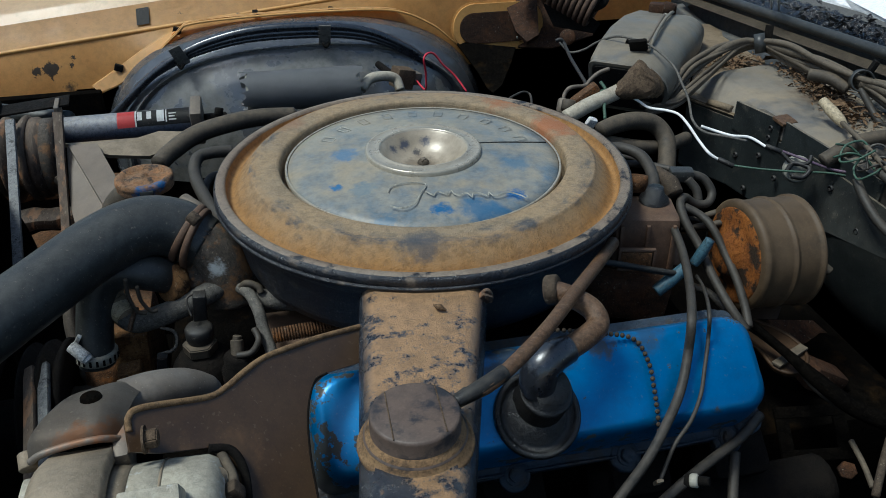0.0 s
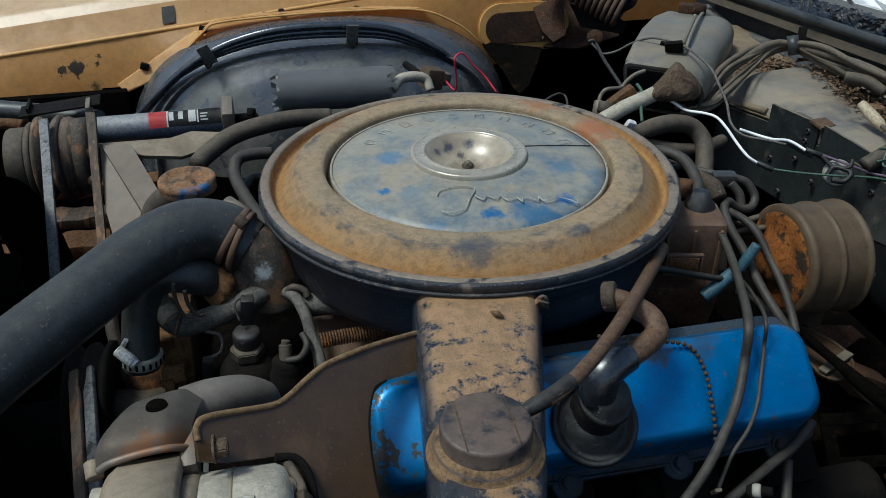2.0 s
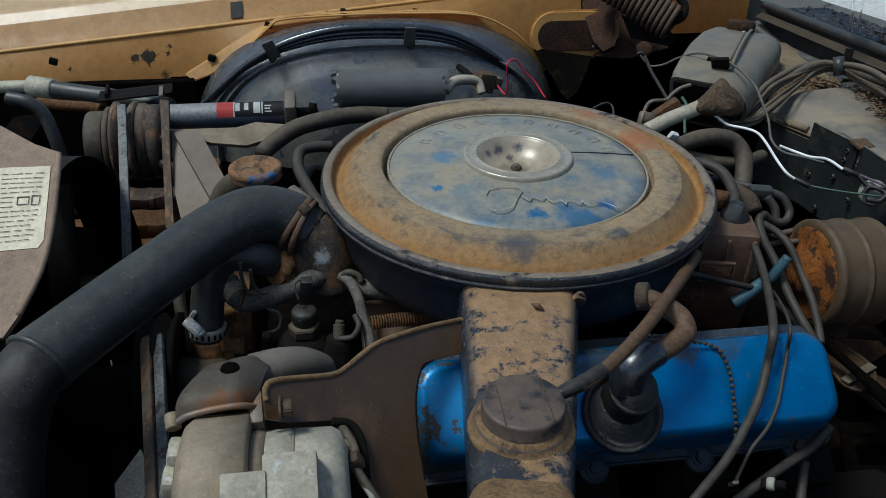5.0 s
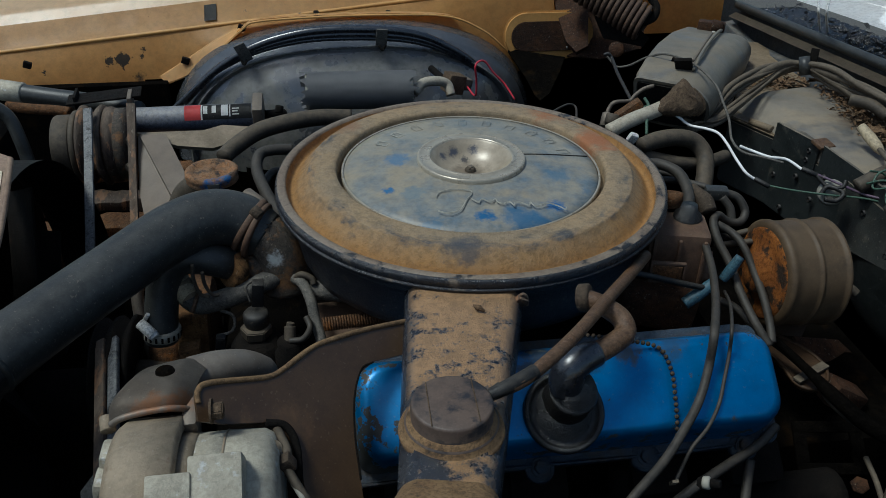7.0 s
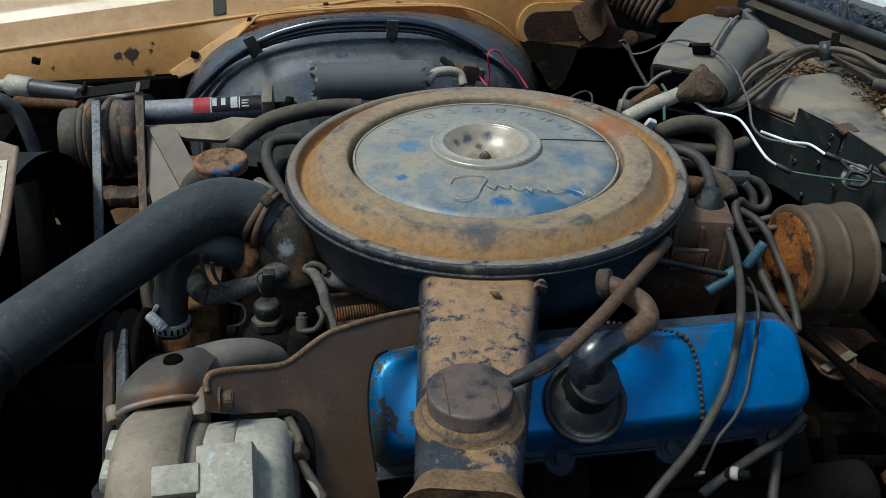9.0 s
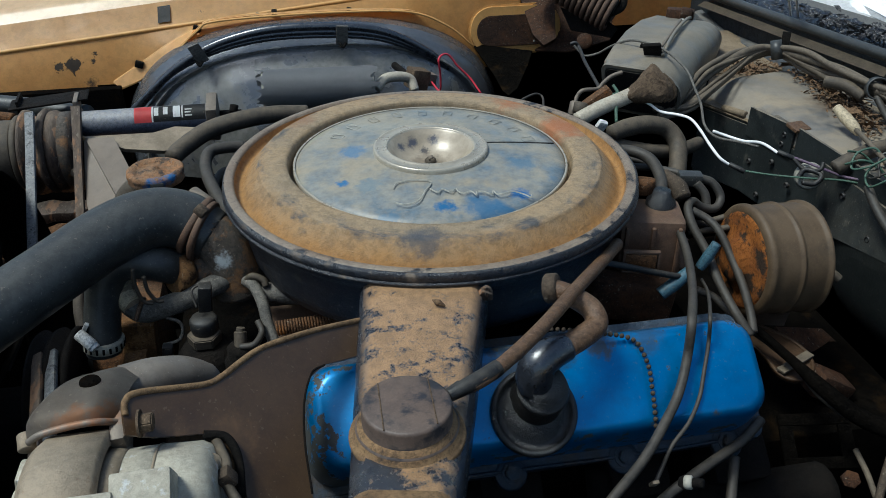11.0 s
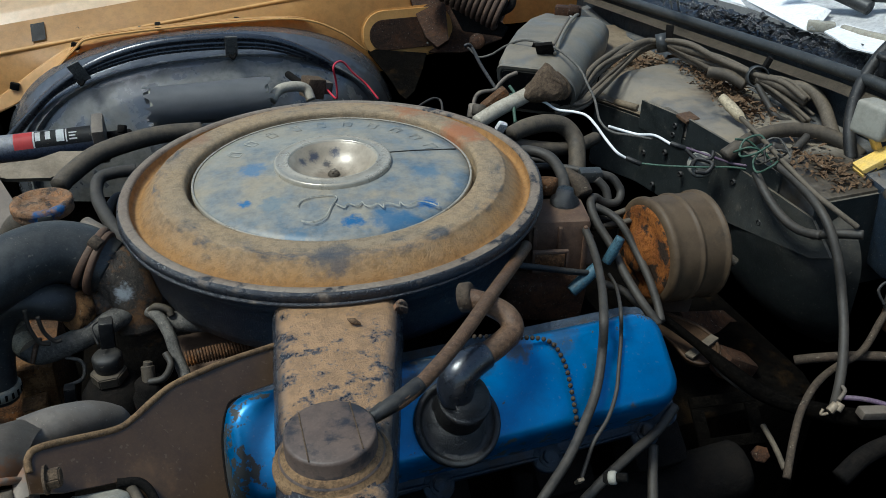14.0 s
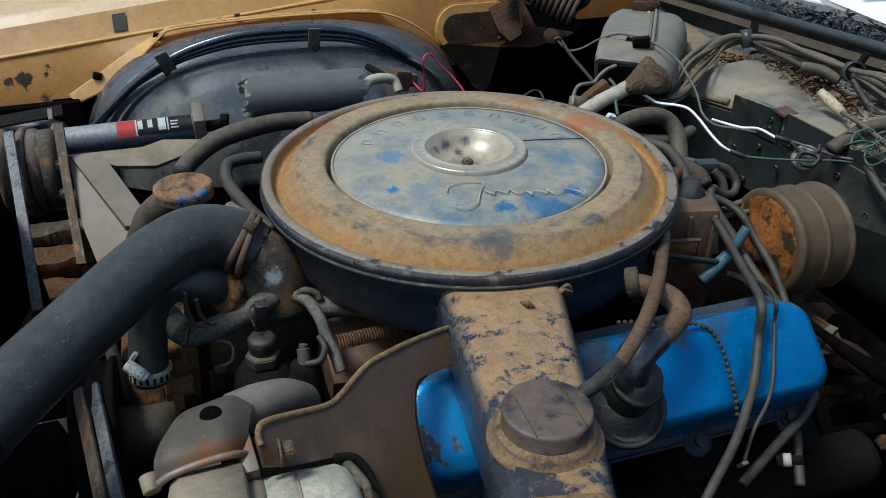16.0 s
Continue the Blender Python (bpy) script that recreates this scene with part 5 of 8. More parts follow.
for q, w, d in (((-0.265, -0.400, 0.937), 0.028, 0.018), ((-0.2365, -0.402, 0.933), 0.034, 0.046)):
    part("terminal_block", box(w, d, 0.026, spot(*q, 34, 0, 0), 0.002), "alu", alternator, "corroded terminal block")
for q in ((-0.204, -0.353, 0.918),):
    bolt(Matrix.Translation(q) @ pose(0, 0, 0, 50, 20, 0), 0.0045, 0.004, "alu_dirty", alternator)
part("case_seam", turned(-0.2365, [(0, 0.0588), (0.0004, 0.0592), (0.0012, 0.0592), (0.0016, 0.0588)]), "alu_dirty", alternator)
part("ear_bolt", rod((-0.321, -0.316, 0.928), (-0.319, -0.326, 0.923), 0.0055), "alu_dirty", alternator)
part("ear_block", box(0.013, 0.02, 0.022, spot(*(-0.316, -0.344, 0.914), 0, 10, 0), 0.004), "alu", alternator)
part("ear_block", box(0.018, 0.02, 0.016, spot(*(-0.316, -0.36, 0.907), 0, 10, 0), 0.004), "alu", alternator)
part("lead", tube([(-0.205, -0.324, 0.914), (-0.199, -0.341, 0.916), (-0.195, -0.354, 0.915), (-0.195, -0.364, 0.909), (-0.189, -0.375, 0.903), (-0.18, -0.388, 0.894)], 0.0034, 10), "hose", alternator)
part("lead", tube([(-0.198, -0.36, 0.91), (-0.194, -0.369, 0.905), (-0.186, -0.383, 0.9), (-0.182, -0.388, 0.894)], 0.0020, 8), "milk", alternator)
part("lead_plug", box(0.012, 0.010, 0.010, spot(*(-0.195, -0.362, 0.912), 0, 60, 0), 0.002), "tan_hose", alternator)


def patch(rows, u, v):
    """A smooth surface through a small net of places."""
    def along(pts, t):
        k = t * (len(pts) - 1)
        i = min(int(k), len(pts) - 2)
        f = k - i
        p0, p1, p2, p3 = (pts[max(0, min(len(pts) - 1, j))] for j in (i - 1, i, i + 1, i + 2))
        return 0.5 * (2 * p1 + (p2 - p0) * f + (2 * p0 - 5 * p1 + 4 * p2 - p3) * f * f + (3 * p1 - p0 - 3 * p2 + p3) * f ** 3)
    return along([along([Vector(p) for p in row], u) for row in rows], v)


SADDLE = [
    [(-0.315, -0.331, 0.934), (-0.305, -0.332, 0.941), (-0.287, -0.331, 0.944), (-0.271, -0.329, 0.942), (-0.26, -0.322, 0.933)],
    [(-0.315, -0.323, 0.943), (-0.306, -0.322, 0.949), (-0.287, -0.321, 0.95), (-0.271, -0.319, 0.949), (-0.259, -0.312, 0.94)],
    [(-0.311, -0.305, 0.942), (-0.302, -0.3, 0.948), (-0.285, -0.295, 0.95), (-0.269, -0.292, 0.95), (-0.254, -0.289, 0.94)],
    [(-0.31, -0.28, 0.921), (-0.299, -0.274, 0.933), (-0.283, -0.27, 0.935), (-0.264, -0.267, 0.935), (-0.249, -0.259, 0.922)],
    [(-0.316, -0.256, 0.883), (-0.304, -0.251, 0.894), (-0.287, -0.249, 0.901), (-0.265, -0.25, 0.905), (-0.249, -0.245, 0.897)],
]
mount = thing("alternator_bracket", (-0.273, -0.323, 0.954), "cast alternator bracket, grey with an orange rust patch", "bracket")
part("saddle", sheet(lambda u, v: patch(SADDLE, u, v), 28, 24, 0.006), "cast", mount)
part("rim", tube([(-0.314, -0.332, 0.935), (-0.305, -0.333, 0.941), (-0.287, -0.332, 0.944), (-0.271, -0.33, 0.943), (-0.26, -0.323, 0.934)], 0.0024, 10), "cast", mount, "rolled lower rim")
part("arm", tube([(-0.266, -0.278, 0.926), (-0.248, -0.27, 0.924), (-0.23, -0.26, 0.916), (-0.216, -0.252, 0.904), (-0.21, -0.245, 0.888)], [0.016, 0.0155, 0.0145, 0.012, 0.006], 18), "cast", mount, "horn-shaped iron arm")
part("side_web", box(0.010, 0.03, 0.030, spot(*(-0.262, -0.322, 0.923), 10, 0, 5), 0.003), "cast", mount)
HU, HV = 0.600, 0.440
HOLE = patch(SADDLE, HU, HV)
turn = (patch(SADDLE, HU + 0.05, HV) - HOLE).cross(patch(SADDLE, HU, HV + 0.05) - HOLE)
turn = turn if turn.z > 0 else -turn
# No opening is cut; a near-black disc stands for the shaded hole.
part("hole", lathe([(0, 0.0002), (0.0066, 0.0004), (0.0070, -0.0014)], Matrix.Translation(HOLE + 0.0010 * turn.normalized()) @ turn.to_track_quat("Z", "Y").to_matrix().to_4x4() @ Matrix.Diagonal((1, 0.8, 1, 1)), 28), "deep", mount, "dark disc painted as the hole's shade")
bolt(Matrix.Translation((-0.244, -0.343, 0.949)) @ Matrix.Rotation(radians(90), 4, "Y"), 0.0065, 0.009, "boot_brown", mount)

shield = thing("heat_shield", (-0.174, -0.316, 0.908), "brown steel shield plate beside the valve cover", "shield")
edge = [(-0.253, -0.344, 0.942), (-0.255, -0.33, 0.953), (-0.251, -0.322, 0.955), (-0.245, -0.318, 0.954), (-0.209, -0.302, 0.94), (-0.197, -0.294, 0.938), (-0.184, -0.28, 0.939), (-0.171, -0.268, 0.938), (-0.153, -0.255, 0.934), (-0.13, -0.241, 0.928), (-0.095, -0.221, 0.918), (-0.097, -0.245, 0.904), (-0.127, -0.262, 0.912), (-0.138, -0.274, 0.912), (-0.144, -0.291, 0.904), (-0.146, -0.317, 0.888), (-0.144, -0.345, 0.868), (-0.141, -0.381, 0.842), (-0.179, -0.391, 0.861), (-0.186, -0.354, 0.89), (-0.191, -0.339, 0.904), (-0.198, -0.333, 0.913), (-0.21, -0.33, 0.922), (-0.236, -0.34, 0.933)]


def slab(points, thick):
    """A sheet metal piece with its outline in one plane."""
    bm = bmesh.new()
    f = bm.faces.new([bm.verts.new(p) for p in points])
    f.normal_update()
    up = bmesh.ops.extrude_face_region(bm, geom=[f])
    bmesh.ops.translate(bm, vec=-thick * f.normal, verts=[v for v in up["geom"] if isinstance(v, bmesh.types.BMVert)])
    bmesh.ops.recalc_face_normals(bm, faces=bm.faces)
    bmesh.ops.triangulate(bm, faces=[g for g in bm.faces if len(g.verts) > 4])
    return bm


part("plate", slab(edge, 0.003), "bracket", shield)
# Tan in place of the plate's brown: the edge's lit top is painted.
part("rolled_edge", tube([(-0.253, -0.334, 0.949), (-0.253, -0.326, 0.954), (-0.245, -0.319, 0.954), (-0.209, -0.302, 0.94), (-0.197, -0.293, 0.938), (-0.184, -0.28, 0.939), (-0.171, -0.267, 0.938), (-0.153, -0.255, 0.935), (-0.13, -0.24, 0.929), (-0.095, -0.22, 0.919)], 0.0022, 10), "ring_tan", shield, "rolled upper edge, worn, its lit top painted tan")
part("cutout_edge", tube([(-0.127, -0.262, 0.912), (-0.137, -0.271, 0.913), (-0.144, -0.291, 0.904), (-0.146, -0.317, 0.888), (-0.144, -0.345, 0.868)], 0.0009, 8), "iron", shield)
part("hose_hoop", tube([(-0.21, -0.33, 0.921), (-0.196, -0.33, 0.916), (-0.189, -0.342, 0.907), (-0.188, -0.363, 0.894)], 0.0030, 10), "iron", shield)

pulley = thing("crank_pulley", (-0.395, -0.061, 0.789), "rusty grooved drive pulley with two worn belts", "pulley")
PX = Matrix.Translation((-0.4045, -0.063, 0.738)) @ Matrix.Rotation(radians(90), 4, "Y")
part("wheel", lathe([(0, 0), (0.05, 0), (0.078, 0.0), (0.08, 0.003), (0.070, 0.010), (0.080, 0.017), (0.081, 0.021), (0.070, 0.028), (0.081, 0.035), (0.08, 0.039), (0.05, 0.039), (0, 0.03)], PX @ Matrix.Diagonal((0.97, 0.97, 1, 1)), 56), "iron", pulley)
part("hub", lathe([(0, 0.02), (0.03, 0.02), (0.026, 0.09), (0, 0.09)], PX, 32), "hose", pulley)
for dx, a, b in ((0.009, (-0.395, -0.071, 0.810), (-0.366, -0.262, 0.778)), (0.028, (-0.382, -0.071, 0.812), (-0.3545, -0.264, 0.778))):
    along = (Vector(b) - Vector(a)).normalized()
    part("belt", box((Vector(b) - Vector(a)).length, 0.0106, 0.006, Matrix.Translation((Vector(a) + Vector(b)) / 2) @ along.to_track_quat("X", "Z").to_matrix().to_4x4() @ pose(0, 0, 0, 25, 0, 0), 0.0015), "belt" if dx > 0.01 else "flaky", pulley, "worn grey drive belt")

# ---- compressor with upper belt, and its lines ----
unit = thing("steering_pump", (-0.463, 0.339, 0.84), "grimy belt-driven pump with rusty clutch pulley", "pump")
UX = Matrix.Translation((-0.530, 0.358, 0.836)) @ Matrix.Rotation(radians(90), 4, "Y")
part("clutch_plate", lathe([(0, 0.0), (0.036, 0.0), (0.0435, 0.002), (0.0450, 0.005), (0.0450, 0.024), (0.044, 0.026), (0.03, 0.026)], UX, 48), "hose", unit)
part("spacer_ring", lathe([(0.03, 0.027), (0.049, 0.0275), (0.0505, 0.029), (0.0505, 0.034), (0.049, 0.0355), (0.03, 0.036)], UX, 48), "hose", unit)
part("pulley", lathe([(0.03, 0.036), (0.053, 0.037), (0.0575, 0.039), (0.0575, 0.043), (0.051, 0.048), (0.046, 0.053), (0.0465, 0.056), (0.053, 0.060), (0.0575, 0.065), (0.0570, 0.069), (0.052, 0.071)], UX, 48, 0.0006), "flaky", unit, "flaking rusty pulley")
part("coil_housing", lathe([(0.045, 0.070), (0.0535, 0.072), (0.0545, 0.079), (0.0525, 0.084), (0.0500, 0.086), (0.0505, 0.095), (0.049, 0.101), (0.040, 0.104), (0.03, 0.105)], UX, 48, 0.0007), "flaky", unit)
BA, BB = Vector((-0.472, 0.337, 0.9)), Vector((-0.452, 0.127, 0.773))
part("belt", box(0.0115, 0.006, (BB - BA).length, Matrix.Translation((BA + BB) / 2) @ (BB - BA).to_track_quat("Z", "Y").to_matrix().to_4x4() @ pose(0, 0, 0, 0, 0, 8), 0.0015), "belt", unit, "worn grey belt")
part("coil_band", lathe([(0.048, 0.085), (0.0515, 0.087), (0.0515, 0.099), (0.048, 0.101)], UX, 48), "corroded", unit)
part("mount_plate", slab([Vector(p) for p in [(-0.423, 0.348, 0.902), (-0.411, 0.346, 0.902), (-0.41, 0.294, 0.857), (-0.402, 0.189, 0.788), (-0.412, 0.19, 0.788), (-0.42, 0.295, 0.857)]], 0.006), "flaky", unit)
part("top_bracket", joined(box(0.105, 0.04, 0.003, spot(*(-0.473, 0.438, 0.879), 0, -3, 6), 0.001), box(0.004, 0.04, 0.028, spot(*(-0.513, 0.439, 0.872), 0, -3, 6), 0.001)), "iron", unit)
part("top_hook", box(0.006, 0.04, 0.022, spot(*(-0.435, 0.428, 0.874), 0, 0, 6), 0.001), "dirty_steel", unit)
for q in ((-0.422, 0.319, 0.857), (-0.421, 0.291, 0.831), (-0.432, 0.353, 0.87)):
    bolt(Matrix.Translation(q) @ Matrix.Rotation(radians(90), 4, "X"), 0.005, 0.005, "dirty_steel", unit)
brace = thing("pump_brace", (-0.374, 0.276, 0.839), "dusty brown triangular steel brace", "bracket")
part("leg", loft([[Vector(p) for p in [(-0.408, 0.322, 0.865), (-0.371, 0.317, 0.866), (-0.376, 0.333, 0.853), (-0.412, 0.339, 0.852)]], [Vector(p) for p in [(-0.351, 0.193, 0.827), (-0.319, 0.188, 0.827), (-0.323, 0.201, 0.809), (-0.354, 0.206, 0.808)]]]), "brace_steel", brace)
part("web", slab([Vector(p) for p in [(-0.411, 0.326, 0.861), (-0.39, 0.323, 0.861), (-0.338, 0.202, 0.825), (-0.352, 0.139, 0.798), (-0.38, 0.144, 0.78), (-0.404, 0.243, 0.816)]], 0.004), "brace_steel", brace)
part("top_strap", slab([Vector(p) for p in [(-0.414, 0.334, 0.863), (-0.324, 0.341, 0.859), (-0.298, 0.36, 0.858), (-0.228, 0.356, 0.851), (-0.248, 0.345, 0.847), (-0.31, 0.316, 0.842), (-0.357, 0.306, 0.853)]], 0.006), "alu_dirty", brace)

drier = thing("pressure_cylinder", (-0.349, 0.4, 0.848), "dark navy cylinder with a red and white sticker", "cylinder")
DA, DB = (-0.431, 0.4, 0.854), (-0.252, 0.4, 0.854)
part("body", rod(DA, DB, 0.0185, 0.003, 32), "navy", drier)
part("front_collar", rod((-0.434, 0.4, 0.855), (-0.426, 0.4, 0.855), 0.024, 0.002, 28), "dirty_steel", drier)
ring = part("end_bracket", box(0.016, 0.05, 0.052, spot(*(-0.248, 0.4, 0.853), 10, 0, 0), 0.004), "dirty_steel", drier)
part("end_fitting", rod((-0.24, 0.41, 0.849), (-0.211, 0.43, 0.841), 0.008), "iron", drier)


def wrap(t0, t1, a0, a1, r, material, name, label=""):
    """A sticker bent round the cylinder, between two shares of its length and two angles."""
    at = toward(DA, DB)
    h = (Vector(DB) - Vector(DA)).length
    return part(name, sheet(lambda u, v: at @ Vector((r * math.cos(radians(a0 + (a1 - a0) * v)), r * math.sin(radians(a0 + (a1 - a0) * v)), h * (t0 + (t1 - t0) * u))), 2, 8, 0.0003), material, drier, label)


up_ang = math.degrees(math.atan2(*(toward(DA, DB).inverted().to_3x3() @ Vector((0, -0.6, 0.8))).yx))
wrap(0.43, 0.56, up_ang - 42, up_ang + 42, 0.0190, "tag_red", "sticker", "red sticker")
wrap(0.575, 0.97, up_ang - 42, up_ang + 42, 0.0188, "black", "print_field", "black printed field")
wrap(0.562, 0.573, up_ang - 42, up_ang + 42, 0.0190, "white", "sticker_bar")
for t0, t1, lo, hi in ((0.58, 0.615, -30, 15), (0.65, 0.685, -30, 12), (0.725, 0.78, -36, 26), (0.79, 0.80, -36, 30), (0.815, 0.87, -10, -4), (0.815, 0.86, 4, 10), (0.815, 0.87, 18, 24)):
    wrap(t0, t1, up_ang + lo, up_ang + hi, 0.0190, "white", "sticker_bar")

can = thing("foil_wrapped_tube", (-0.096, 0.44, 0.869), "black tube with torn ragged ends", "tube")
CA, CB = (-0.184, 0.44, 0.873), (-0.005, 0.44, 0.87)


def ragged(k, n, end):
    """The torn ring at one end of the tube."""
    at = toward(CA, CB)
    h = (Vector(CB) - Vector(CA)).length
    base = 0 if end == 0 else h
    return [at @ Vector((0.0295 * math.cos(2 * math.pi * i / n), 0.0295 * math.sin(2 * math.pi * i / n), base + (1 if end == 0 else -1) * (0.016 * random.random() ** 1.5 - 0.002 if k == 0 else 0.015))) for i in range(n)]


random.seed(4)
bm = bmesh.new()
steady = [ragged(1, 56, 0), ragged(1, 56, 1)]
rings = [[bm.verts.new(p) for p in r] for r in (ragged(0, 56, 0), steady[0], [a.lerp(b, 0.02) for a, b in zip(*steady)], [a.lerp(b, 0.98) for a, b in zip(*steady)], steady[1], ragged(0, 56, 1))]
for p, q in zip(rings, rings[1:]):
    for k in range(56):
        bm.faces.new((p[k], p[(k + 1) % 56], q[(k + 1) % 56], q[k]))
bmesh.ops.solidify(bm, geom=bm.faces[:], thickness=0.0015)
part("sleeve", bm, "sleeve", can)
part("lining", rod(Vector(CA) + Vector((0.007, 0, 0)), Vector(CB) - Vector((0.006, 0, 0)), 0.0265, 0.002, 32), "milk", can, "pale lining showing at the tear")
single("elbow_pipe", tube([(-0.007, 0.445, 0.861), (0.009, 0.46, 0.871), (0.032, 0.467, 0.871), (0.05, 0.47, 0.864), (0.055, 0.46, 0.849)], 0.0078, 12), "pale_pipe", "bent dull steel elbow pipe", "pipe")
relay = thing("relay", (0.065, 0.496, 0.853), "brown square relay block", "relay")
part("case", box(0.032, 0.026, 0.032, spot(*(0.065, 0.497, 0.855), 0, 15, 20), 0.003), "boot_brown", relay)
part("cap", box(0.014, 0.020, 0.020, spot(*(0.087, 0.502, 0.851), 0, 15, 20), 0.003), "dirty_steel", relay)
part("mount_arm", rod((0.064, 0.494, 0.849), Vector((0.064, 0.494, 0.849)) + Vector((-0.02, 0.12, -0.01)), 0.006), "iron", relay)
single("red_wire", tube([(0.086, 0.497, 0.851), (0.095, 0.461, 0.846), (0.095, 0.455, 0.874), (0.091, 0.448, 0.9), (0.101, 0.461, 0.904), (0.112, 0.467, 0.899), (0.125, 0.465, 0.882), (0.143, 0.462, 0.864), (0.158, 0.445, 0.843)], 0.0016, 8), "red", "red wire bent in a loop", "wire")
single("vacuum_fitting", rod((-0.216, 0.357, 0.874), (-0.214, 0.362, 0.883), 0.006), "iron", "small dark fitting by the cylinder", "fitting")

# ---- lines on the wheelhouse ----
for dy, r in ((0.0, 0.0072), (9.0, 0.0058), (16.0, 0.0042)):
    pts = [(-0.396, 0.655, 0.78), (-0.339, 0.65, 0.833), (-0.282, 0.645, 0.87), (-0.222, 0.643, 0.893), (-0.147, 0.64, 0.906), (-0.042, 0.64, 0.904), (0.032, 0.642, 0.89), (0.101, 0.648, 0.853), (0.147, 0.655, 0.813), (0.174, 0.66, 0.775)]
    single("fender_cable", tube([(x + 0.02 * dy / 15 * math.copysign(1, -0.05 - x) * -1 * abs(x + 0.05) / 0.3, y - 0.002, z - 0.0010 * dy) for x, y, z in pts], r, 10), "gloss", "black cable along the wheelhouse arch", "cable", "cables along the wheelhouse")
for q, ang in (((-0.281, 0.632, 0.873), -22), ((-0.042, 0.628, 0.892), 4)):
    clip = thing("cable_clip", q, "black steel clip holding cables to the wheelhouse", "clip", "wheelhouse clips")
    part("strap", box(0.020, 0.004, 0.036, spot(*q, 14, ang, 0), 0.0015), "grey_hose", clip)
    part("hook", tube([Vector(q) + Vector((-0.005, -0.004, -0.012)), Vector(q) + Vector((0.0, -0.008, -0.018)), Vector(q) + Vector((0.006, -0.004, -0.012))], 0.0022, 8), "iron", clip)
for q in ((-0.152, 0.745, 0.903), (-0.019, 0.745, 0.901)):
    single("edge_clip", box(0.010, 0.010, 0.012, spot(*q, 20, 0, 0), 0.002), "iron", "small dark clip on the fender edge", "clip", "fender edge clips")

single("baffle", slab([Vector(p) for p in [(-0.544, 0.169, 0.816), (-0.523, 0.169, 0.82), (-0.522, 0.173, 0.808), (-0.499, 0.194, 0.791), (-0.501, 0.168, 0.75), (-0.523, 0.143, 0.743), (-0.55, 0.118, 0.734)]], 0.003), "iron", "dark sheet metal baffle behind the shroud", "panel")
# ---- front: line to the radiator, shroud, fan ----
line_ = thing("pressure_line", (-0.59, 0.525, 0.856), "black pressure hose with a crimped steel end", "hose")
part("hose", tube([(-0.625, 0.521, 0.859), (-0.579, 0.51, 0.854), (-0.517, 0.487, 0.852), (-0.449, 0.461, 0.848), (-0.43, 0.448, 0.85)], 0.0145, 14), "rubber", line_)
part("crimp", rod((-0.65, 0.527, 0.862), (-0.612, 0.518, 0.858), 0.0165, 0.002, 20), "alu", line_, "crimped aluminium sleeve")
part("pipe", tube([(-0.646, 0.526, 0.861), (-0.671, 0.529, 0.861), (-0.706, 0.533, 0.858), (-0.74, 0.534, 0.85)], 0.0095, 10), "alu", line_)
single("front_hose", tube([(-0.612, 0.33, 0.919), (-0.587, 0.323, 0.915), (-0.57, 0.321, 0.898), (-0.561, 0.313, 0.869), (-0.555, 0.304, 0.836), (-0.55, 0.283, 0.805)], 0.009, 10), "rubber", "black hose curving down by the shroud", "hose")
single("rust_pipe", tube([(-0.625, 0.471, 0.856), (-0.584, 0.463, 0.853), (-0.552, 0.457, 0.852), (-0.531, 0.452, 0.85)], 0.008, 10), "rust", "rusty steel pipe end", "pipe")
shroud = thing("fan_shroud", (-0.5, 0.05, 0.6), "black fan shroud ring with a brown dusty front panel", "fan shroud")
RX = Matrix.Translation((-0.50, 0.02, 0.64)) @ Matrix.Rotation(radians(90), 4, "Y")
part("ring", sheet(lambda u, v: RX @ Vector((-(0.300 + 0.006 * v) * math.sin(radians(-30 + 240 * u)), (0.300 + 0.006 * v) * math.cos(radians(-30 + 240 * u)), -0.05 + 0.072 * (1 - abs(2 * v - 1)) if v < 0.5 else 0.022 - 0.072 * (2 * v - 1))), 80, 8, 0.0015), "black", shroud)
part("panel", slab([Vector(p) for p in ((-0.729, 0.197, 0.999), (-0.525, 0.05, 1), (-0.478, 0.006, 0.995), (-0.453, -0.013, 0.995), (-0.45, -0.025, 0.991), (-0.447, -0.087, 0.964), (-0.45, -0.133, 0.942), (-0.463, -0.172, 0.921), (-0.474, -0.187, 0.91), (-0.618, -0.155, 0.877))], 0.004), "shroud", shroud, "brown dusty shroud panel")
sticker = part("label", slab([Vector(p) for p in ((-0.542, 0.002, 0.974), (-0.457, -0.029, 0.988), (-0.452, -0.107, 0.954), (-0.456, -0.113, 0.95), (-0.521, -0.095, 0.937))], 0.0006), "paper", shroud, "worn white instruction label")
LA, LB, LC, LD = (Vector(p) for p in ((-0.538, -0.004, 0.973), (-0.458, -0.033, 0.987), (-0.459, -0.11, 0.952), (-0.519, -0.093, 0.939)))


def on_label(s, t):
    return LA.lerp(LB, s).lerp(LD.lerp(LC, s), t)


rng = random.Random(21)
for k in range(15):
    t, s = 0.05 + 0.063 * k, 0.40
    while s < 0.9:
        e = min(0.95, s + rng.uniform(0.06, 0.2))
        if not (5 <= k <= 7 and s > 0.6):
            part("print_bar", tube([on_label(s, t), on_label(e, t)], 0.0003, 5, 1), "ink", sticker)
        s = e + rng.uniform(0.02, 0.05)
for s0, s1, t0, t1 in ((0.64, 0.80, 0.37, 0.47), (0.84, 0.95, 0.36, 0.48)):
    part("print_frame", tube([on_label(s0, t0), on_label(s1, t0), on_label(s1, t1), on_label(s0, t1), on_label(s0, t0)], 0.0005, 5, 1), "ink", sticker)
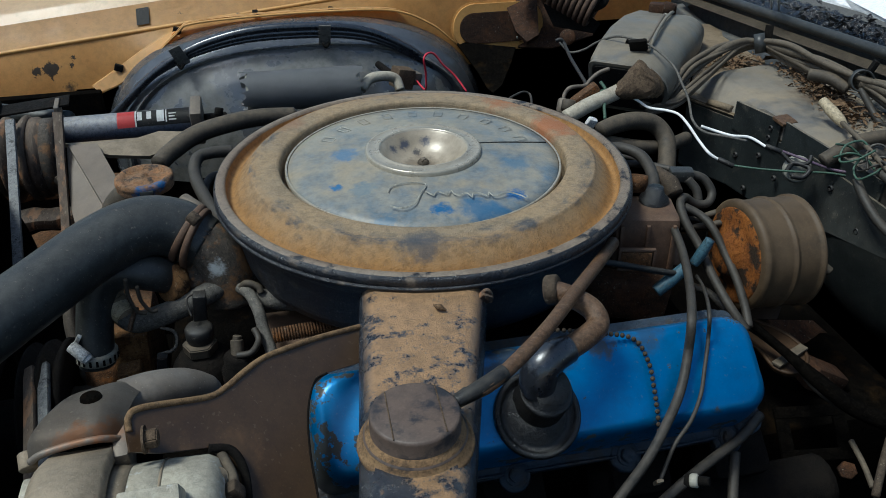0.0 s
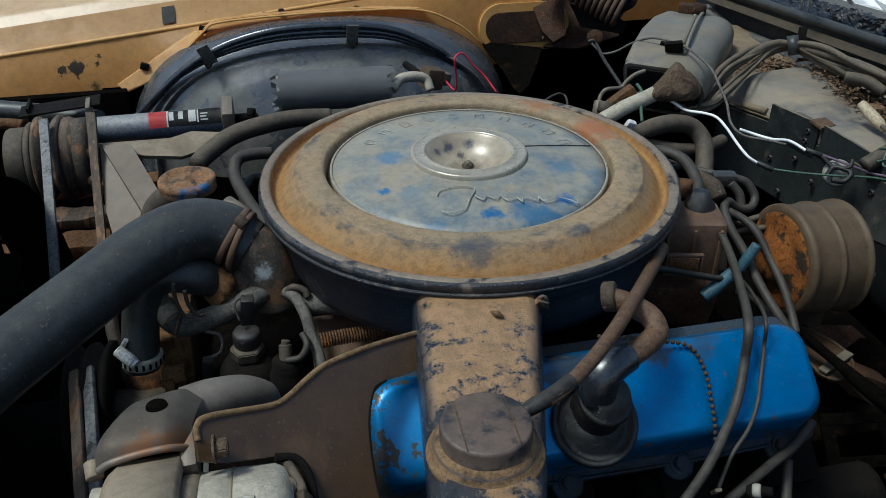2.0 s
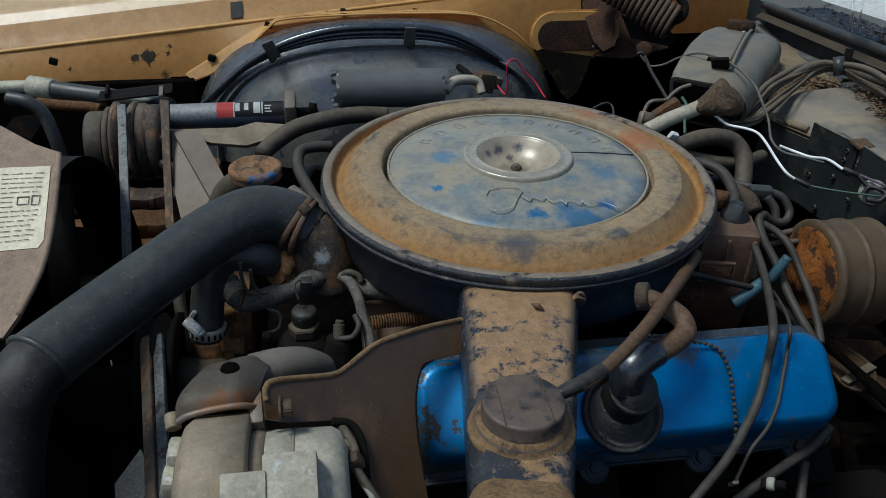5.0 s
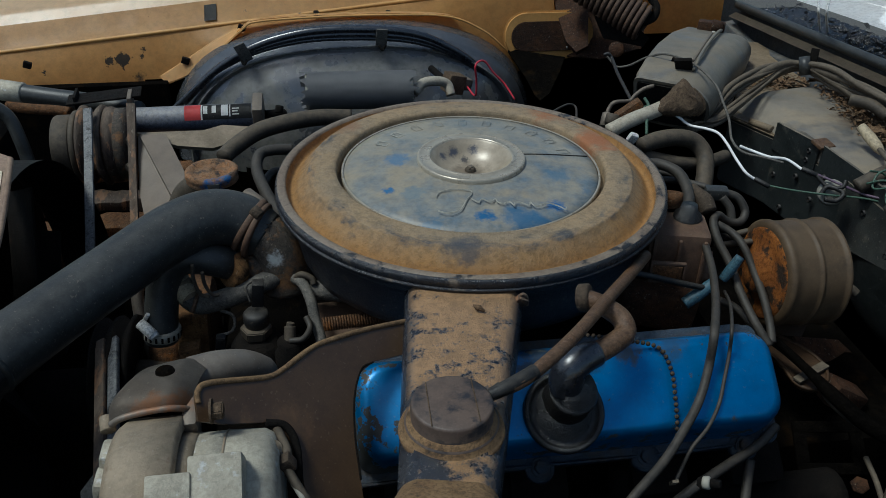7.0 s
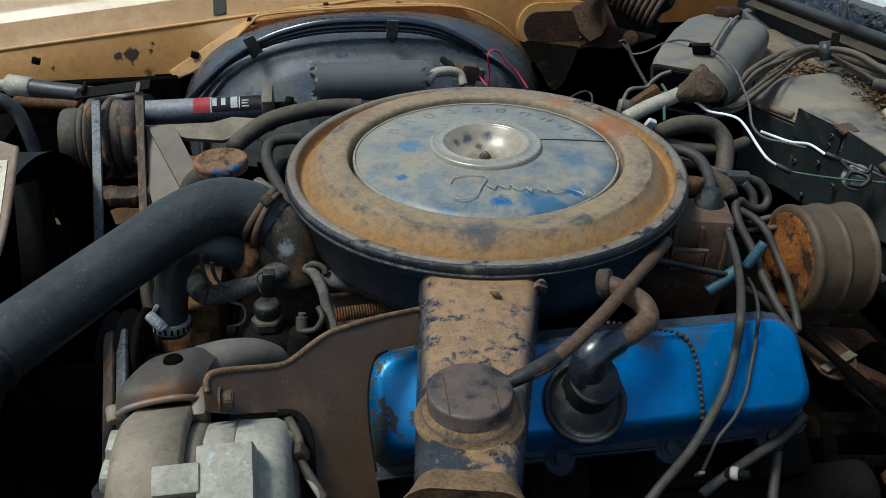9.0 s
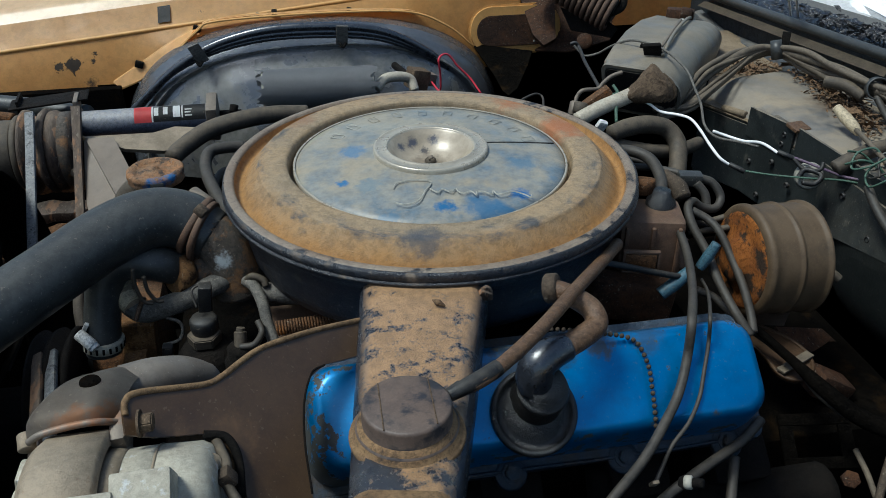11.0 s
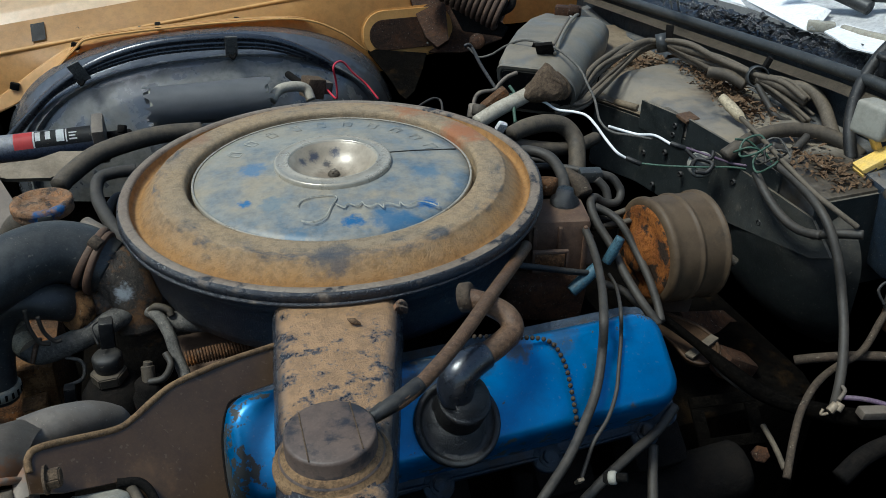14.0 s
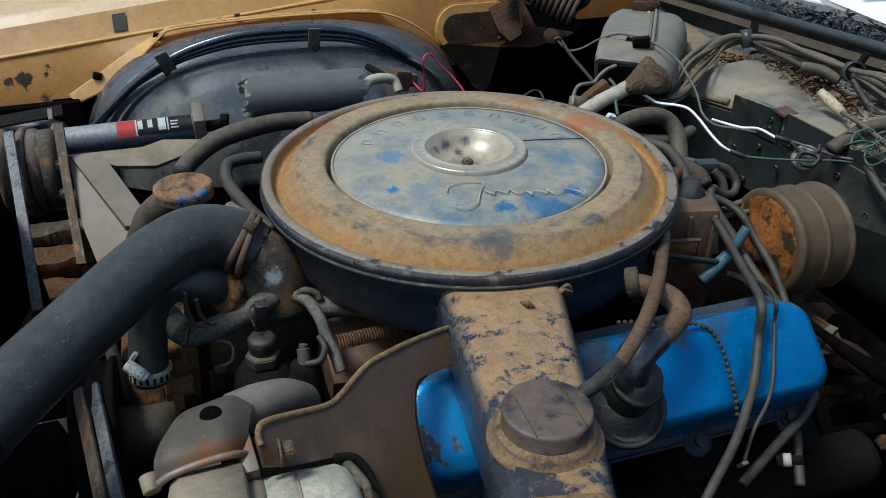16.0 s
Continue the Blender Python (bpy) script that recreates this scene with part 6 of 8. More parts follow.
part("outer_edge", tube([(-0.452, -0.016, 0.994), (-0.45, -0.028, 0.99), (-0.447, -0.087, 0.964), (-0.45, -0.133, 0.942), (-0.463, -0.172, 0.921)], 0.003, 8), "shroud", shroud)
fan = thing("fan", (-0.53, 0.02, 0.64), "dark grey radiator fan blades behind the shroud", "fan")
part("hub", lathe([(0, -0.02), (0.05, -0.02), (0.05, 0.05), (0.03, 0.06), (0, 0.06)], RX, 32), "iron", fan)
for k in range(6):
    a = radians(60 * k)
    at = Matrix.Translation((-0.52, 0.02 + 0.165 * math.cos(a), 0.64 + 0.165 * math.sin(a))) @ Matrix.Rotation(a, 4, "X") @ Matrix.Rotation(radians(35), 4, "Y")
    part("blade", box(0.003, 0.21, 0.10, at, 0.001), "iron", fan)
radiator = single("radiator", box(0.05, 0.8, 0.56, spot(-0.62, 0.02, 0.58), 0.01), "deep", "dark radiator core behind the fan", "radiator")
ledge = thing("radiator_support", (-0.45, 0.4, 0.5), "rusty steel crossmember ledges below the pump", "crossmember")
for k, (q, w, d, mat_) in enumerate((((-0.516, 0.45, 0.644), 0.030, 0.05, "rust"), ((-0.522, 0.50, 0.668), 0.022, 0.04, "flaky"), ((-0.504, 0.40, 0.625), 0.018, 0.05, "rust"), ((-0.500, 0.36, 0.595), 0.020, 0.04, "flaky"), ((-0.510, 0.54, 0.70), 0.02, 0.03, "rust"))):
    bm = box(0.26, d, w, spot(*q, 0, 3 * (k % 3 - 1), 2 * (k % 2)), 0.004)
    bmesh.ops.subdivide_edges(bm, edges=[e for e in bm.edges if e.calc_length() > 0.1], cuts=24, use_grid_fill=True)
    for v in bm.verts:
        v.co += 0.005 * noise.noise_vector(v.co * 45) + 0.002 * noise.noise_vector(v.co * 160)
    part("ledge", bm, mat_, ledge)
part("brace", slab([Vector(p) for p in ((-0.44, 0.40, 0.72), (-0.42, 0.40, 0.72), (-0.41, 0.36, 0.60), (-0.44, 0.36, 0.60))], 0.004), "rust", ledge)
# Crossmember and tray are added to close the bay below and keep it dark.
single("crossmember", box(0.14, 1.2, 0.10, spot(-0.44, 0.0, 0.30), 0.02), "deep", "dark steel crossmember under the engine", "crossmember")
single("undertray", box(1.0, 1.3, 0.02, spot(0.2, 0.0, 0.26), 0.004), "deep", "near-black tray added to close the bay below", "tray")

# ---- hinge and rear of the far fender ----
part("rear_panel", sheet(lambda u, v: Vector((0.16 + 0.52 * u, 0.80 - 0.02 * v, 0.935 - 0.145 * v)), 12, 6, 0.003), "gold", fender)
SLOT = (0.283, 0.722, 0.857)
# A dark plate on the panel stands for the slot's shaded inside.
part("pressed_slot", plate(rounded(0.140, 0.056, 0.027, 8), 0.004, Matrix.Translation(Vector(SLOT) + Vector((0, -0.0035, 0))) @ pose(0, 0, 0, 82, 0, 0), 0.001), "hinge_rust", fender, "dark brown plate painted as the recess's shade")
part("slot_emboss", plate(rounded(0.178, 0.092, 0.044, 8), 0.009, Matrix.Translation(Vector(SLOT) + Vector((0.004, 0.006, 0))) @ pose(0, 0, 0, 82, 0, 0), 0.004), "gold", fender, "pressed gold rim of the recess")
part("lower_panel", sheet(lambda u, v: Vector((0.16 + 0.40 * u, 0.775 - 0.01 * v, 0.80 - 0.10 * v)), 8, 4, 0.003), "iron", fender, "rusty dark lower panel")
hinge = thing("hood_hinge", (0.36, 0.74, 0.8), "rusty hood hinge with a thick coil spring", "hinge")
part("base_plate", slab([Vector(p) for p in [(0.321, 0.778, 0.861), (0.332, 0.793, 0.91), (0.345, 0.819, 0.957), (0.414, 0.786, 0.96), (0.435, 0.743, 0.905), (0.469, 0.699, 0.872), (0.457, 0.671, 0.843), (0.383, 0.682, 0.821), (0.325, 0.712, 0.818)]], 0.006), "hinge_rust", hinge)
part("link", slab([Vector(p) for p in [(0.299, 0.795, 0.954), (0.35, 0.779, 0.955), (0.36, 0.72, 0.906), (0.349, 0.665, 0.854), (0.327, 0.665, 0.842), (0.31, 0.681, 0.858), (0.303, 0.732, 0.896)]], 0.012), "hinge_rust", hinge, "rusty hinge link")
part("link", slab([Vector(p) for p in [(0.362, 0.692, 0.903), (0.431, 0.638, 0.892), (0.448, 0.624, 0.88), (0.436, 0.618, 0.865), (0.376, 0.665, 0.868)]], 0.010), "iron", hinge)
coil = part("spring", helix((0.316, 0.701, 0.97), (0.435, 0.62, 0.905), 0.030, 15, 0.0045, 8), "spring_brown", hinge, "brown coil spring")
part("spring_core", rod((0.316, 0.701, 0.97), (0.435, 0.62, 0.905), 0.026), "iron", hinge)
part("spring_hook", tube([(0.433, 0.622, 0.907), (0.451, 0.622, 0.916), (0.457, 0.631, 0.933), (0.447, 0.645, 0.95), (0.445, 0.656, 0.968)], 0.007, 10), "iron", hinge)
part("pivot", rod((0.398, 0.648, 0.852), (0.384, 0.61, 0.863), 0.014), "hinge_rust", hinge)
for q in ((0.308, 0.724, 0.866), (0.32, 0.703, 0.839), (0.299, 0.757, 0.913)):
    part("cobweb_speck", box(0.003, 0.003, 0.004, spot(*q), 0.001), "milk", hinge)
flap = single("hinge_brace", slab([Vector(p) for p in [(0.206, 0.725, 0.833), (0.306, 0.666, 0.833), (0.292, 0.645, 0.812), (0.263, 0.602, 0.788), (0.244, 0.591, 0.779), (0.237, 0.608, 0.783), (0.229, 0.647, 0.801)]], 0.004), "deep", "dark steel brace under the hinge", "bracket")

# ---- firewall side: heater case, blower, servo ----
case = thing("heater_case", (0.55, 0.08, 0.7), "dusty black heater case fixed to the firewall", "heater case")
TOP = [(0.425, 0.262), (0.484, 0.207), (0.497, 0.125), (0.502, 0.042), (0.508, -0.03), (0.512, -0.118), (0.664, -0.118), (0.664, 0.33), (0.53, 0.36)]
SHELF = [(0.452, 0.292), (0.4872, 0.212), (0.503, 0.125), (0.570, 0.125), (0.600, 0.400), (0.520, 0.400)]
part("body", plate([(x + 0.004 * (x < 0.6), y) for x, y in TOP[1:-1]] + [(0.53, 0.34), (0.488, 0.23)], 0.106, Matrix.Translation((0, 0, 0.758)), 0.003), "hvac", case)
part("lower_body", plate([(x + 0.001, y) for x, y in SHELF], 0.104, Matrix.Translation((0, 0, 0.757)), 0.003), "hvac", case)
part("shelf", plate(SHELF, 0.005, Matrix.Translation((0, 0, 0.861)), 0.002), "shelf_dust", case, "silt-covered shelf")
RAMP = [(0.491, 0.208), (0.503, 0.125), (0.507, 0.042), (0.511, -0.03), (0.512, -0.118), (0.664, -0.118), (0.664, 0.362), (0.60, 0.372), (0.470, 0.312), (0.478, 0.255)]
CROWN = [(0.501, 0.176), (0.504, 0.125), (0.508, 0.042), (0.512, -0.03), (0.515, -0.116), (0.662, -0.116), (0.662, 0.326), (0.60, 0.335), (0.520, 0.321), (0.515, 0.232)]
part("lid", loft([[Vector((a + (c - a) * k, b + (d - b) * k, 0.8645 + 0.0245 * w)) for (a, b), (c, d) in zip(RAMP, CROWN)] for k, w in ((0, 0), (0.30, 0.34), (0.70, 0.74), (0.92, 0.94), (1.06, 1.0))]), "case_top", case, "dust-filmed sloping top")
part("corner_cover", slab([(0.500, 0.06, 0.872), (0.506, -0.118, 0.868), (0.508, -0.155, 0.838), (0.500, -0.135, 0.828), (0.494, 0.05, 0.790)], 0.004), "hvac", case, "bolted corner cover")
part("flange", slab([(0.4850, 0.216, 0.8855), (0.4985, 0.129, 0.8905), (0.4985, 0.129, 0.845), (0.4850, 0.216, 0.845)], 0.0035), "hvac", case, "upright flange with a dusty edge")
part("flange", slab([(0.4995, 0.122, 0.892), (0.5085, -0.055, 0.8925), (0.5085, -0.055, 0.85), (0.4995, 0.122, 0.85)], 0.0035), "hvac", case, "upright flange with a dusty edge")
part("end_plate", slab([(0.508, -0.1195, 0.886), (0.664, -0.1195, 0.886), (0.664, -0.1195, 0.79), (0.508, -0.1195, 0.79)], 0.003), "hvac", case)
part("clip_plate", box(0.024, 0.022, 0.005, spot(0.505, 0.132, 0.8895, 8, 0, 8), 0.002), "tan_rubber", case)
part("stub", rod((0.470, 0.262, 0.868), (0.486, 0.226, 0.870), 0.005), "shelf_dust", case)


def pillow(u, v):
    """Swollen side of the evaporator housing, blunt-cornered."""
    a, r = 2 * math.pi * u, v
    c, s = math.cos(a), math.sin(a)
    y, z = math.copysign(abs(c) ** 0.7, c) * r, math.copysign(abs(s) ** 0.7, s) * r
    return Vector((0.497 + 0.05 * r ** 4 + 0.02 * (z < 0) * z * z, -0.060 + 0.108 * y, 0.778 + 0.098 * z))


part("bulge", sheet(pillow, 48, 12, 0.003), "hvac", case, "swollen scuffed side of the housing")
for q in ((0.4945, 0.115, 0.815), (0.4965, 0.06, 0.80), (0.4925, 0.155, 0.83), (0.4955, 0.146, 0.86), (0.4995, 0.105, 0.854), (0.488, 0.2, 0.811), (0.49, 0.17, 0.773), (0.4985, 0.012, 0.852), (0.5, -0.046, 0.825), (0.4957, 0.145, 0.874)):
    part("screw_hole", lathe([(0, 0.0002), (0.0020, 0.0003), (0.0030, 0.0014), (0.0040, 0.0012), (0.0043, -0.002)], Matrix.Translation(q) @ Matrix.Rotation(radians(-90), 4, "Y"), 12), "black", case)
single("firewall_shelf", plate([(0.458, 0.305), (0.440, 0.36), (0.50, 0.50), (0.56, 0.62), (0.664, 0.62), (0.664, 0.405), (0.604, 0.405), (0.52, 0.405)], 0.005, Matrix.Translation((0, 0, 0.860)), 0.001), "shelf_dust", "silt-covered sheet metal shelf in front of the firewall", "shelf", kind="structure")
STEP = [(0.648, 0.735, 0.869), (0.648, 0.637, 0.857), (0.648, 0.513, 0.868), (0.648, 0.36, 0.884), (0.648, 0.15, 0.892), (0.648, -0.10, 0.893)]
single("firewall_fold", loft([[Vector((x, y, z)) for x, z in ((0.666, z0 + 0.003), (0.650, z0), (0.648, z0 - 0.003), (0.648, 0.81), (0.666, 0.81))] for _, y, z0 in STEP]), "firewall", "blue-black stepped lower panel of the firewall", "panel", kind="structure")

blower = thing("blower_housing", (0.444, 0.396, 0.907), "grey dusty blower housing with an open mouth", "blower")


def mouth(c, w, h, n=7):
    """A ring that faces the engine: square on one side, round on the other."""
    side, up = Vector((0.80, -0.60, 0)), Vector((-0.25, -0.30, 0.92))
    pts = []
    for cx, cy, a0, r in ((1, 1, 0, 0.48), (-1, 1, 90, 0.12), (-1, -1, 180, 0.12), (1, -1, 270, 0.48)):
        r *= h
        pts += [(cx * (w / 2 - r) + r * math.cos(radians(a0 + 90 * k / n)), cy * (h / 2 - r) + r * math.sin(radians(a0 + 90 * k / n))) for k in range(n + 1)]
    return [Vector(c) + side * x + up * y for x, y in pts]


part("shell", loft([mouth((0.340, 0.254, 0.906), 0.104, 0.078), mouth((0.346, 0.263, 0.906), 0.112, 0.086), mouth((0.377, 0.308, 0.908), 0.116, 0.090), mouth((0.429, 0.384, 0.903), 0.122, 0.092), mouth((0.492, 0.470, 0.894), 0.128, 0.084), mouth((0.540, 0.536, 0.887), 0.116, 0.068), mouth((0.550, 0.550, 0.886), 0.096, 0.050)]), "shell", blower)
part("mouth_rim", loft([mouth((0.338, 0.252, 0.906), 0.108, 0.082), mouth((0.333, 0.244, 0.906), 0.108, 0.082), mouth((0.333, 0.244, 0.906), 0.099, 0.073), mouth((0.336, 0.248, 0.906), 0.095, 0.069)]), "shell", blower, "thick edge of the mouth")
# The mouth is closed by a black plate that stands for its shade.
part("mouth", loft([mouth((0.3315, 0.2420, 0.906), 0.094, 0.068), mouth((0.3335, 0.245, 0.906), 0.094, 0.068)]), "black", blower, "black plate painted as the mouth's shade")
part("seam", tube([(0.366, 0.262, 0.951), (0.395, 0.306, 0.956), (0.443, 0.380, 0.951), (0.500, 0.468, 0.936), (0.535, 0.522, 0.922)], 0.0026, 8), "shell", blower, "moulded seam along the top")
part("strap", box(0.024, 0.006, 0.046, spot(*(0.359, 0.276, 0.947), 35, -10, -30), 0.002), "iron", blower)
part("tie_rod", rod((0.473, 0.436, 0.945), (0.372, 0.28, 0.958), 0.0022), "dirty_steel", blower)
part("stud", rod((0.359, 0.303, 0.949), (0.352, 0.307, 0.951), 0.004), "iron", blower)
part("latch", box(0.045, 0.02, 0.018, spot(*(0.519, 0.531, 0.926), 0, 0, -30), 0.004), "hinge_rust", blower)
part("latch_roller", rod((0.515, 0.523, 0.931), (0.531, 0.516, 0.928), 0.010), "hinge_rust", blower)
part("arm", tube([(0.518, 0.516, 0.921), (0.487, 0.482, 0.909), (0.453, 0.448, 0.897)], 0.0035, 8), "steel", blower)

def boot_ring(depth, grow, seed):
    """Outline of the wedge-shaped boot, narrow above and broad below."""
    c = Vector((0.331, 0.206, 0.928)) + depth * Vector((-0.36, -0.86, 0.36))
    pts = smooth_path([(x, 0, z) for x, z in ((-0.039, -0.006), (-0.024, 0.013), (-0.011, 0.030), (-0.002, 0.029), (0.012, 0.014), (0.025, -0.001), (0.026, -0.016), (0.010, -0.022), (-0.016, -0.018), (-0.036, -0.011), (-0.039, -0.006))], 6)
    side, up = Vector((0.93, -0.30, 0.22)), Vector((0.20, 0.25, 0.95))
    ring_ = []
    for q in pts[:-1]:
        v = c + side * q[0] * grow + up * q[2] * grow
        ring_.append(v + 0.0020 * noise.noise_vector(v * 90 + Vector((seed, 0, 0))) + 0.0010 * noise.noise_vector(v * 260))
    return ring_


boot = thing("muddy_boot", (0.346, 0.236, 0.90), "folded muddy brown rubber boot hanging from the blower", "boot")
part("body", loft([boot_ring(d, g, k) for k, (d, g) in enumerate(((-0.016, 0.62), (-0.014, 0.85), (-0.006, 1.0), (0.000, 0.95), (0.004, 1.0), (0.009, 0.90), (0.012, 0.94), (0.017, 0.78), (0.021, 0.62), (0.022, 0.30)))]), "boot_brown", boot)
for k in range(3):
    off = Vector((-0.36, -0.86, 0.36)) * (0.040 + 0.005 * k)
    part("fold", tube([Vector(q) + off for q in ((0.354 - 0.004 * k, 0.234, 0.934 - 0.004 * k), (0.366 - 0.005 * k, 0.230, 0.921), (0.371 - 0.006 * k, 0.228, 0.907), (0.364 - 0.006 * k, 0.229, 0.897))], [0.0020, 0.0034, 0.0036, 0.0022], 8), "boot_brown", boot)
single("heater_pipe", tube([(0.226, 0.191, 0.896), (0.258, 0.199, 0.907), (0.288, 0.206, 0.914), (0.307, 0.214, 0.917)], 0.0100, 14), "pale_pipe", "pale aluminium heater pipe", "pipe")
single("thin_pipe", tube([(0.234, 0.228, 0.901), (0.239, 0.234, 0.912), (0.247, 0.235, 0.919), (0.269, 0.24, 0.918), (0.277, 0.242, 0.925), (0.288, 0.243, 0.933), (0.302, 0.242, 0.938)], 0.0028, 10), "dirty_steel", "thin bent steel pipe", "pipe")
fitting = thing("pipe_fitting", (0.231, 0.216, 0.9), "hexagonal pipe fitting by the blower", "fitting")
part("nut", rod((0.233, 0.222, 0.909), (0.227, 0.213, 0.893), 0.0075, 0.001, 6), "dirty_steel", fitting)
part("collar", rod((0.236, 0.21, 0.912), (0.232, 0.204, 0.9), 0.009), "hose", fitting)
single("orange_tab", box(0.040, 0.015, 0.022, spot(*(0.263, 0.218, 0.91), 0, -35, 0), 0.004), "rust", "orange-brown tab below the pipes", "tab")
single("hose_spring_clip", box(0.012, 0.008, 0.014, spot(*(0.233, 0.127, 0.915), 20, 20, 0), 0.003), "steel", "bright spring clip on a hose", "clip")

single("coolant_hose", tube([(0.254, 0.144, 0.895), (0.278, 0.152, 0.898), (0.307, 0.157, 0.898), (0.334, 0.159, 0.89), (0.346, 0.146, 0.875), (0.341, 0.126, 0.86), (0.332, 0.107, 0.846)], [0.0105, 0.0115, 0.0115, 0.0115, 0.0115, 0.0115, 0.0115], 16), "hose", "thick dusty grey coolant hose bending down", "hose")
single("coolant_hose", tube([(0.258, 0.145, 0.88), (0.286, 0.146, 0.872), (0.318, 0.146, 0.865), (0.356, 0.157, 0.858), (0.397, 0.182, 0.854)], 0.009, 14), "hose", "dusty grey coolant hose behind the engine", "hose")

servo = thing("vacuum_servo", (0.34, -0.105, 0.79), "ribbed brown vacuum servo can with a rusty face", "servo")
SA, SB = (0.317, -0.085, 0.843), (0.389, -0.085, 0.84)
SX = toward(SA, SB)
SL = (Vector(SB) - Vector(SA)).length
part("can", lathe([(0.030, 0.004), (0.052, 0.0), (0.0575, 0.001), (0.0600, 0.004), (0.0600, 0.007), (0.0580, 0.010), (0.0580, 0.016), (0.0585, SL * 0.44), (0.0586, SL * 0.48), (0.0604, SL * 0.495), (0.0604, SL * 0.525), (0.0586, SL * 0.54), (0.0586, SL * 0.58), (0.0583, SL * 0.86), (0.0584, SL * 0.91), (0.0608, SL * 0.925), (0.0608, SL * 0.965), (0.058, SL * 0.99), (0.052, SL), (0, SL)], SX, 64), "servo_tan", servo)
part("face", lathe([(0, -0.012), (0.02, -0.012), (0.024, -0.004), (0.036, 0.0), (0.048, -0.003), (0.054, 0.002), (0.054, 0.006), (0, 0.006)], SX, 48), "servo_rust", servo, "orange rusty face")
part("nozzle", tube([(0.431, -0.073, 0.806), (0.441, -0.076, 0.805), (0.448, -0.081, 0.8)], 0.0055, 10), "hose", servo)
part("mount_strap", tube([(0.294, -0.033, 0.859), (0.318, -0.034, 0.866), (0.333, -0.044, 0.875), (0.336, -0.052, 0.873), (0.326, -0.053, 0.867), (0.307, -0.047, 0.86), (0.281, -0.034, 0.853)], 0.0038, 8), "hose", servo)
part("flat_bracket", box(0.075, 0.012, 0.010, spot(*(0.312, -0.039, 0.856), 0, 8, -12), 0.002), "iron", servo)
part("vacuum_port", rod((0.325, -0.062, 0.881), (0.325, -0.067, 0.873), 0.006), "dirty_steel", servo)
strap = thing("heat_strap", (0.359, -0.151, 0.779), "brown sheet metal strap with an ochre tie", "bracket")
edge_ = smooth_path([(0.330, -0.090, 0.768), (0.350, -0.112, 0.768), (0.366, -0.136, 0.767), (0.371, -0.160, 0.766), (0.362, -0.182, 0.765), (0.341, -0.192, 0.764), (0.327, -0.180, 0.764), (0.326, -0.150, 0.765), (0.318, -0.118, 0.766)], 5)
part("plate", slab(edge_, 0.005), "strap_brown", strap)
part("rolled_edge", tube(edge_, 0.0022, 8, 1), "strap_brown", strap)
part("upright", slab([(0.330, -0.100, 0.790), (0.384, -0.104, 0.791), (0.377, -0.106, 0.778), (0.372, -0.110, 0.767), (0.333, -0.100, 0.767)], 0.004), "strap_brown", strap)
part("tie", box(0.050, 0.010, 0.003, spot(0.348, -0.172, 0.7695, 0, 0, 24), 0.001), "harness", strap, "ochre cable tie")

dist = thing("distributor", (0.19, -0.09, 0.80), "brown dusty distributor with plug towers", "distributor")
part("cap", box(0.066, 0.055, 0.100, spot(*(0.216, -0.067, 0.855), 0, 0, -14), 0.008), "brown", dist)
for dx in (-0.026, 0.0, 0.026):
    part("rib", box(0.004, 0.006, 0.088, spot(*(0.216, -0.067, 0.855), 0, 0, -14) @ pose(dx, -0.028, 0.0), 0.0015), "brown", dist)
part("side_post", rod((0.248, -0.075, 0.872), (0.244, -0.091, 0.845), 0.0095), "brown", dist)
part("window", box(0.030, 0.004, 0.018, spot(*(0.189, -0.115, 0.874), 0, 0, -14), 0.001), "rust", dist, "reddish label")
part("window_frame", joined(*(box(w, 0.005, h, spot(*(0.19, -0.114, 0.874), 0, 0, -14) @ Matrix.Translation((dx, 0, dz)), 0.001) for w, h, dx, dz in ((0.036, 0.003, 0, 0.011), (0.036, 0.003, 0, -0.011), (0.003, 0.022, 0.017, 0), (0.003, 0.022, -0.017, 0)))), "brown", dist)
part("tower", lathe([(0.0075, 0.0), (0.0115, 0.0), (0.0118, 0.012), (0.0112, 0.017), (0.0085, 0.017), (0.0078, 0.006), (0, 0.005)], toward((0.221, -0.034, 0.905), (0.223, -0.028, 0.925)), 24), "rust", dist, "orange open tower")
part("boot", lathe([(0, 0), (0.0150, 0), (0.0158, 0.004), (0.0150, 0.012), (0.0105, 0.016), (0.0085, 0.024), (0, 0.024)], Matrix.Translation((0.230, -0.058, 0.897)), 24), "oily", dist)
single("rear_manifold", box(0.16, 0.14, 0.10, spot(0.17, 0.01, 0.775), 0.02), "deep", "rear of the intake manifold in the bay's shade black", "manifold")
gearbox = thing("transmission_housing", (0.40, 0.0, 0.40), "transmission housing behind the engine in the bay's shade black", "housing")
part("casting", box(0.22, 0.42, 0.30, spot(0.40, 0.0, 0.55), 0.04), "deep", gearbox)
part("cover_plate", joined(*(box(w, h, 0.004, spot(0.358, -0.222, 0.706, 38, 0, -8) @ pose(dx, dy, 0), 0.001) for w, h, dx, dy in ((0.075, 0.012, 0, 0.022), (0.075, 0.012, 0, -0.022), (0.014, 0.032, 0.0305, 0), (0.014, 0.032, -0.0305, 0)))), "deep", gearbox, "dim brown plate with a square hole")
part("pan_bolt", rod((0.372, -0.262, 0.690), (0.366, -0.270, 0.700), 0.009, 0.001, 6), "hinge_rust", gearbox)
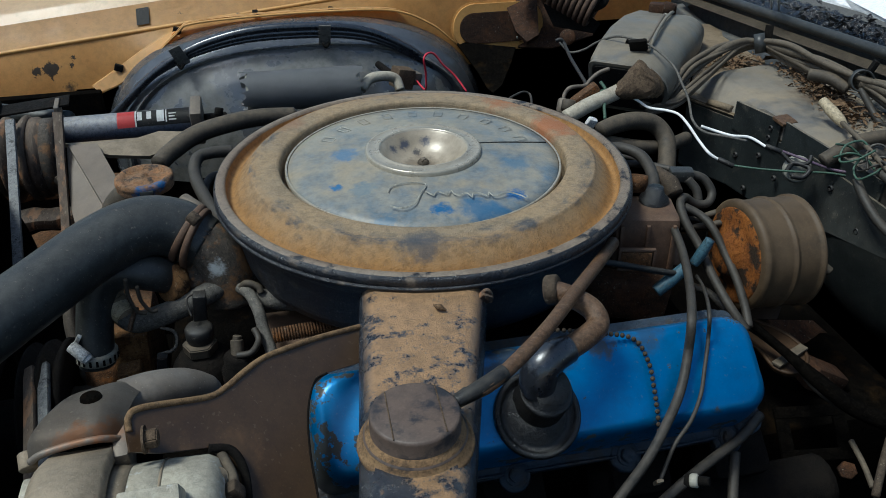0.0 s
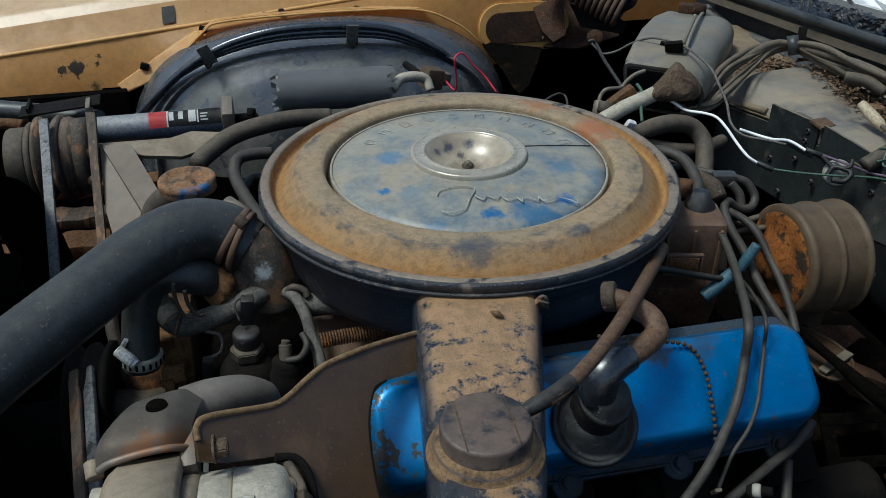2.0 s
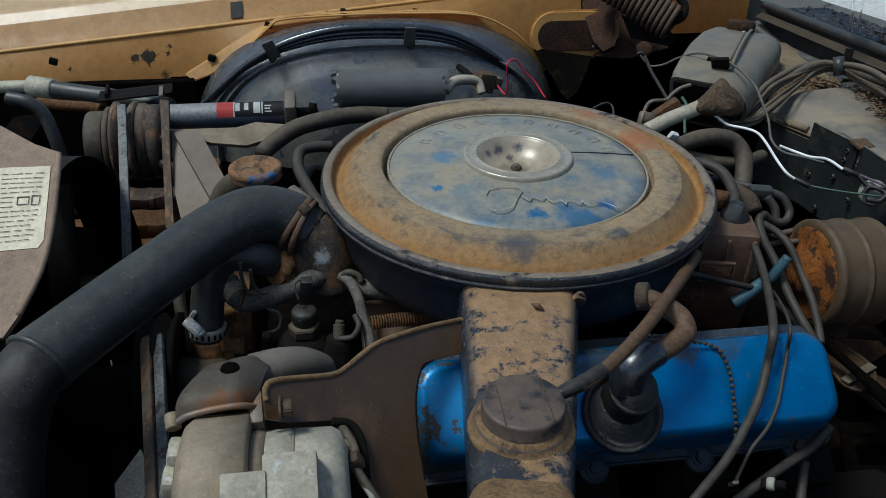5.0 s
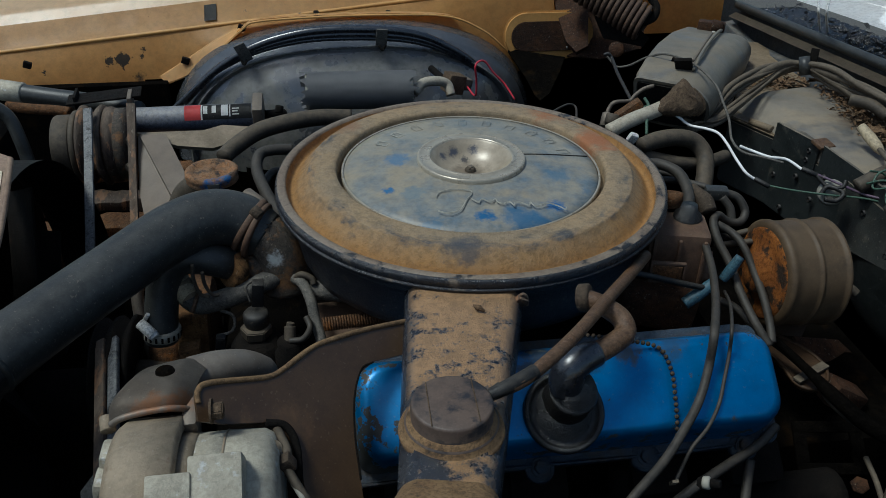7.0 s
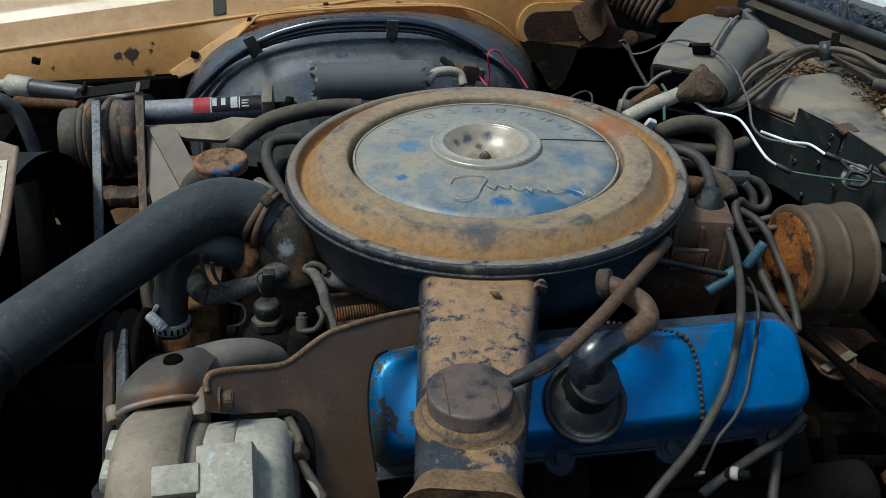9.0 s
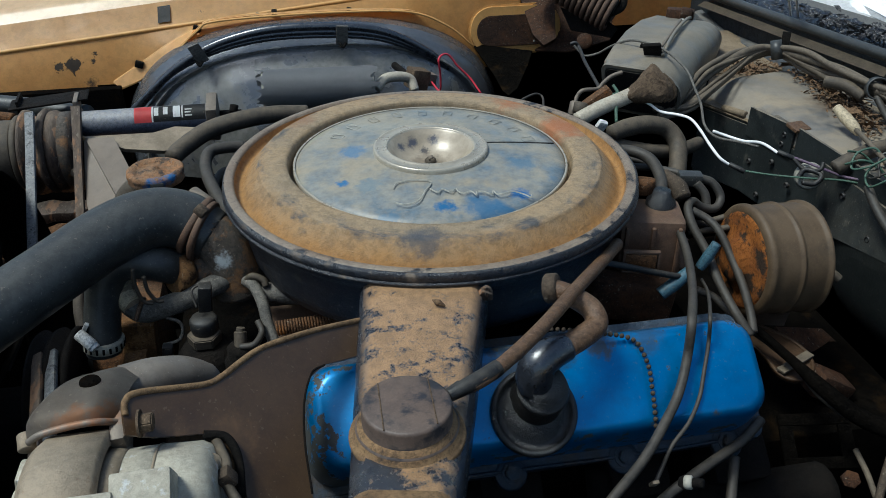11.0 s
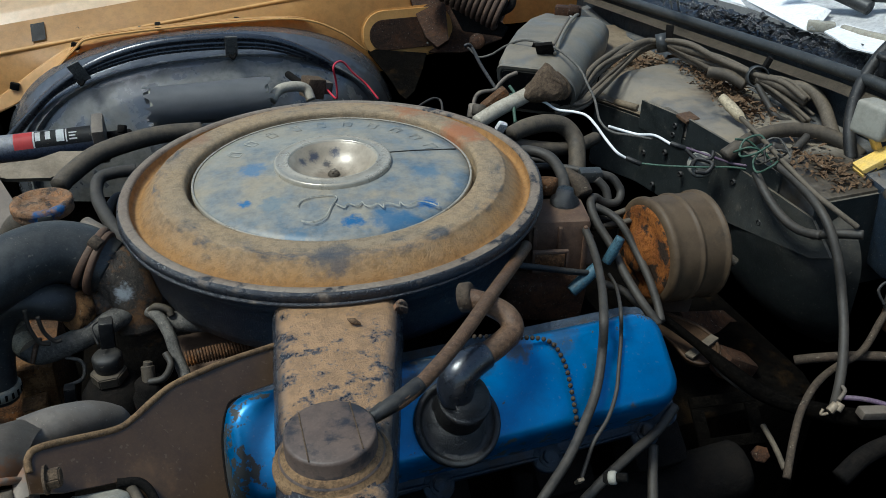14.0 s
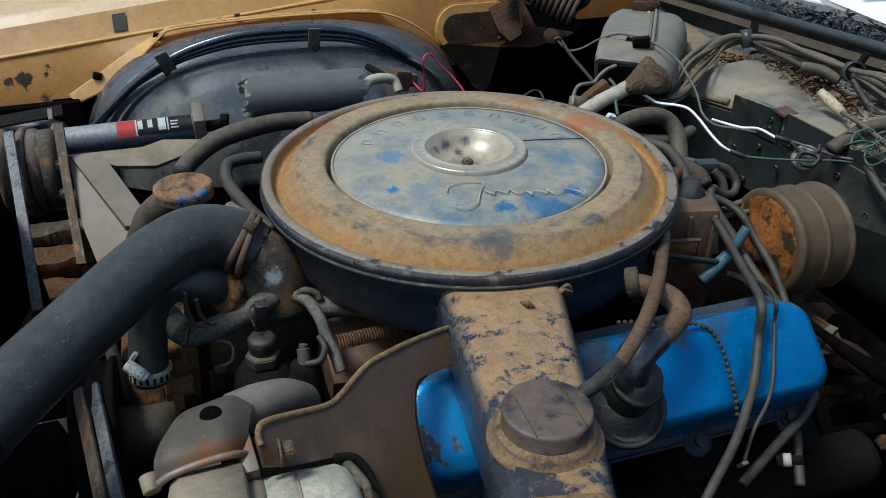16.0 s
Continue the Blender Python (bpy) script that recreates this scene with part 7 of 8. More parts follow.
for pts, r in (([(0.209, -0.128, 0.842), (0.224, -0.126, 0.852), (0.241, -0.122, 0.863)], [0.0066, 0.0070, 0.0060]), ([(0.263, -0.100, 0.849), (0.270, -0.100, 0.862), (0.277, -0.100, 0.877)], [0.0052, 0.0060, 0.0050])):
    single("blue_connector", tube(pts, r, 8), "dull_blue", "dusty pale blue connector lying by the servo", "connector", "blue connectors")
single("distributor_cable", tube([(0.146, -0.124, 0.884), (0.162, -0.125, 0.880), (0.190, -0.1255, 0.871), (0.222, -0.126, 0.861), (0.236, -0.122, 0.855)], 0.0034, 8), "black", "black cable crossing in front of the distributor", "cable")
single("rear_runner", box(0.088, 0.030, 0.050, spot(0.190, -0.100, 0.822, 0, 6, -14), 0.012, 4), "hinge_rust", "rusty brown cast runner below the distributor", "manifold")

# ---- spark plug leads and small lines ----
def lead(points, r, material="wire", name="spark_plug_lead", label="dusty grey spark plug lead", group="spark plug leads"):
    return single(name, tube(points, r, 10), material, label, "cable", group)


lead([(0.209, -0.03, 0.91), (0.229, -0.035, 0.909), (0.24, -0.051, 0.907), (0.244, -0.07, 0.897), (0.236, -0.094, 0.895), (0.228, -0.132, 0.889), (0.207, -0.186, 0.892), (0.173, -0.252, 0.907), (0.167, -0.266, 0.88), (0.153, -0.287, 0.861), (0.134, -0.307, 0.85), (0.107, -0.331, 0.837), (0.072, -0.356, 0.826), (0.046, -0.374, 0.808), (0.026, -0.388, 0.782)], 0.0041)
lead([(0.303, 0.002, 0.899), (0.317, -0.004, 0.894), (0.324, -0.014, 0.881), (0.315, -0.023, 0.873), (0.298, -0.024, 0.876), (0.284, -0.026, 0.886), (0.274, -0.037, 0.884), (0.273, -0.056, 0.872), (0.28, -0.081, 0.854), (0.279, -0.114, 0.84), (0.281, -0.147, 0.827), (0.29, -0.171, 0.811)], 0.0048)
lead([(0.297, -0.004, 0.896), (0.305, -0.012, 0.886), (0.306, -0.019, 0.875)], 0.0050)
lead([(0.28, -0.035, 0.88), (0.294, -0.048, 0.874), (0.3, -0.066, 0.867), (0.305, -0.09, 0.849), (0.303, -0.123, 0.835), (0.302, -0.145, 0.819), (0.298, -0.163, 0.808)], 0.0045)
lead([(0.22, 0.055, 0.915), (0.239, 0.051, 0.915), (0.254, 0.034, 0.913), (0.255, 0.007, 0.909), (0.249, -0.019, 0.903), (0.239, -0.032, 0.898)], 0.0066)
lead([(0.236, 0.051, 0.895), (0.261, 0.045, 0.895), (0.281, 0.03, 0.896), (0.298, 0.013, 0.896)], 0.0042)
lead([(0.234, 0.066, 0.899), (0.26, 0.059, 0.896), (0.274, 0.042, 0.894)], 0.0036)
single("plug_boot", tube([(0.261, 0.005, 0.908), (0.265, -0.005, 0.903), (0.27, -0.015, 0.898), (0.272, -0.026, 0.891)], [0.005, 0.0085, 0.0105, 0.0095], 12), "tan_hose", "tan rubber spark plug boot", "boot")
single("line_connector", box(0.026, 0.016, 0.014, spot(*(0.293, 0.004, 0.898), 0, 0, -14), 0.003), "rubber", "black two-way line connector", "connector")
lead([(0.253, -0.125, 0.852), (0.239, -0.162, 0.864), (0.193, -0.245, 0.904), (0.19, -0.256, 0.883), (0.18, -0.274, 0.867), (0.171, -0.289, 0.854), (0.156, -0.305, 0.844), (0.138, -0.317, 0.834), (0.128, -0.325, 0.819), (0.121, -0.332, 0.813)], 0.0017, "wire", "thin_lead", "thin grey lead over the blue valve cover", "")
single("lead_terminal", box(0.006, 0.003, 0.010, spot(*(0.119, -0.333, 0.812), 30, 0, 0), 0.001), "alu_dirty", "small metal wire terminal", "terminal")
lead([(0.25, -0.268, 0.796), (0.22, -0.288, 0.794), (0.187, -0.304, 0.794), (0.152, -0.321, 0.793), (0.126, -0.332, 0.785)], 0.0045)
lead([(0.219, -0.287, 0.776), (0.21, -0.305, 0.762), (0.201, -0.324, 0.749)], 0.0048)
plug = thing("spark_plug", (0.152, -0.312, 0.788), "white ceramic spark plug in the cylinder head", "spark plug")
PA, PB = (0.124, -0.365, 0.847), (0.103, -0.375, 0.871)
PN = Vector((0.75, -0.55, 0.30)).normalized()
part("insulator", lathe([(0, 0.0), (0.0046, 0.0), (0.0052, 0.0015), (0.0052, 0.0050), (0.0040, 0.0060), (0, 0.0060)], toward(PA, Vector(PA) + PN), 24), "milk", plug)
part("core", rod(Vector(PA) + 0.005 * PN, Vector(PA) + 0.014 * PN, 0.0036), "iron", plug, "dark terminal end")
part("shell", rod(Vector(PA) - 0.5 * (Vector(PB) - Vector(PA)), PA, 0.006, 0.001, 6), "iron", plug)

lead([(0.265, -0.099, 0.821), (0.283, -0.108, 0.814), (0.301, -0.133, 0.799), (0.319, -0.155, 0.791), (0.336, -0.189, 0.781), (0.347, -0.224, 0.768), (0.371, -0.248, 0.756), (0.4, -0.268, 0.754)], 0.0045, "wire", "ground_cable", "dusty cable running to the firewall", "")
lead([(0.307, -0.143, 0.802), (0.318, -0.163, 0.796), (0.332, -0.187, 0.786), (0.345, -0.221, 0.778), (0.368, -0.25, 0.764), (0.397, -0.275, 0.759), (0.431, -0.299, 0.758), (0.49, -0.331, 0.759)], [0.004, 0.004, 0.0048, 0.0075, 0.0085, 0.009, 0.009, 0.009], "deep", "battery_cable", "thick black battery cable across the bay", "")

# thin wires between hinge and heater case
lead([(0.285, 0.39, 0.929), (0.291, 0.383, 0.923), (0.295, 0.368, 0.92), (0.31, 0.355, 0.927), (0.324, 0.336, 0.944), (0.341, 0.314, 0.957), (0.359, 0.285, 0.959), (0.371, 0.254, 0.956), (0.377, 0.21, 0.947), (0.375, 0.178, 0.935), (0.376, 0.156, 0.92), (0.373, 0.133, 0.902), (0.38, 0.113, 0.894), (0.399, 0.094, 0.894), (0.422, 0.084, 0.89)], 0.0017, "grey_hose", "slack_wire", "slack pale grey wire loop behind the engine", "slack wires")
lead([(0.28, 0.392, 0.931), (0.287, 0.391, 0.933), (0.292, 0.385, 0.926), (0.287, 0.346, 0.92), (0.281, 0.297, 0.917), (0.279, 0.257, 0.911), (0.278, 0.23, 0.907)], 0.0026, "black", "slack_wire", "slack black wire hanging behind the engine", "slack wires")
lead([(0.285, 0.227, 0.926), (0.286, 0.211, 0.92), (0.278, 0.193, 0.908), (0.273, 0.175, 0.896)], 0.0022, "green", "slack_wire", "short green wire by the heater pipe", "slack wires")
lead([(0.275, 0.213, 0.918), (0.286, 0.211, 0.92), (0.296, 0.205, 0.917), (0.307, 0.212, 0.913)], 0.0022, "green", "slack_wire", "short green wire by the heater pipe", "slack wires")
lead([(0.132, 0.186, 0.916), (0.156, 0.225, 0.913), (0.175, 0.243, 0.913), (0.188, 0.251, 0.912), (0.195, 0.246, 0.908), (0.185, 0.209, 0.904)], 0.0016, "wire", "slack_wire", "thin dark wire loop behind the lid", "slack wires")

# ---- harness on the firewall ----
UPPER = [(0.352, 0.235, 0.883), (0.395, 0.247, 0.888), (0.440, 0.283, 0.908), (0.500, 0.322, 0.916), (0.552, 0.349, 0.920), (0.588, 0.342, 0.921), (0.600, 0.290, 0.926), (0.607, 0.215, 0.928), (0.614, 0.144, 0.930), (0.631, 0.112, 0.927), (0.642, 0.075, 0.914)]
LOWER = [(0.358, 0.222, 0.880), (0.395, 0.230, 0.884), (0.428, 0.247, 0.896), (0.494, 0.305, 0.900), (0.552, 0.346, 0.908), (0.588, 0.342, 0.917), (0.604, 0.285, 0.915), (0.612, 0.205, 0.914), (0.616, 0.144, 0.922), (0.634, 0.106, 0.910), (0.640, 0.06, 0.895)]
for k, (way, dx, dy, r) in enumerate(((UPPER, 0, 0, 0.0058), (UPPER, 5, 7, 0.0046), (UPPER, -5, -7, 0.0040), (UPPER, 8, -4, 0.0032), (LOWER, 0, 0, 0.0046), (LOWER, 4, 8, 0.0034), (LOWER, -4, -6, 0.0028), (LOWER, 6, -9, 0.0020))):
    off = Vector((0.0009 * dx, 0.0004 * dy, -0.0007 * dy))
    wob = [Vector((0.003 * math.sin(2.1 * i + k), 0.004 * math.sin(1.3 * i + 2 * k), 0.0035 * math.cos(1.7 * i + k))) * (0.25 if i in (5, 8) else 1) for i in range(len(way))]
    lead([Vector(p) + off + w for p, w in zip(way, wob)], r, "harness", "harness_strand", "dusty taped wiring harness strand along the firewall", "harness strands")
for q, ang in (((0.588, 0.342, 0.920), 60), ((0.614, 0.144, 0.93), -25)):
    c = thing("harness_clamp", q, "black clamp holding the wiring harness", "clamp", "harness clamps")
    part("loop", lathe([(0.0125, -0.008), (0.0145, -0.008), (0.0145, 0.008), (0.0125, 0.008), (0.0125, -0.008)], Matrix.Translation(q) @ Matrix.Rotation(radians(ang), 4, "Z") @ Matrix.Rotation(radians(75), 4, "X"), 24), "rubber", c)
    part("tab", box(0.006, 0.012, 0.026, Matrix.Translation(q) @ pose(0.014, 0.004, 0.012, 0, 20, ang), 0.001), "iron", c)
lead([(0.613, 0.143, 0.929), (0.631, 0.122, 0.924), (0.652, 0.087, 0.928), (0.652, 0.055, 0.917), (0.639, 0.015, 0.897), (0.633, -0.021, 0.875), (0.626, -0.06, 0.849), (0.618, -0.097, 0.825)], 0.0085, "harness", "taped_loom", "flat taped wiring loom", "")
lead([(0.612, 0.139, 0.921), (0.615, 0.113, 0.902), (0.618, 0.092, 0.89), (0.645, 0.077, 0.881)], 0.0045, "wire", "loose_wire", "loose dusty wire on the firewall", "loose wires")
lead([(0.576, 0.201, 0.922), (0.596, 0.182, 0.921), (0.61, 0.159, 0.913)], 0.008, "hose", "loom_sleeve", "dusty plastic loom sleeve", "")
lead([(0.487, 0.022, 0.884), (0.507, 0.022, 0.895), (0.538, 0.028, 0.902), (0.579, 0.028, 0.904), (0.612, 0.015, 0.902), (0.633, -0.007, 0.896), (0.646, -0.032, 0.883)], 0.0095, "hose", "arched_hose", "dusty grey hose arching over the heater case", "")
pl = thing("white_plug", (0.548, 0.103, 0.908), "dirty white in-line plug on a grey wire", "plug")
part("body", tube([(0.545, 0.122, 0.917), (0.548, 0.104, 0.91), (0.55, 0.087, 0.904), (0.552, 0.078, 0.899)], [0.006, 0.0075, 0.0068, 0.004], 10), "tan_plastic", pl)
part("wire", tube([(0.546, 0.077, 0.905), (0.511, -0.004, 0.918), (0.501, -0.063, 0.912), (0.497, -0.12, 0.903), (0.497, -0.158, 0.899), (0.51, -0.176, 0.888)], 0.0030, 8), "harness", pl)
lead([(0.314, 0.209, 0.912), (0.325, 0.197, 0.909), (0.336, 0.183, 0.903), (0.353, 0.166, 0.904), (0.362, 0.15, 0.904), (0.367, 0.132, 0.897), (0.372, 0.11, 0.885), (0.377, 0.09, 0.876), (0.388, 0.082, 0.869)], 0.0018, "white", "white_wire", "white wire with a black crimp", "white wires")
lead([(0.377, 0.118, 0.9), (0.391, 0.111, 0.896), (0.406, 0.093, 0.895), (0.426, 0.085, 0.894), (0.439, 0.065, 0.888)], 0.0018, "white", "white_wire", "white wire with a stripped end", "white wires")
for a, b in (((0.387, 0.083, 0.87), (0.401, 0.069, 0.865)), ((0.437, 0.066, 0.89), (0.452, 0.053, 0.886))):
    single("crimp_sleeve", rod(a, b, 0.0032), "black", "black crimp sleeve on a wire", "sleeve", "crimp sleeves")
lead([(0.399, 0.071, 0.866), (0.423, 0.051, 0.868), (0.457, 0.029, 0.871), (0.493, 0.012, 0.873), (0.519, -0.009, 0.873)], 0.0013, "green", "green_wire", "thin green wire across the heater case", "")
lead([(0.449, 0.055, 0.888), (0.462, 0.043, 0.885), (0.472, 0.027, 0.884), (0.494, 0.015, 0.877), (0.513, -0.004, 0.878)], 0.0016, "purple", "purple_wire", "dull purple wire hanging loose", "purple wires")
lead([(0.451, 0.053, 0.886), (0.46, 0.039, 0.877), (0.47, 0.026, 0.882), (0.475, 0.029, 0.89)], 0.0025, "black", "black_wire", "black wire loop at a crimp", "black wires")
lead([(0.453, 0.038, 0.868), (0.46, 0.037, 0.878), (0.471, 0.022, 0.877), (0.463, 0.019, 0.868), (0.45, 0.024, 0.868)], 0.003, "black", "black_wire", "black wire loop at a crimp", "black wires")
part("round_cap", lathe([(0, 0.006), (0.014, 0.005), (0.017, 0), (0.015, -0.003)], Matrix.Translation((0.469, 0.041, 0.867)) @ pose(0, 0, 0, 70, 0, -30), 24), "milk", case, "round pale cap")
random.seed(7)
for k in range(7):
    c = Vector((0.504, -0.033, 0.903)) + Vector((0.012 * (k % 3 - 1), 0.010 * (k % 4 - 1), 0.0))
    pts = [c + Vector((0.017 * math.cos(1.1 * i + k) * (0.6 + 0.2 * k % 0.7), 0.016 * math.sin(1.1 * i + k), 0.009 * math.sin(1.7 * i + 2 * k) + 0.002 * k)) for i in range(6)]
    lead(pts, 0.0013, ("green", "wire", "grey_hose")[k % 3], "tangled_wire", "tangled thin wire on the heater case", "tangled wires")
for pts in ([(0.488, -0.036, 0.889), (0.486, -0.064, 0.873), (0.485, -0.097, 0.862), (0.486, -0.126, 0.861), (0.49, -0.151, 0.868)], [(0.49, -0.139, 0.862), (0.5, -0.163, 0.875), (0.515, -0.181, 0.881)],
            [(0.543, 0.01, 0.896), (0.568, -0.005, 0.885), (0.577, -0.029, 0.872), (0.595, -0.05, 0.868)], [(0.594, 0.009, 0.901), (0.569, -0.002, 0.891), (0.553, -0.006, 0.876)]):
    lead(pts, 0.0052, "wire", "loose_wire", "loose dusty wire on the firewall", "loose wires")
lead([(0.5, -0.051, 0.905), (0.499, -0.087, 0.902), (0.492, -0.129, 0.897), (0.488, -0.16, 0.884), (0.486, -0.185, 0.858), (0.483, -0.207, 0.824), (0.468, -0.234, 0.803), (0.45, -0.259, 0.783), (0.432, -0.278, 0.772), (0.415, -0.293, 0.77)], 0.0050, "wire", "hanging_loom", "taped loom hanging down from the firewall", "")
conn = thing("dangling_connector", (0.412, -0.297, 0.772), "corroded pale connector dangling on wires", "connector")
part("shell", joined(rod((0.407, -0.296, 0.769), (0.415, -0.295, 0.775), 0.0042), rod((0.414, -0.298, 0.77), (0.419, -0.296, 0.776), 0.0042)), "alu_dirty", conn)
part("prong", tube([(0.405, -0.297, 0.768), (0.399, -0.295, 0.767), (0.402, -0.293, 0.771)], 0.0016, 6), "alu_dirty", conn)
part("terminal", tube([(0.421, -0.291, 0.775), (0.431, -0.286, 0.779), (0.433, -0.28, 0.78)], 0.0022, 6), "dirty_steel", conn)
lead([(0.428, -0.288, 0.774), (0.443, -0.298, 0.776), (0.459, -0.31, 0.775), (0.483, -0.333, 0.771)], 0.0026, "purple", "purple_wire", "dull purple wire hanging loose", "purple wires")
single("inline_fuse", box(0.045, 0.012, 0.009, spot(*(0.449, -0.315, 0.772), 0, 8, -8), 0.002), "dirty_steel", "grey in-line fuse holder", "fuse holder")
# These three lines take darker colours that hold the corner's shade.
lead([(0.576, -0.201, 0.814), (0.537, -0.217, 0.797), (0.498, -0.237, 0.775), (0.455, -0.248, 0.773), (0.42, -0.262, 0.773), (0.389, -0.281, 0.764), (0.364, -0.304, 0.753), (0.339, -0.331, 0.737)], 0.0038, "tan_hose", "hanging_cable", "dusty cable hanging down by the steering", "")
lead([(0.449, -0.201, 0.747), (0.466, -0.214, 0.756), (0.505, -0.234, 0.764), (0.553, -0.26, 0.768)], 0.0052, "tan_hose", "steering_line", "brown steel line crossing the bay", "")
lead([(0.379, -0.352, 0.745), (0.405, -0.346, 0.757), (0.429, -0.345, 0.763), (0.471, -0.351, 0.775)], 0.0085, "iron", "corner_hose", "hose in the corner of the bay, darkened to its shade", "")
lead([(0.387, -0.242, 0.708), (0.383, -0.269, 0.703), (0.376, -0.294, 0.699)], 0.003, "harness", "speedometer_cable", "thin brown cable in the dark lower bay", "")
single("frame_bracket", slab([Vector(p) for p in [(0.405, -0.055, 0.721), (0.466, -0.057, 0.711), (0.501, -0.076, 0.681), (0.516, -0.112, 0.652), (0.505, -0.145, 0.633), (0.45, -0.134, 0.66), (0.412, -0.119, 0.684)]], 0.004), "hinge_rust", "brown sheet bracket low behind the engine", "bracket")
single("floor_bracket", slab([Vector(p) for p in [(0.361, -0.118, 0.696), (0.424, -0.137, 0.661), (0.399, -0.188, 0.607), (0.318, -0.187, 0.623), (0.338, -0.151, 0.671)]], 0.004), "iron", "dim brown plate beside the cylinder head", "bracket")
single("brake_pipe_block", box(0.05, 0.03, 0.03, spot(*(0.407, -0.157, 0.717), 0, 30, 0), 0.006), "hinge_rust", "rusty brass pipe block on the frame", "block")
single("frame_rail", box(1.5, 0.08, 0.12, spot(0.1, -0.50, 0.42), 0.01), "deep", "dark rusty frame rail along the bay", "frame rail")
single("hub_bolt", rod((0.41, -0.197, 0.599), (0.388, -0.21, 0.624), 0.016), "rust", "orange rusty bolt head low in the bay", "bolt")

# right-hand corner: reservoir, connectors, junction box
res = thing("washer_bottle", (0.78, 0.08, 0.859), "milky white plastic bottle by the firewall", "bottle")
part("bottle", box(0.030, 0.044, 0.040, spot(*(0.625, -0.056, 0.945), 0, 4, 8), 0.006, 3), "milk", res)
yoke = thing("yellow_connector", (0.65, -0.056, 0.886), "bright yellow plastic connector on a black box", "connector")
YK = spot(*(0.621, -0.081, 0.9), 0, -30, -12) @ Matrix.Scale(0.85, 4)
part("yoke", joined(box(0.056, 0.026, 0.012, YK @ pose(0, 0, 0.008), 0.002), box(0.020, 0.026, 0.024, YK @ pose(-0.020, 0, -0.004), 0.002), box(0.008, 0.026, 0.020, YK @ pose(0.027, 0, -0.004), 0.002)), "yellow", yoke)
for dx in (-0.018, 0.010):
    part("slot", box(0.018, 0.002, 0.0022, YK @ pose(dx, -0.0132, 0.006), 0.0004), "black", yoke)
part("tab", box(0.008, 0.010, 0.022, spot(*(0.621, -0.068, 0.921), 0, -35, 0), 0.002), "yellow", yoke, "orange tab")
part("socket", rod((0.641, -0.06, 0.877), (0.656, -0.057, 0.89), 0.012), "milk", yoke)
jb = thing("junction_box", (0.638, -0.107, 0.858), "scratched blue-black junction box", "junction box")
part("box", box(0.09, 0.07, 0.11, spot(*(0.641, -0.128, 0.848), 0, -8, -12), 0.008), "navy_box", jb)
part("strap", box(0.03, 0.012, 0.014, spot(*(0.573, -0.159, 0.907), 10, 12, -20), 0.003), "hose", jb)
single("main_cable", tube([(0.743, 0.028, 1.029), (0.717, 0.026, 1.012), (0.687, 0.022, 0.99), (0.659, 0.012, 0.96), (0.644, 0, 0.933), (0.632, -0.018, 0.909), (0.626, -0.037, 0.884)], 0.0075, 14), "black", "thick black cable coming over the cowl", "cable")
mc = thing("fluid_reservoir", (0.552, -0.23, 0.795), "milky fluid reservoir with an orange rusty band", "reservoir")
part("tank", lathe([(0, 0.024), (0.014, 0.024), (0.023, 0.017), (0.026, 0.0), (0.026, -0.016), (0.023, -0.018)], Matrix.Translation((0.566, -0.221, 0.816)), 32), "shell", mc)
part("band", lathe([(0.024, -0.016), (0.025, -0.036), (0.023, -0.04), (0, -0.04)], Matrix.Translation((0.566, -0.221, 0.816)), 32), "rust", mc)
part("cap_wire", tube([(0.535, -0.215, 0.81), (0.532, -0.205, 0.823), (0.542, -0.204, 0.831), (0.552, -0.21, 0.826), (0.553, -0.219, 0.813), (0.54, -0.218, 0.808)], 0.0018, 6), "black", mc)

# ---- cowl: wipers, leaves, loose parts ----
wiper = thing("windscreen_wiper", (0.815, 0.401, 0.941), "weathered white wiper arm with a grey end cap", "wiper")
part("arm", loft([[Vector(p) for p in ((0.866, 0.712, 0.914), (0.868, 0.648, 0.93), (0.869, 0.639, 0.926), (0.837, 0.647, 0.917))],
                  [Vector(p) for p in ((0.831, 0.494, 0.936), (0.874, 0.501, 0.947), (0.849, 0.427, 0.949), (0.804, 0.431, 0.935))],
                  [Vector(p) for p in ((0.75, 0.23, 0.958), (0.823, 0.269, 0.972), (0.836, 0.272, 0.967), (0.758, 0.216, 0.954))]]), "cowl_white", wiper)
part("end_cap", box(0.038, 0.022, 0.014, spot(*(0.773, 0.219, 0.963), -5, 0, -40), 0.003), "alu", wiper)
flap = thing("torn_cowl_piece", (0.696, 0.051, 0.976), "torn white sheet metal piece on the cowl", "panel")
part("sheet", slab([Vector(p) for p in ((0.743, 0.179, 0.97), (0.803, 0.205, 0.968), (0.798, 0.084, 0.978), (0.669, -0.048, 0.989), (0.714, 0.054, 0.98), (0.708, 0.092, 0.977))], 0.002), "cowl_white", flap)
part("edge_roll", tube([(0.782, 0.186, 0.969), (0.775, 0.131, 0.976), (0.783, 0.069, 0.981)], 0.005, 8), "alu", flap)
rubber = thing("rubber_hose", (0.876, 0.323, 0.981), "black rubber hose lying over the cowl", "hose")
part("hose", tube([(0.803, 0.363, 1.005), (0.829, 0.324, 0.997), (0.854, 0.275, 0.991), (0.879, 0.233, 0.997), (0.918, 0.199, 1.002)], 0.0115, 12), "rubber", rubber)
part("branch", tube([(0.838, 0.295, 0.994), (0.853, 0.26, 0.986), (0.864, 0.227, 0.979)], 0.0105, 12), "rubber", rubber)
pin = thing("wiper_pivot", (0.688, 0.009, 0.969), "black wiper pivot with a flat knob", "pivot")
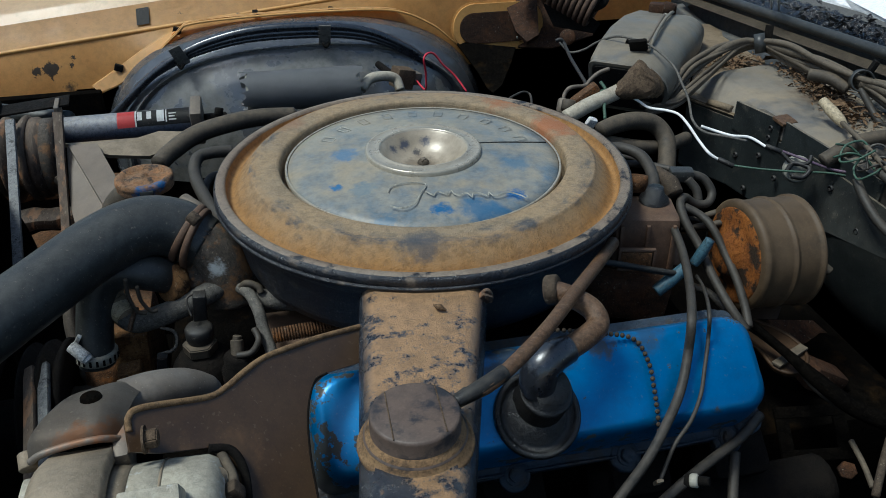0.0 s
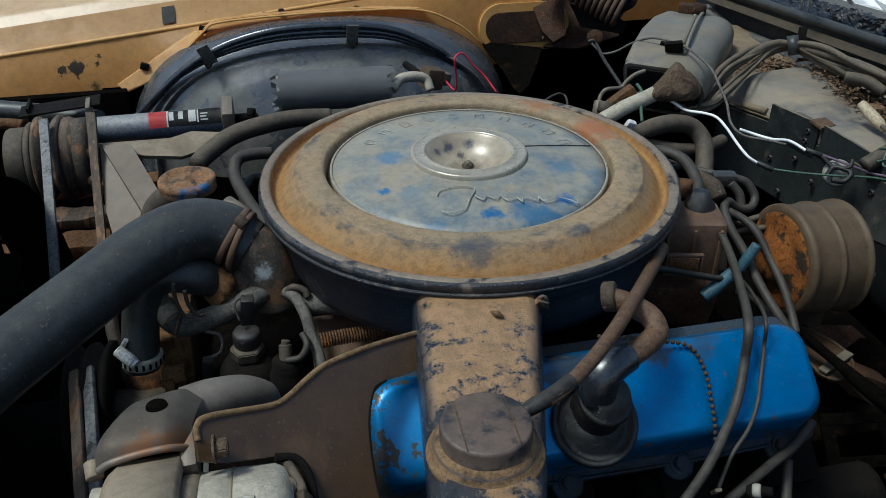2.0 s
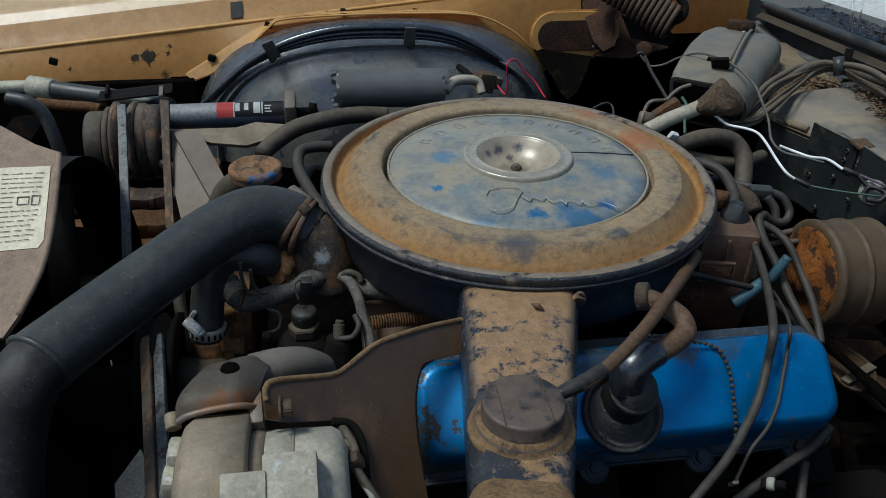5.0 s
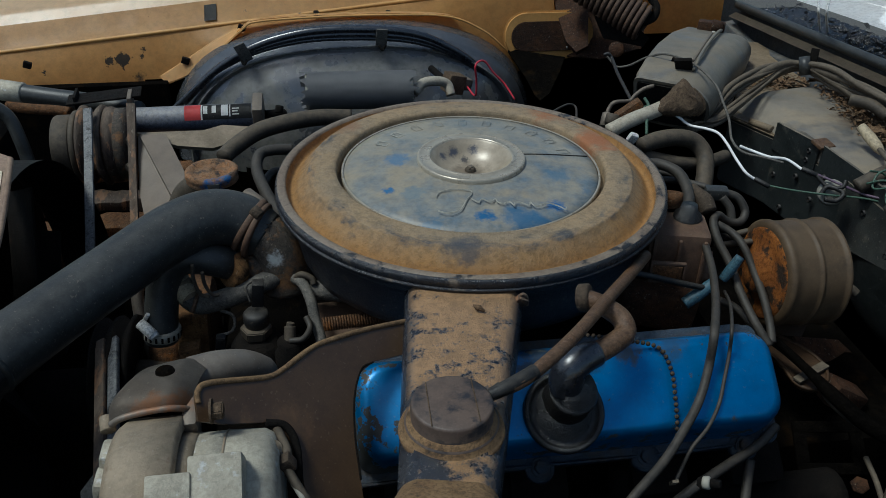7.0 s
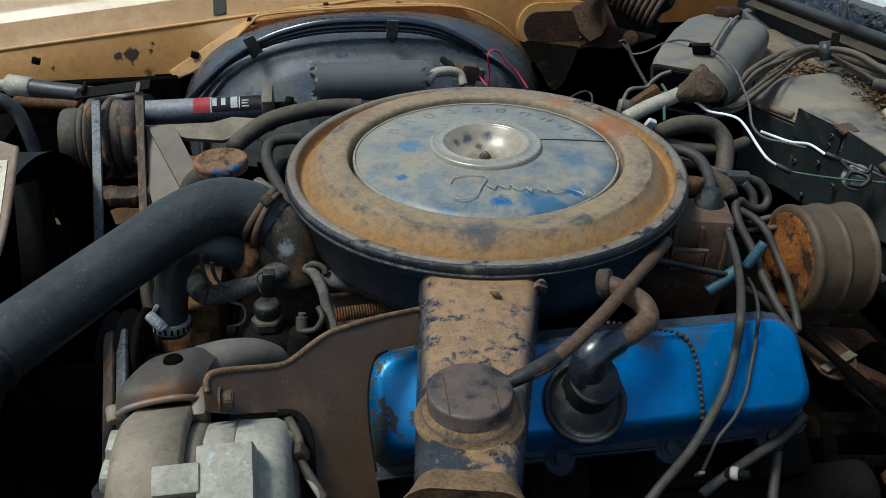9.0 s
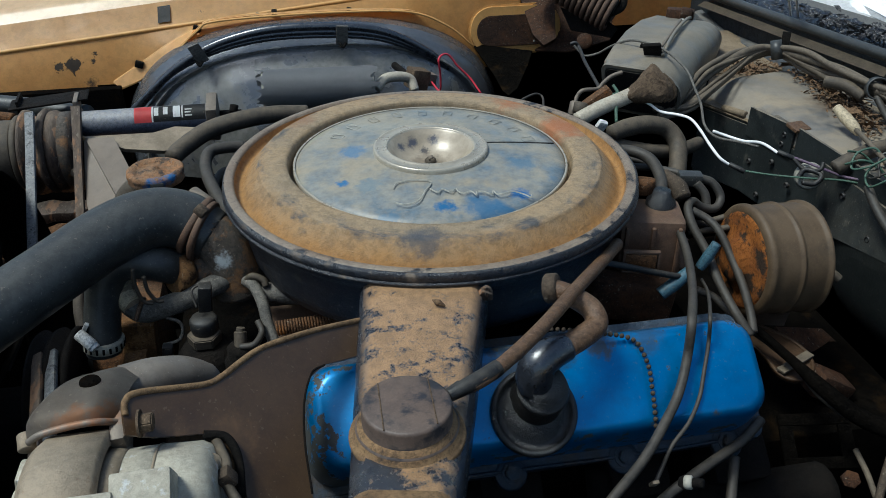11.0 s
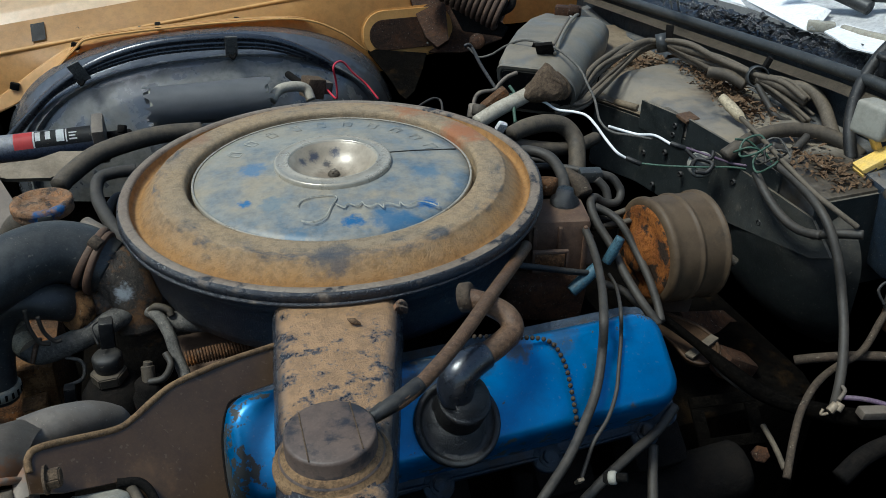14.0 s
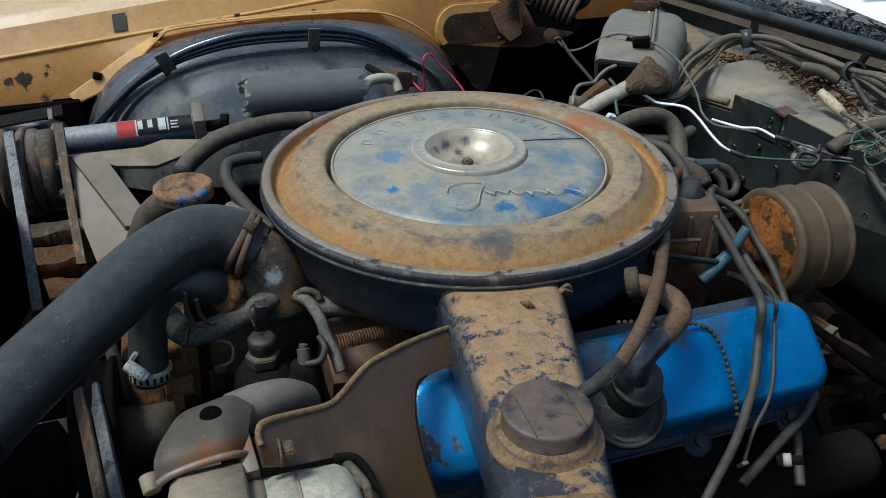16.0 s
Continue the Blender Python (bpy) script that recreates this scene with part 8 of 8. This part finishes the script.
part("shaft", rod((0.678, 0.002, 0.966), Vector((0.678, 0.002, 0.966)) + Vector((0, 0, 0.028)), 0.006), "black", pin)
part("knob", rod(Vector((0.678, 0.002, 0.966)) + Vector((0, 0, 0.026)), Vector((0.678, 0.002, 0.966)) + Vector((0, 0, 0.033)), 0.012), "black", pin)
for pts in ([(0.632, 0.417, 1), (0.619, 0.388, 0.986), (0.715, 0.516, 0.918)], [(0.647, 0.412, 1), (0.63, 0.384, 0.986), (0.721, 0.503, 0.919)]):
    lead(pts, 0.002, "steel", "washer_tube", "thin pale washer tube on the cowl", "washer tubes")


def litter(name, n, place, size, material, label, seed, curl=0.4):
    """Loose leaf flakes scattered over a surface."""
    rng = random.Random(seed)
    bm = bmesh.new()
    for _ in range(n):
        c = place(rng)
        s = size * rng.uniform(0.5, 1.5)
        at = Matrix.Translation(c) @ Euler((rng.uniform(-0.7, 0.7), rng.uniform(-0.7, 0.7), rng.uniform(0, 6.3))).to_matrix().to_4x4()
        w = s * rng.uniform(0.12, 0.6)
        pts = [(-s, 0, 0), (-0.3 * s, w, curl * w), (0.5 * s, 0.8 * w, curl * w), (s, 0, 0.1 * s), (0.4 * s, -w, curl * w), (-0.4 * s, -0.8 * w, curl * w)]
        vs = [bm.verts.new(at @ Vector(p)) for p in pts]
        mid = bm.verts.new(at @ Vector((0, 0, -0.1 * w)))
        for i in range(6):
            bm.faces.new((vs[i], vs[(i + 1) % 6], mid))
    return single(name, bm, material, label, "leaf litter", kind="stuff")


def on_case(rng):
    t = rng.random()
    c = Vector((0.628, 0.31, 0.891)).lerp(Vector((0.588, 0.09, 0.891)), t)
    return c + Vector((rng.gauss(0, 0.015), rng.gauss(0, 0.02), abs(rng.gauss(0, 0.005))))



def scales():
    """Rows of small pressed scales of the vent grille."""
    bm = bmesh.new()
    rng = random.Random(12)
    for i in range(15):
        for j in range(100):
            x, y = 0.694 + 0.0072 * i, 0.70 - 0.0100 * j + 0.005 * (i % 2)
            h = rng.uniform(0.001, 0.0045)
            vs = [bm.verts.new(cowl(x + a, y + b, -0.0085 + c)) for a, b, c in ((-0.0032, -0.0045, 0), (0.0032, -0.0045, h), (0.0032, 0.0045, h), (-0.0032, 0.0045, 0), (0, 0, h + 0.0012))]
            for k in range(4):
                bm.faces.new((vs[k], vs[(k + 1) % 4], vs[4]))
    return bm


single("vent_grille", scales(), "wet_metal", "wet black pressed vent grille in the cowl", "grille", kind="stuff")
litter("dry_leaf_litter", 900, on_case, 0.0036, "leaf", "dry brown leaves and twigs on the heater case", 3)
litter("dry_leaf_litter", 260, lambda rng: Vector((0.575 + rng.gauss(0, 0.020), -0.06 + max(-0.045, rng.gauss(0, 0.03)), 0.891 + abs(rng.gauss(0, 0.003)))), 0.0046, "leaf", "dry brown crumbs in the corner of the heater case", 5)
litter("dry_leaf_litter", 260, lambda rng: Vector((0.585 + rng.gauss(0, 0.028), 0.40 + rng.gauss(0, 0.022), 0.868 + abs(rng.gauss(0, 0.004)))), 0.0048, "leaf", "dry brown leaves behind the harness", 6)
litter("dry_leaf_litter", 40, on_case, 0.011, "leaf", "broken dry leaves and bark on the heater case", 15)
litter("wet_leaf_litter", 420, lambda rng: cowl(0.69 + 0.10 * rng.random(), 0.72 - 0.95 * rng.random(), -0.008 + abs(rng.gauss(0, 0.004))), 0.0045, "wet_leaf", "wet black leaves on the cowl", 8, 0.15)
litter("wet_leaf_litter", 420, lambda rng: cowl(0.715 + rng.gauss(0, 0.012), 0.33 + rng.gauss(0, 0.12), 0.0 + abs(rng.gauss(0, 0.008))), 0.0062, "wet_leaf", "heap of wet black leaves on the cowl", 9, 0.7)
